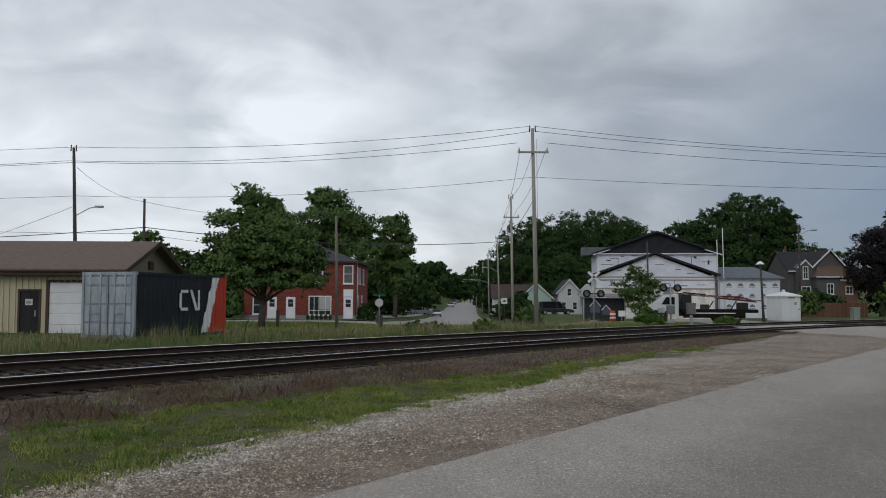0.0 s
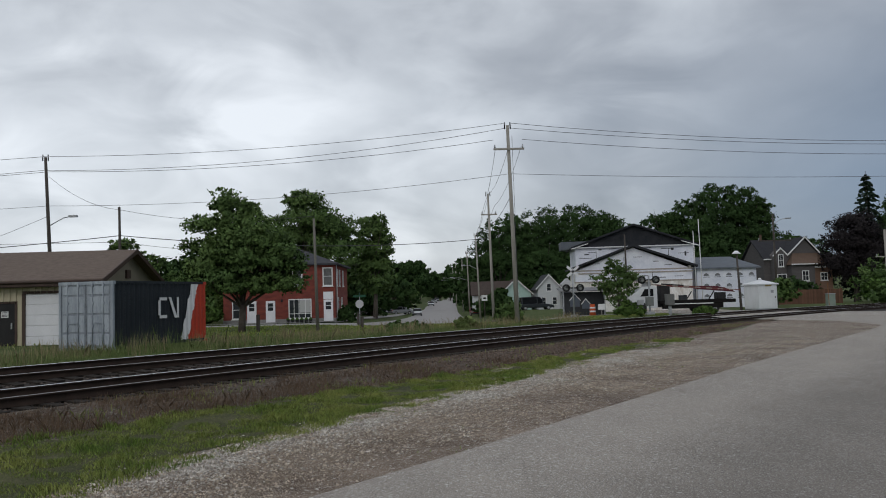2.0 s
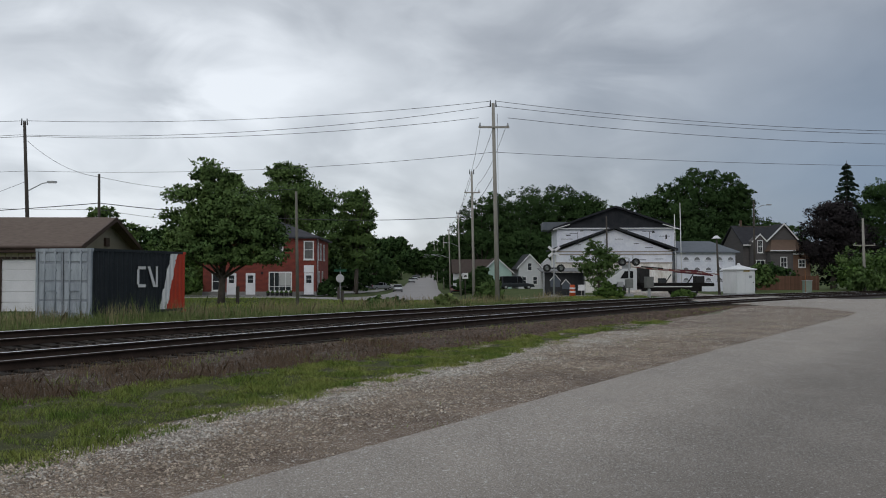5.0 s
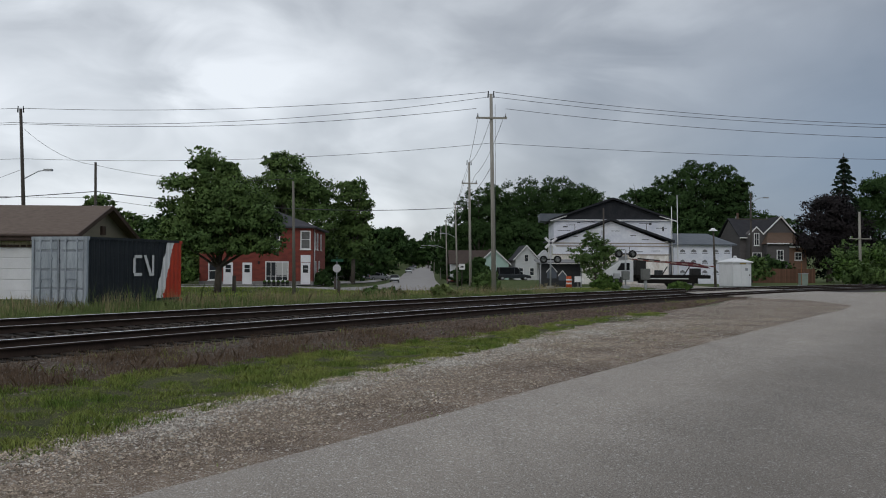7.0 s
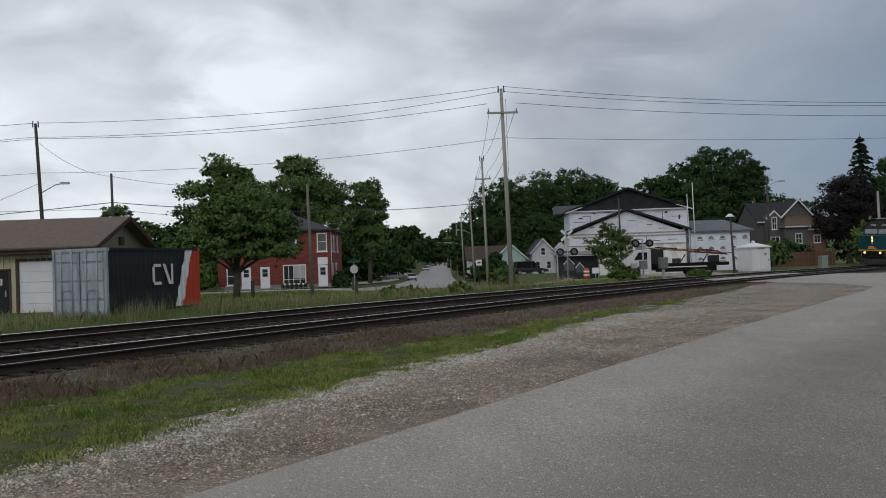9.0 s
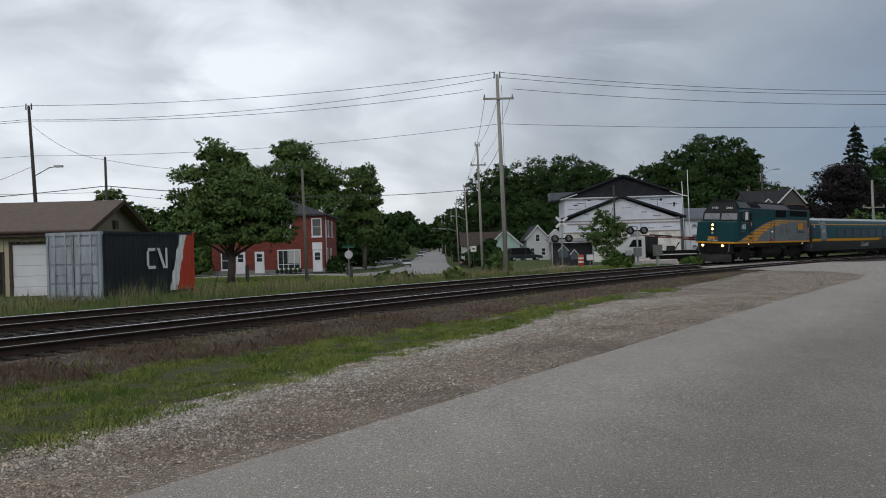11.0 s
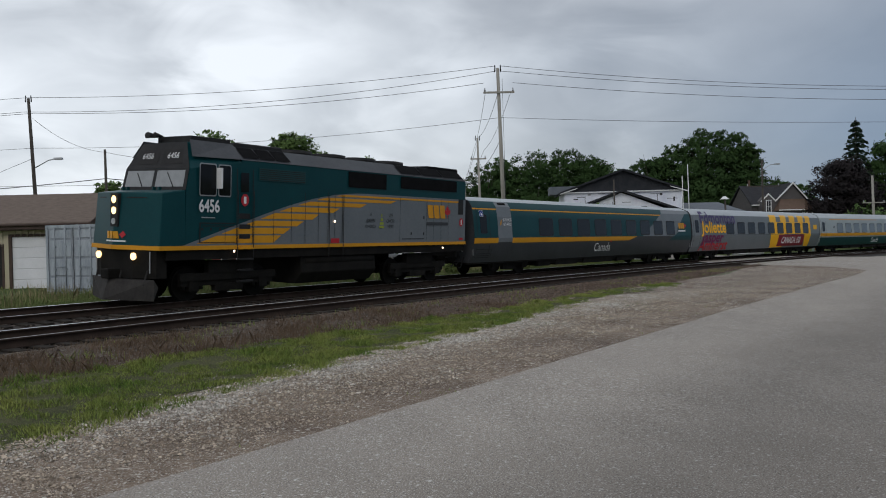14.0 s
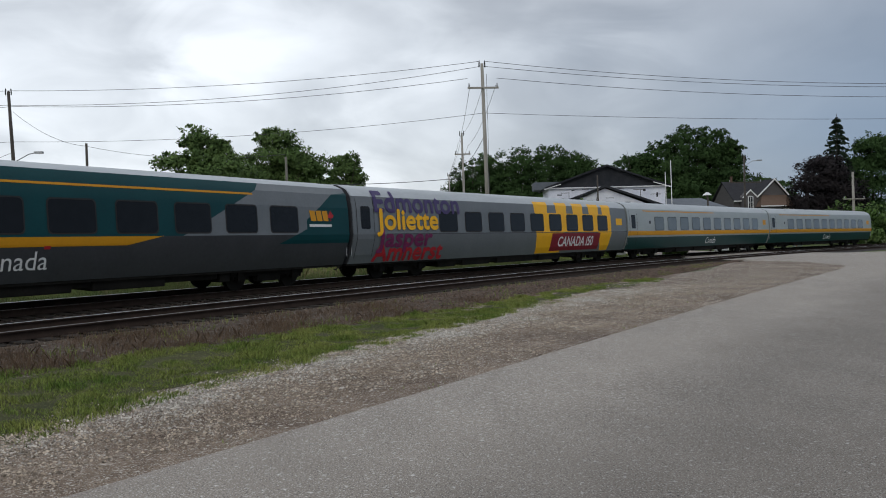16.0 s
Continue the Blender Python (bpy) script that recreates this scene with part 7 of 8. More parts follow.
# ---- trees and bushes ----
def leaf_cloud(rng, blobs, n, size, tight=0.0):
    """n small leaves gathered in clumps round the surface and inside of the blobs (x, y, z, rx, ry, rz)."""
    vol = np.array([b[3] * b[4] * b[5] for b in blobs]) ** (2 / 3)
    pick = np.split(np.arange(n), np.cumsum((vol / vol.sum() * n).astype(int))[:-1])
    pos, outs = [], []
    for b, ids in zip(blobs, pick):
        # boughs: lobes set round the blob, each a shell of leafy sprigs
        lobes = 19
        d = rng.normal(size=(lobes, 3))
        d /= np.linalg.norm(d, axis=1)[:, None]
        r = 0.42 + 0.42 * rng.random(lobes)
        lc = d * r[:, None] * np.array(b[3:6]) + np.array(b[:3])
        lr = (0.36 + 0.22 * rng.random(lobes)) * (b[3] * b[4] * b[5]) ** (1 / 3)
        k = max(int(len(ids) / 22), 16)
        li = rng.integers(0, lobes, k)
        q = rng.normal(size=(k, 3))
        q /= np.linalg.norm(q, axis=1)[:, None]
        q[:, 2] = np.where(q[:, 2] < -0.2, -q[:, 2] * 0.6, q[:, 2])
        cc = lc[li] + q * (lr[li] * (0.72 + 0.1 * tight + (0.42 - 0.2 * tight) * rng.random(k)))[:, None] * np.array([1.08, 1.08, 0.8])
        spread = lr[li] * (0.12 + 0.14 * rng.random(k)) * (1 - 0.25 * tight)
        w = rng.integers(0, k, len(ids))
        pos.append(cc[w] + rng.normal(size=(len(ids), 3)) * spread[w][:, None] * np.array([1, 1, 0.75]))
        o = pos[-1] - lc[li[w]]
        c_ = pos[-1] - np.array(b[:3])
        outs.append(o / (np.linalg.norm(o, axis=1)[:, None] + 1e-6) + 0.6 * c_ / (np.linalg.norm(c_, axis=1)[:, None] + 1e-6))
    pos, outs = np.concatenate(pos), np.concatenate(outs)
    outs /= np.linalg.norm(outs, axis=1)[:, None] + 1e-6
    m = len(pos)
    a = rng.normal(size=(m, 3))
    a /= np.linalg.norm(a, axis=1)[:, None]
    b = np.cross(a, rng.normal(size=(m, 3)))
    b /= np.linalg.norm(b, axis=1)[:, None]
    n_ = np.cross(a, b)
    side = np.where((n_ * outs).sum(1) < 0, -1.0, 1.0)[:, None]
    b, n_ = b * side, n_ * side
    s = size * (0.6 + 0.8 * rng.random(m))[:, None]
    v = np.stack([pos - a * s, pos - b * s * 0.6, pos + a * s, pos + b * s * 0.6], 1).reshape(-1, 3)
    shade = outs * 0.75 + n_ * 0.5
    shade /= np.linalg.norm(shade, axis=1)[:, None]
    return v, np.arange(4 * m).reshape(-1, 4), np.repeat(shade, 4, axis=0)


def tree(x, y, blobs, n, size, leaf_m, label, trunk=(0.28, 2.2), seed=1, name="tree", group="", category="tree", z0=None, tight=0.0):
    """blobs in metres relative to the foot."""
    rng = np.random.default_rng(seed)
    z0 = lz(x, y) - 0.05 if z0 is None else z0
    t = thing(name, label, category, Matrix.Translation((x, y, z0)), group)
    if trunk:
        r, h = trunk
        bm = bm_tube((0, 0, -0.3), (0.1, 0, h), r, r * 0.75, n=10)
        top = max(b[2] + b[5] * 0.5 for b in blobs)
        bm_tube((0.1, 0, h), (0.0, 0, top), r * 0.75, r * 0.15, n=8, bm=bm)
        for b in blobs:
            bm_tube((0.08, 0, h * 0.9), (b[0] * 0.9, b[1] * 0.9, b[2]), r * 0.45, r * 0.1, n=6, bm=bm)
            for k in range(3):
                q = rng.normal(size=3) * np.array(b[3:6]) * 0.5
                bm_tube((b[0] * 0.5, b[1] * 0.5, (h + b[2]) / 2), (b[0] + q[0], b[1] + q[1], b[2] + q[2]), r * 0.22, r * 0.05, n=5, bm=bm)
        part("trunk", bm, M_BARK, t, "grey-brown forked trunk")
    v, f, shade = leaf_cloud(rng, blobs, n, size, tight)
    crown = np_mesh("crown", v, f, leaf_m)
    crown.normals_split_custom_set_from_vertices(shade)
    cr = new("crown" if trunk else "foliage", crown)
    cr.parent = t
    return t


# the maple on the near lawn
tree(-11.45, 51, [(-0.7, 0, 7.0, 1.15, 1.2, 2.0), (-2.0, 0.2, 5.6, 1.6, 1.6, 1.5), (0.9, 0, 5.4, 1.7, 1.6, 1.7), (2.4, -0.2, 4.3, 1.5, 1.5, 1.5), (-2.0, 0, 3.9, 1.5, 1.6, 1.1), (0.2, 0.3, 3.6, 2.0, 1.8, 1.3), (0.3, -0.6, 5.0, 1.8, 1.5, 1.5), (2.8, 0.1, 3.1, 1.2, 1.2, 1.1), (0.5, 0.2, 7.2, 0.8, 0.8, 0.8), (-2.2, -0.6, 3.0, 1.2, 1.2, 0.9), (-0.4, -1.0, 2.9, 1.3, 1.0, 0.8), (1.4, -0.8, 2.75, 1.3, 1.1, 0.8)], 56000, 0.095, M_LEAF, "leafy maple tree on the lawn by the tracks", (0.24, 1.7), 11)
# behind the brick house
tree(-14.6, 100, [(0, 0, 12.0, 3.0, 3, 2.8), (-3.4, 0, 9.8, 2.6, 2.6, 2.6), (3.0, 0, 10.2, 2.6, 2.6, 2.6), (0, 0, 8.0, 4.5, 3, 3), (4.4, 0, 7.0, 2.2, 2.4, 2.6), (-1.0, 0, 13.6, 1.5, 1.5, 1.4)], 34000, 0.15, M_LEAF, "tall leafy tree behind the brick house", (0.4, 4), 12)
tree(-6.9, 104, [(0, 0, 10.9, 1.6, 2, 2.3), (-0.9, 0, 8.4, 1.8, 2, 2.4), (0.9, 0, 8.0, 1.6, 2, 2.6), (0, 0, 5.0, 2.0, 2.2, 2.6)], 18000, 0.165, M_LEAF, "tall narrow tree beside the brick house", (0.3, 3), 13)
tree(-20.5, 98, [(0, 0, 7.5, 3, 3, 3), (-3, 0, 5, 3, 3, 3), (2, 0, 5, 3, 3, 2.5)], 6000, 0.24, M_LEAF2, "dark tree behind the brick house", (0.3, 3), 14)
# behind the shed
tree(-24.3, 66, [(0, 0, 6.1, 1.2, 1.2, 1.2), (1.1, 0, 5.0, 1.2, 1.3, 1.1), (-1.1, 0, 4.9, 1.3, 1.3, 1.0)], 5000, 0.13, M_LEAF, "small tree behind the shed roof", (0.15, 2), 15)
tree(-21.3, 66, [(-0.3, 0, 5.0, 0.8, 0.9, 0.9), (0.9, 0, 3.9, 0.9, 0.9, 0.9), (-0.6, 0, 3.6, 1.1, 1.1, 1.1), (1.2, 0, 2.4, 1.1, 1.1, 1.2)], 5000, 0.13, M_LEAF, "small tree at the gable of the shed", (0.15, 1.6), 16)
# along the street, west side
for k, (x, y, h, w) in enumerate(((-8.5, 120, 9.4, 3.0), (-10, 142, 11.4, 3.8), (-7.8, 170, 10.2, 3.6), (-11.5, 116, 8.0, 3.4), (-24.5, 94, 6.5, 3.0), (-29, 104, 8, 4), (-8.6, 205, 11.5, 4.2), (-8.0, 245, 13.5, 5), (-8.0, 290, 15, 6), (-6.5, 345, 15, 6), (-5.6, 230, 13, 3.6), (-4.4, 300, 15, 4.2), (-24, 140, 12, 6), (-34, 120, 9, 5), (-45, 110, 8, 5))):
    tree(x, y, [(0, 0, h - w * 0.7, w * 0.75, w * 0.7, w * 0.7), (-w * 0.5, 0, h * 0.5, w * 0.8, w * 0.7, h * 0.3), (w * 0.45, 0, h * 0.45, w * 0.75, w * 0.7, h * 0.28)], 6500, 0.17 + y * 0.0008, M_LEAF2 if k % 3 else M_LEAF, "dark leafy street tree in full summer leaf", (0.25, h * 0.25), 30 + k, group="street trees")
# east side of the street and the wood behind the white hall
for k, (x, y, h, w) in enumerate(((9.4, 172, 11.0, 3.2), (9.2, 212, 12.6, 3.4), (10.2, 262, 14.5, 4.0), (12.5, 165, 11.0, 4.0), (13.5, 190, 13.0, 5.0), (13.5, 225, 13, 5), (14, 270, 14, 6), (14, 320, 14, 6), (16, 380, 16, 7), (9.6, 118, 3.8, 1.7), (12, 520, 15, 8), (-9, 420, 15, 8), (21, 440, 17, 9), (2.0, 400, 15, 5.5), (9.0, 395, 17.5, 6), (-5, 400, 19, 7), (15, 340, 17, 5.5), (5, 440, 15, 7), (-14, 520, 18, 10), (26, 560, 20, 12), (-2, 600, 14, 8), (10, 610, 12, 8))):
    tree(x, y, [(0, 0, h - w * 0.7, w * 0.75, w * 0.7, w * 0.7), (-w * 0.5, 0, h * 0.5, w * 0.8, w * 0.7, h * 0.3), (w * 0.45, 0, h * 0.45, w * 0.75, w * 0.7, h * 0.28)], 6500, 0.17 + y * 0.0008, M_LEAF2, "dark leafy tree beside the street", (0.25, h * 0.25), 50 + k, group="street trees")
for k, (x, y, h, w) in enumerate(((12.6, 152, 16.2, 4.6), (17.0, 156, 18.0, 5.4), (22.5, 154, 18.6, 5.8), (27.2, 155, 18.9, 5.6), (31.6, 156, 18.4, 5.2), (34.6, 158, 16.8, 3.8), (37.5, 150, 9, 4), (20.5, 150, 11, 5.5), (28, 150, 11, 5.5))):
    tree(x, y, [(0, 0, h - w * 0.62, w * 0.8, w * 0.7, w * 0.62), (-w * 0.5, 0, h * 0.62, w * 0.8, w * 0.7, h * 0.24), (w * 0.5, 0, h * 0.6, w * 0.8, w * 0.7, h * 0.24), (0, -1, h * 0.36, w * 1.0, w * 0.7, h * 0.3)], 26000, 0.16, M_LEAF2, "tall dark tree in the wood behind the hall", (0.35, h * 0.25), 70 + k, group="wood behind the hall", tight=1.0)
for k, (x, y, h, w) in enumerate(((37.0, 132, 14.6, 3.8), (41.0, 134, 17.2, 4.6), (45.6, 132, 18.8, 4.8), (50.2, 134, 19.0, 4.4), (52.4, 133, 17.0, 2.8), (44, 130, 10, 5), (50, 130, 9.5, 4.5), (60.5, 140, 11.6, 3.2), (64, 142, 11, 4))):
    tree(x, y, [(0, 0, h - w * 0.62, w * 0.8, w * 0.7, w * 0.62), (-w * 0.5, 0, h * 0.62, w * 0.8, w * 0.7, h * 0.24), (w * 0.5, 0, h * 0.6, w * 0.8, w * 0.7, h * 0.24), (0, -1, h * 0.36, w * 1.0, w * 0.7, h * 0.3)], 26000, 0.16, M_LEAF2, "tall dark tree behind the grey house", (0.35, h * 0.25), 80 + k, group="trees behind the grey house", tight=1.0)
# copper beech, spruces, right-hand shrubs
tree(58.0, 114, [(0, 0, 8.8, 3.2, 3, 3.4), (-1.6, 0, 6.0, 2.8, 3, 3.2), (2.6, 0, 6.5, 3.0, 3, 3.4), (0.5, 0, 3.6, 4.4, 3, 3), (1.5, 0, 8, 2.6, 2.4, 3)], 48000, 0.14, M_COPPER, "dark purple copper beech tree", (0.4, 2), 90)


def spruce(x, y, h, w, seed):
    rng = np.random.default_rng(seed)
    t = thing("spruce_tree", "tall dark spruce tree with drooping boughs", "tree", Matrix.Translation((x, y, lz(x, y))), "spruces")
    part("trunk", bm_tube((0, 0, -0.2), (0, 0, h), 0.25, 0.03, n=8), M_BARK, t)
    vs = []
    tiers = 22
    for k in range(tiers):
        zc = 1.5 + (h - 1.7) * k / tiers
        r = w * (1 - k / tiers) ** 0.72 + 0.12
        for j in range(16):
            a = rng.random() * 6.283
            ln = r * (0.5 + 0.62 * rng.random())
            for q in range(16):
                u = rng.random()
                c = np.array([math.cos(a) * ln * u, math.sin(a) * ln * u, zc - 0.35 * ln * u * u + rng.normal() * 0.1])
                d = np.array([math.cos(a), math.sin(a), -0.3]) * 0.28
                e = rng.normal(size=3) * 0.12
                vs.append([c - d, c - e, c + d, c + e])
    v = np.array(vs).reshape(-1, 3)
    cr = new("crown", np_mesh("crown", v, np.arange(len(v)).reshape(-1, 4), M_SPRUCE))
    cr.parent = t


spruce(61.2, 116, 18.2, 4.2, 3)
tree(68.0, 119, [(0, 0, 12.5, 3.4, 3, 3.2), (-2.0, 0, 9.5, 3.2, 3, 3.4), (3.0, 0, 11.5, 3.6, 3, 3.6), (0, -0.5, 6.5, 4.6, 3, 3.6), (-3.4, 0, 5.5, 2.6, 3, 3)], 36000, 0.15, M_LEAF2, "large dark leafy tree beside the spruce", (0.4, 3), 91)
for k, (x, y, w, h, m_) in enumerate(((37.5, 90, 1.7, 3.3, M_LEAF), (40.5, 104, 2.4, 2.4, M_LEAF2), (45.5, 104, 2.4, 3.8, M_LEAF2), (51.5, 96, 2.2, 3.4, M_LEAF3), (55, 97, 3.2, 4.2, M_LEAF3), (60, 99, 3.5, 5.4, M_LEAF), (51.5, 93, 2.6, 2.4, M_LEAF), (55.5, 103, 3.4, 6.2, M_LEAF), (66, 103, 5, 7.0, M_LEAF3), (-22.3, 86, 1.6, 4.0, M_LEAF3), (-20.6, 80, 1.3, 3.0, M_LEAF), (14.7, 62, 1.0, 1.15, M_LEAF3), (7.2, 78, 1.25, 2.3, M_LEAF), (-1.4, 45.5, 1.2, 0.55, M_LEAF), (1.9, 46, 0.6, 0.7, M_TALL), (-8.1, 80.3, 0.9, 1.7, M_LEAF2), (-21, 78, 1.5, 2.2, M_LEAF3), (20.7, 63.5, 0.8, 0.7, M_LEAF3), (-24, 76, 3, 2.2, M_LEAF))):
    tree(x, y, [(0, 0, h * 0.5, w * 0.8, w * 0.7, h * 0.5), (-w * 0.5, 0.1, h * 0.35, w * 0.6, w * 0.6, h * 0.4), (w * 0.5, -0.1, h * 0.38, w * 0.6, w * 0.6, h * 0.42)], 3600, 0.06 + 0.001 * y, m_, "rounded leafy bush in summer green", None, 100 + k, "bush", "bushes", "bush")
# shrubs under the street trees, partly added to stand in for the dark shade there
for k, (x, y, w, h) in enumerate(((-10.6, 108, 1.9, 3.8), (-9.2, 112, 2.0, 4.4), (-8.0, 119, 2.2, 4.0), (-12.5, 112, 2.4, 4.6), (-14.5, 128, 2.6, 3.4), (-11.5, 150, 2.8, 3.4), (-8.6, 152, 2.2, 3.0), (-7.4, 178, 2.4, 3.4), (-7.2, 215, 3.0, 4.5), (-6.8, 260, 3.2, 5.5), (8.6, 132, 1.9, 3.2), (10.8, 140, 2.2, 3.6), (9.8, 172, 2.6, 4.5), (10.4, 205, 3.0, 5.0), (10.2, 250, 3.4, 6.0), (-19, 120, 3.2, 3.6))):
    tree(x, y, [(0, 0, h * 0.5, w * 0.8, w * 0.7, h * 0.5), (-w * 0.5, 0.1, h * 0.35, w * 0.6, w * 0.6, h * 0.4), (w * 0.5, -0.1, h * 0.38, w * 0.6, w * 0.6, h * 0.42)], 2600, 0.07 + 0.0012 * y, M_LEAF2, "dark shrub filling the shaded ground under street trees", None, 160 + k, "shrub", "street shrubs", "shrub")
# the ragged young tree before the hall
tree(16.7, 75, [(0.2, 0, 3.8, 1.4, 1.2, 1.0), (-1.3, 0, 2.9, 1.1, 1.1, 0.9), (1.4, 0, 2.9, 1.2, 1.1, 1.0), (0.1, 0, 2.3, 1.7, 1.2, 1.0), (0.3, 0, 1.1, 1.5, 1.1, 1.0), (-0.4, 0, 4.6, 0.6, 0.6, 0.5)], 9000, 0.095, M_LEAF, "ragged young tree before the white hall", (0.1, 1.2), 140)


# ---- grass, weeds, gravel ----
def between(rng, left, right, n, t0=0.0, t1=1.0):
    """Random plan points between two lines."""
    def ev(line, t):
        p = np.array(line, float)
        d = np.concatenate([[0], np.cumsum(np.hypot(*np.diff(p, axis=0).T))])
        return np.stack([np.interp(t * d[-1], d, p[:, k]) for k in (0, 1)], -1)
    t = t0 + (t1 - t0) * rng.random(n)
    u = rng.random(n)[:, None]
    return ev(left, t) * (1 - u) + ev(right, t) * u, u[:, 0]


def patchy(p, scale, seed):
    return np.array([noise.noise((x * scale, y * scale, seed)) for x, y in p])


def blades(name, p, h, w, material, rng, label, category, lean=0.5):
    n = len(p)
    z = level(p[:, 0], p[:, 1]) - 0.01
    a = rng.random(n) * 2 * math.pi
    dx, dy = np.cos(a) * w, np.sin(a) * w
    b = rng.random(n) * 2 * math.pi
    l = lean * h * rng.random(n)
    base = np.stack([p[:, 0], p[:, 1], z], -1)
    s = np.stack([dx, dy, np.zeros(n)], -1)
    mid = base + np.stack([np.cos(b) * l * 0.35, np.sin(b) * l * 0.35, h * 0.6], -1)
    tip = base + np.stack([np.cos(b) * l, np.sin(b) * l, h], -1)
    v = np.stack([base - s, base + s, mid + s * 0.7, tip, mid - s * 0.7], 1).reshape(-1, 3)
    ob = new(name, np_mesh(name, v, np.arange(5 * n).reshape(-1, 5), material))
    return tagged(ob, label, category, kind="stuff")


def stones(name, p, z, r, material, rng, label, category):
    n = len(p)
    d = np.array([(1, 0, 0), (-1, 0, 0), (0, 1, 0), (0, -1, 0), (0, 0, 1), (0, 0, -1)], float)
    v = d[None] * r[:, None, None] * (0.65 + 0.7 * rng.random((n, 6, 1))) + rng.normal(size=(n, 6, 3)) * 0.18 * r[:, None, None]
    a = rng.random(n) * 2 * math.pi
    c, s = np.cos(a)[:, None], np.sin(a)[:, None]
    v = np.stack([v[..., 0] * c - v[..., 1] * s, v[..., 0] * s + v[..., 1] * c, v[..., 2] * 0.75], -1)
    v += np.stack([p[:, 0], p[:, 1], z + r * 0.25], -1)[:, None]
    v = v[:, :5]
    f = np.array([(0, 2, 4), (2, 1, 4), (1, 3, 4), (3, 0, 4)])
    f = (f[None] + 5 * np.arange(n)[:, None, None]).reshape(-1, 3)
    ob = new(name, np_mesh(name, v.reshape(-1, 3), f, material))
    return tagged(ob, label, category, kind="stuff")


M_TANSTONE = mat("tan_gravel_stone", (0.47, 0.395, 0.31), (0.17, 0.125, 0.09), 0.9, scale=4, fine=60, island=0.6)
M_BANK = mat("brown_bank_stone", (0.075, 0.05, 0.037), (0.15, 0.112, 0.088), 0.9, scale=5, fine=50, island=0.6, spec=0.12)
rg = np.random.default_rng(21)
wide_w = [(x - 0.3, y + 0.25) for x, y in EDGE_WEED[1:]]
wide_g = [(x + 0.35, y - 0.3) for x, y in EDGE_GRASS[1:]]
p, u = between(rg, wide_w, wide_g, 190000)
keep = 0.8 * patchy(p, 0.9, 2.0) + 0.6 * patchy(p, 2.6, 7.0) + 1.5 - 1.9 * np.maximum(u - 0.55, 0) - 1.25 * sstep(p[:, 1], 15, 24) > rg.random(len(p)) * 0.8
p = p[keep]
blades("verge_grass", p, (0.02 + 0.07 * rg.random(len(p))) * np.clip(0.75 + 1.1 * patchy(p, 2.4, 5.0) + 0.6 * patchy(p, 0.8, 9.0), 0.3, 1.9), 0.0035 + 0.0035 * rg.random(len(p)), M_BLADE, rg, "short green grass on the verge", "grass", 0.9)
p, u = between(rg, EDGE_GRASS[1:], EDGE_ROAD[1:], 5000)
p = p[patchy(p, 0.8, 31.0) > 0.22]
blades("shoulder_grass", p, 0.02 + 0.04 * rg.random(len(p)), np.full(len(p), 0.006), M_BLADE, rg, "sparse green tufts in the gravel", "grass", 0.9)
# dry weeds on the bank below the siding
bank_l = [on_track(s, 7.4)[:2] for s in range(-28, 24, 3)]
bank_r = [(x - 0.1, y + 0.1) for x, y in EDGE_WEED[1:-1]] + [(9.4, 31.0), (13.5, 37.5), (16.0, 42.0)]
p, u = between(rg, bank_l, bank_r, 150000)
k_ = patchy(p, 0.7, 11.0) + 0.4 * patchy(p, 2.5, 3.0)
p = p[(k_ + 0.45 - 0.75 * sstep(p[:, 1], 18, 26) > rg.random(len(p)) * 0.9)]
blades("dry_weeds", p, 0.03 + 0.15 * rg.random(len(p)) ** 1.5 * (0.5 + np.clip(patchy(p, 0.5, 13.0) + 0.5, 0, 1)) * (1 - 0.62 * sstep(p[:, 1], 19, 30)), 0.0014 + 0.0018 * rg.random(len(p)), M_WEED, rg, "dry brown weeds on the ballast bank", "weeds", 0.8)
p, u = between(rg, bank_l, bank_r, 9000)
p = p[patchy(p, 0.9, 17.0) > 0.22]
blades("bank_grass", p, 0.05 + 0.12 * rg.random(len(p)), np.full(len(p), 0.004), M_BLADE, rg, "green tufts among dry weeds", "grass", 0.8)
# tall grass on the far side of the main track
far_l = [on_track(s, -3.2)[:2] for s in range(-45, 24, 3)]
far_r = [on_track(s, -8.5)[:2] for s in range(-45, 24, 3)]
p, u = between(rg, far_l, far_r, 90000)
k_ = patchy(p, 0.35, 23.0) + 0.5 * patchy(p, 1.3, 3.0)
hh = (0.08 + 0.28 * rg.random(len(p)) ** 1.4) * np.clip(0.7 + 0.9 * k_, 0.2, 1.5) * (1 - 0.35 * u)
blades("tall_grass", p, hh, 0.004 + 0.005 * rg.random(len(p)), M_TALL, rg, "tall green grass along the far side of the track", "grass", 0.8)
p, u = between(rg, far_l, far_r, 14000)
k_ = patchy(p, 0.5, 61.0)
p, k_ = p[k_ > 0.0], k_[k_ > 0.0]
blades("seeding_grass", p, 0.25 + 0.4 * rg.random(len(p)) + 0.3 * k_, np.full(len(p), 0.006), M_SEED, rg, "tan seeding grass stalks beside the track", "grass", 0.5)
lawn_l = [(-40, 33), (-22, 38.8), (-15, 39.2), (-10, 43), (-5, 47), (3, 52), (12, 60), (19, 67)]
lawn_r = [(-40, 30), (-22, 29), (-15, 30), (-10, 34), (-5, 38.5), (3, 46), (12, 57), (18, 63)]
p, u = between(rg, lawn_l, lawn_r, 70000)
bare = sstep(p[:, 1] - 0.9 * (p[:, 0] + 16), 33, 37) * (p[:, 0] < -12)
p = p[rg.random(len(p)) > 0.85 * bare]
low = 0.55 - 0.25 * sstep(p[:, 0], -9, 0)
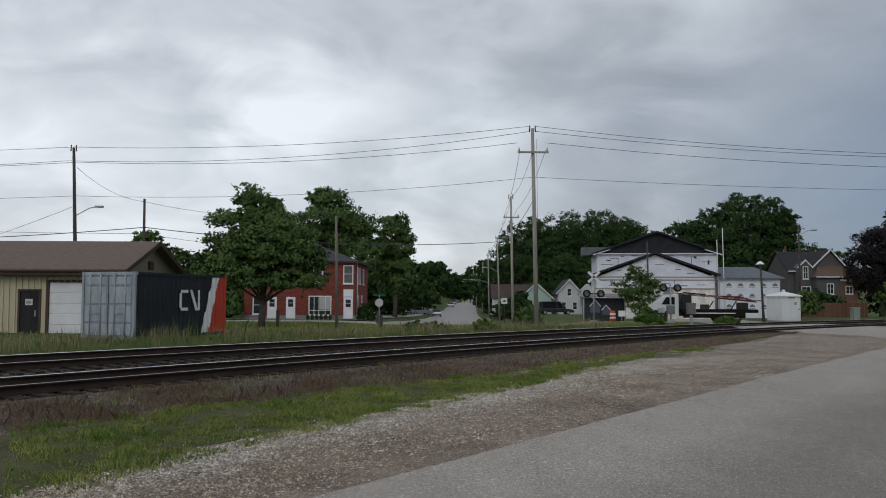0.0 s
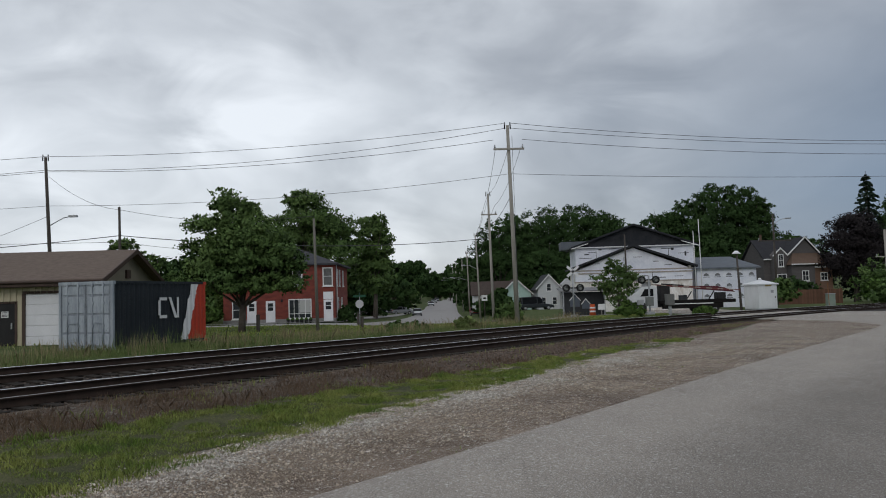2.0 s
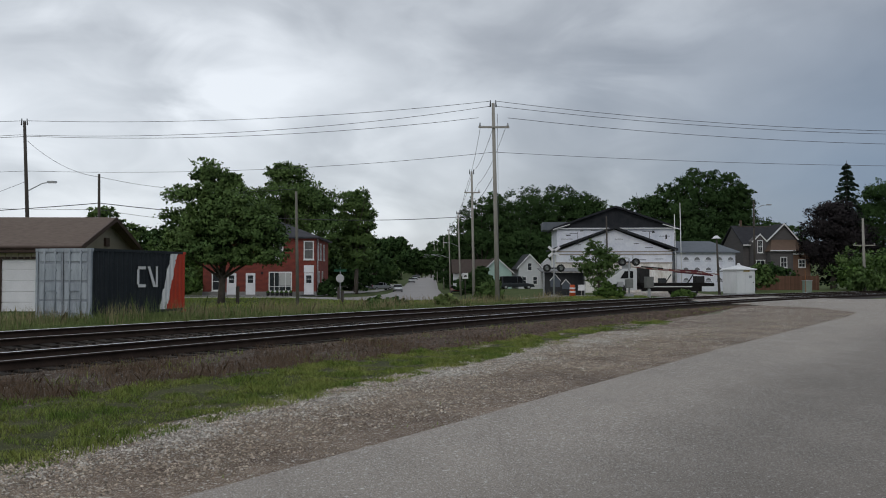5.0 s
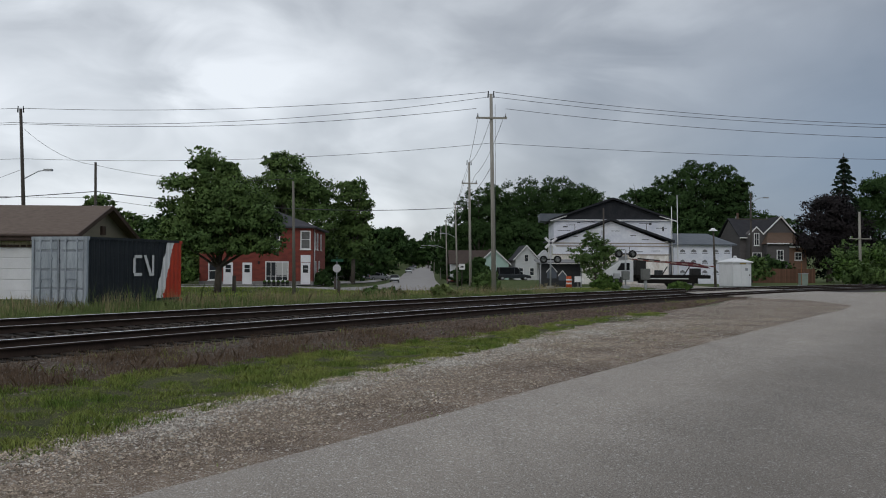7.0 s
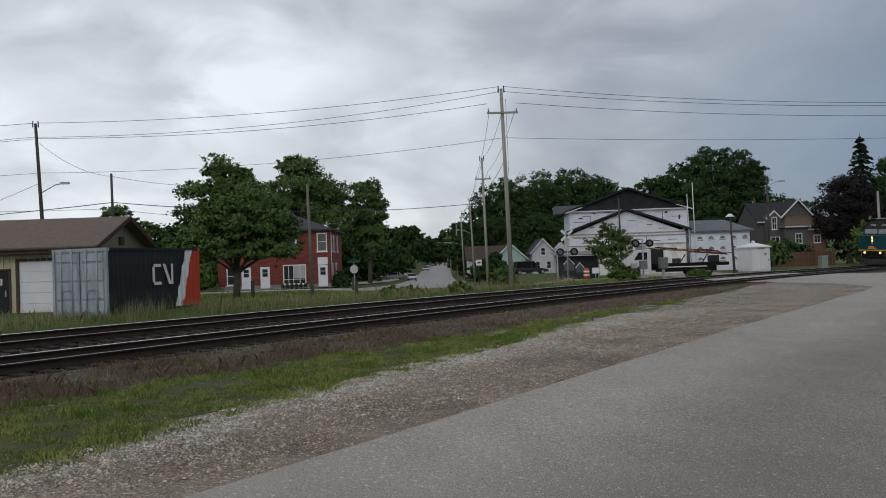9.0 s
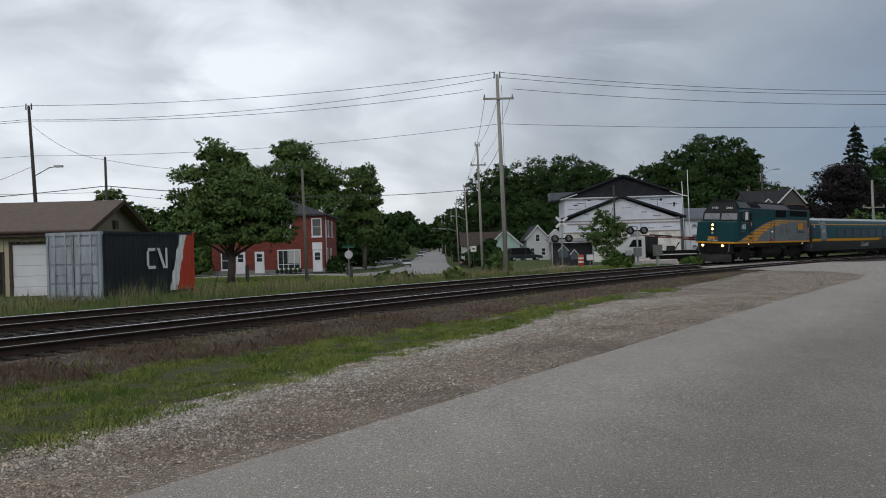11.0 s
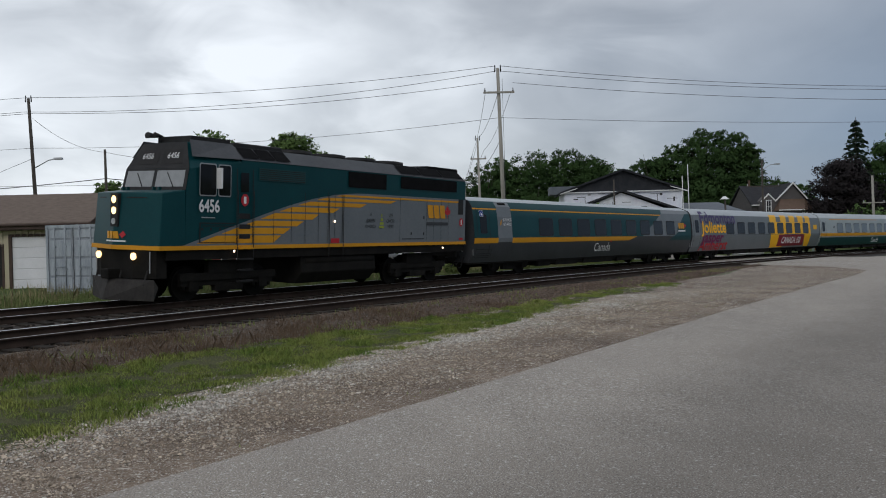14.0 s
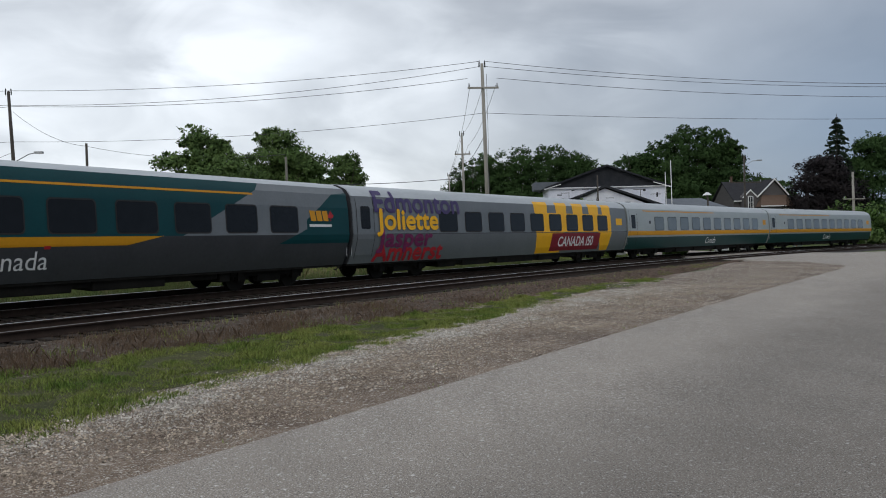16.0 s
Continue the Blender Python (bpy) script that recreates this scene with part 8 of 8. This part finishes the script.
blades("lawn_grass", p, low * (0.08 + 0.28 * rg.random(len(p))) * np.clip(0.7 + patchy(p, 0.4, 29.0) + 0.5 * patchy(p, 1.4, 8.0), 0.2, 1.5), 0.005 + 0.005 * rg.random(len(p)), M_TALL, rg, "rough grass before the container and shed", "grass", 0.8)
# taller grass at the foot of the container
w_ = rg.random(3200)
p = np.stack([-14.6 + 6.2 * w_ + 0.15 * rg.normal(size=3200), 31.4 - 0.9 * np.minimum(w_ * 2.4, 1) + 1.6 * np.maximum(w_ - 0.42, 0) + 0.22 * rg.normal(size=3200)], -1)
blades("tall_grass", p, 0.1 + 0.32 * rg.random(len(p)) ** 1.3, 0.004 + 0.004 * rg.random(len(p)), M_TALL, rg, "tall grass at the foot of the container", "grass", 0.8)
# a stand of thin weeds by the container
p = np.stack([-9.6 + 1.1 * rg.normal(size=420), 31.2 + 1.0 * rg.normal(size=420)], -1)
blades("thin_weeds", p, 0.3 + 0.8 * rg.random(len(p)) ** 1.5, np.full(len(p), 0.005), M_TALL, rg, "thin tall weeds beside the container", "weeds", 0.45)
p, u = between(rg, [(-45, 65.5), (-6, 66), (6, 67), (20, 72)], lawn_l[:1] + lawn_l[3:], 30000)
blades("lawn_grass", p, 0.04 + 0.12 * rg.random(len(p)), 0.015 + 0.015 * rg.random(len(p)), M_BLADE, rg, "mown green grass round the maple", "grass", 0.6)
# loose gravel on the shoulder
p, u = between(rg, EDGE_WEED[1:], EDGE_GRASS[1:], 14000)
p = p[(u + 0.4 * patchy(p, 1.3, 47.0) > 0.85) & (rg.random(len(p)) < 0.5)]
stones("loose_gravel", p, level(p[:, 0], p[:, 1]) + 0.01, 0.005 + 0.014 * rg.random(len(p)) ** 2.2, M_STONE, rg, "pale loose gravel among verge grass", "gravel")
p, u = between(rg, EDGE_GRASS[1:], EDGE_ROAD[1:], 260000, 0.0, 0.75)
w_ = np.exp(-((u - 0.16) / 0.2) ** 2) * 0.85 + 0.3 + 0.5 * patchy(p, 0.8, 41.0) + 0.25 * patchy(p, 3.0, 5.0) - 0.4 * sstep(u, 0.7, 1.0)
keep = w_ > rg.random(len(p)) * 1.25
p, u = p[keep], u[keep]
pale = np.exp(-((u - 0.16) / 0.22) ** 2) * np.clip(0.75 + 1.1 * patchy(p, 0.7, 88.0), 0.15, 1.2) + 0.4 * patchy(p, 1.6, 77.0) > rg.random(len(p)) * 1.25 - 0.12
size_ = 0.005 + 0.015 * rg.random(len(p)) ** 2.6
stones("loose_gravel", p[pale], level(p[pale, 0], p[pale, 1]) + 0.006, size_[pale], M_STONE, rg, "pale loose gravel on the shoulder", "gravel")
stones("loose_gravel", p[~pale], level(p[~pale, 0], p[~pale, 1]) + 0.006, size_[~pale], M_TANSTONE, rg, "tan and brown loose gravel on the shoulder", "gravel")
p, u = between(rg, [(x + 0.2, y - 0.1) for x, y in EDGE_WEED[6:]] + [(13.5, 37.5), (17, 44)], EDGE_ROAD[6:], 9000)
stones("loose_gravel", p, level(p[:, 0], p[:, 1]) + 0.006, 0.007 + 0.014 * rg.random(len(p)) ** 2, M_STONE, rg, "pale loose gravel near the crossing", "gravel")
p, u = between(rg, bank_l, bank_r, 30000)
p = p[rg.random(len(p)) < 0.22 + 0.7 * sstep(p[:, 1], 16, 24)]
stones("bank_stones", p, level(p[:, 0], p[:, 1]), 0.012 + 0.03 * rg.random(len(p)) ** 2, M_BANK, rg, "scattered stones on the bank", "stones")
# crushed stone of the track bed
for lat0 in (0.0, OFF2):
    n = 13000
    s = -36 + 62 * rg.random(n)
    lat = -2.3 + 4.6 * rg.random(n)
    h = TAZ + s / TR
    p = np.stack([CX - (TR - lat0 - lat) * np.cos(h), CY + (TR - lat0 - lat) * np.sin(h)], -1)
    z = rail_z(s) - 0.225 - (lat * math.sin(CANT) if lat0 == 0 else 0) - 0.35 * np.maximum(np.abs(lat) - 1.7, 0)
    stones("ballast_stones", p, z, 0.022 + 0.03 * rg.random(n), M_BSTONE, rg, "dark crushed stone between the rails", "ballast")
# pale stones strewn along the siding's far rail
n = 2200
s = -34 + 60 * rg.random(n)
lat = OFF2 - 0.75 - 0.12 - 0.5 * rg.random(n) ** 2
h = TAZ + s / TR
p = np.stack([CX - (TR - lat) * np.cos(h), CY + (TR - lat) * np.sin(h)], -1)
stones("pale_ballast", p, rail_z(s) - 0.185, 0.02 + 0.03 * rg.random(n), M_STONE, rg, "pale stones strewn along a rail", "stones")


motions()
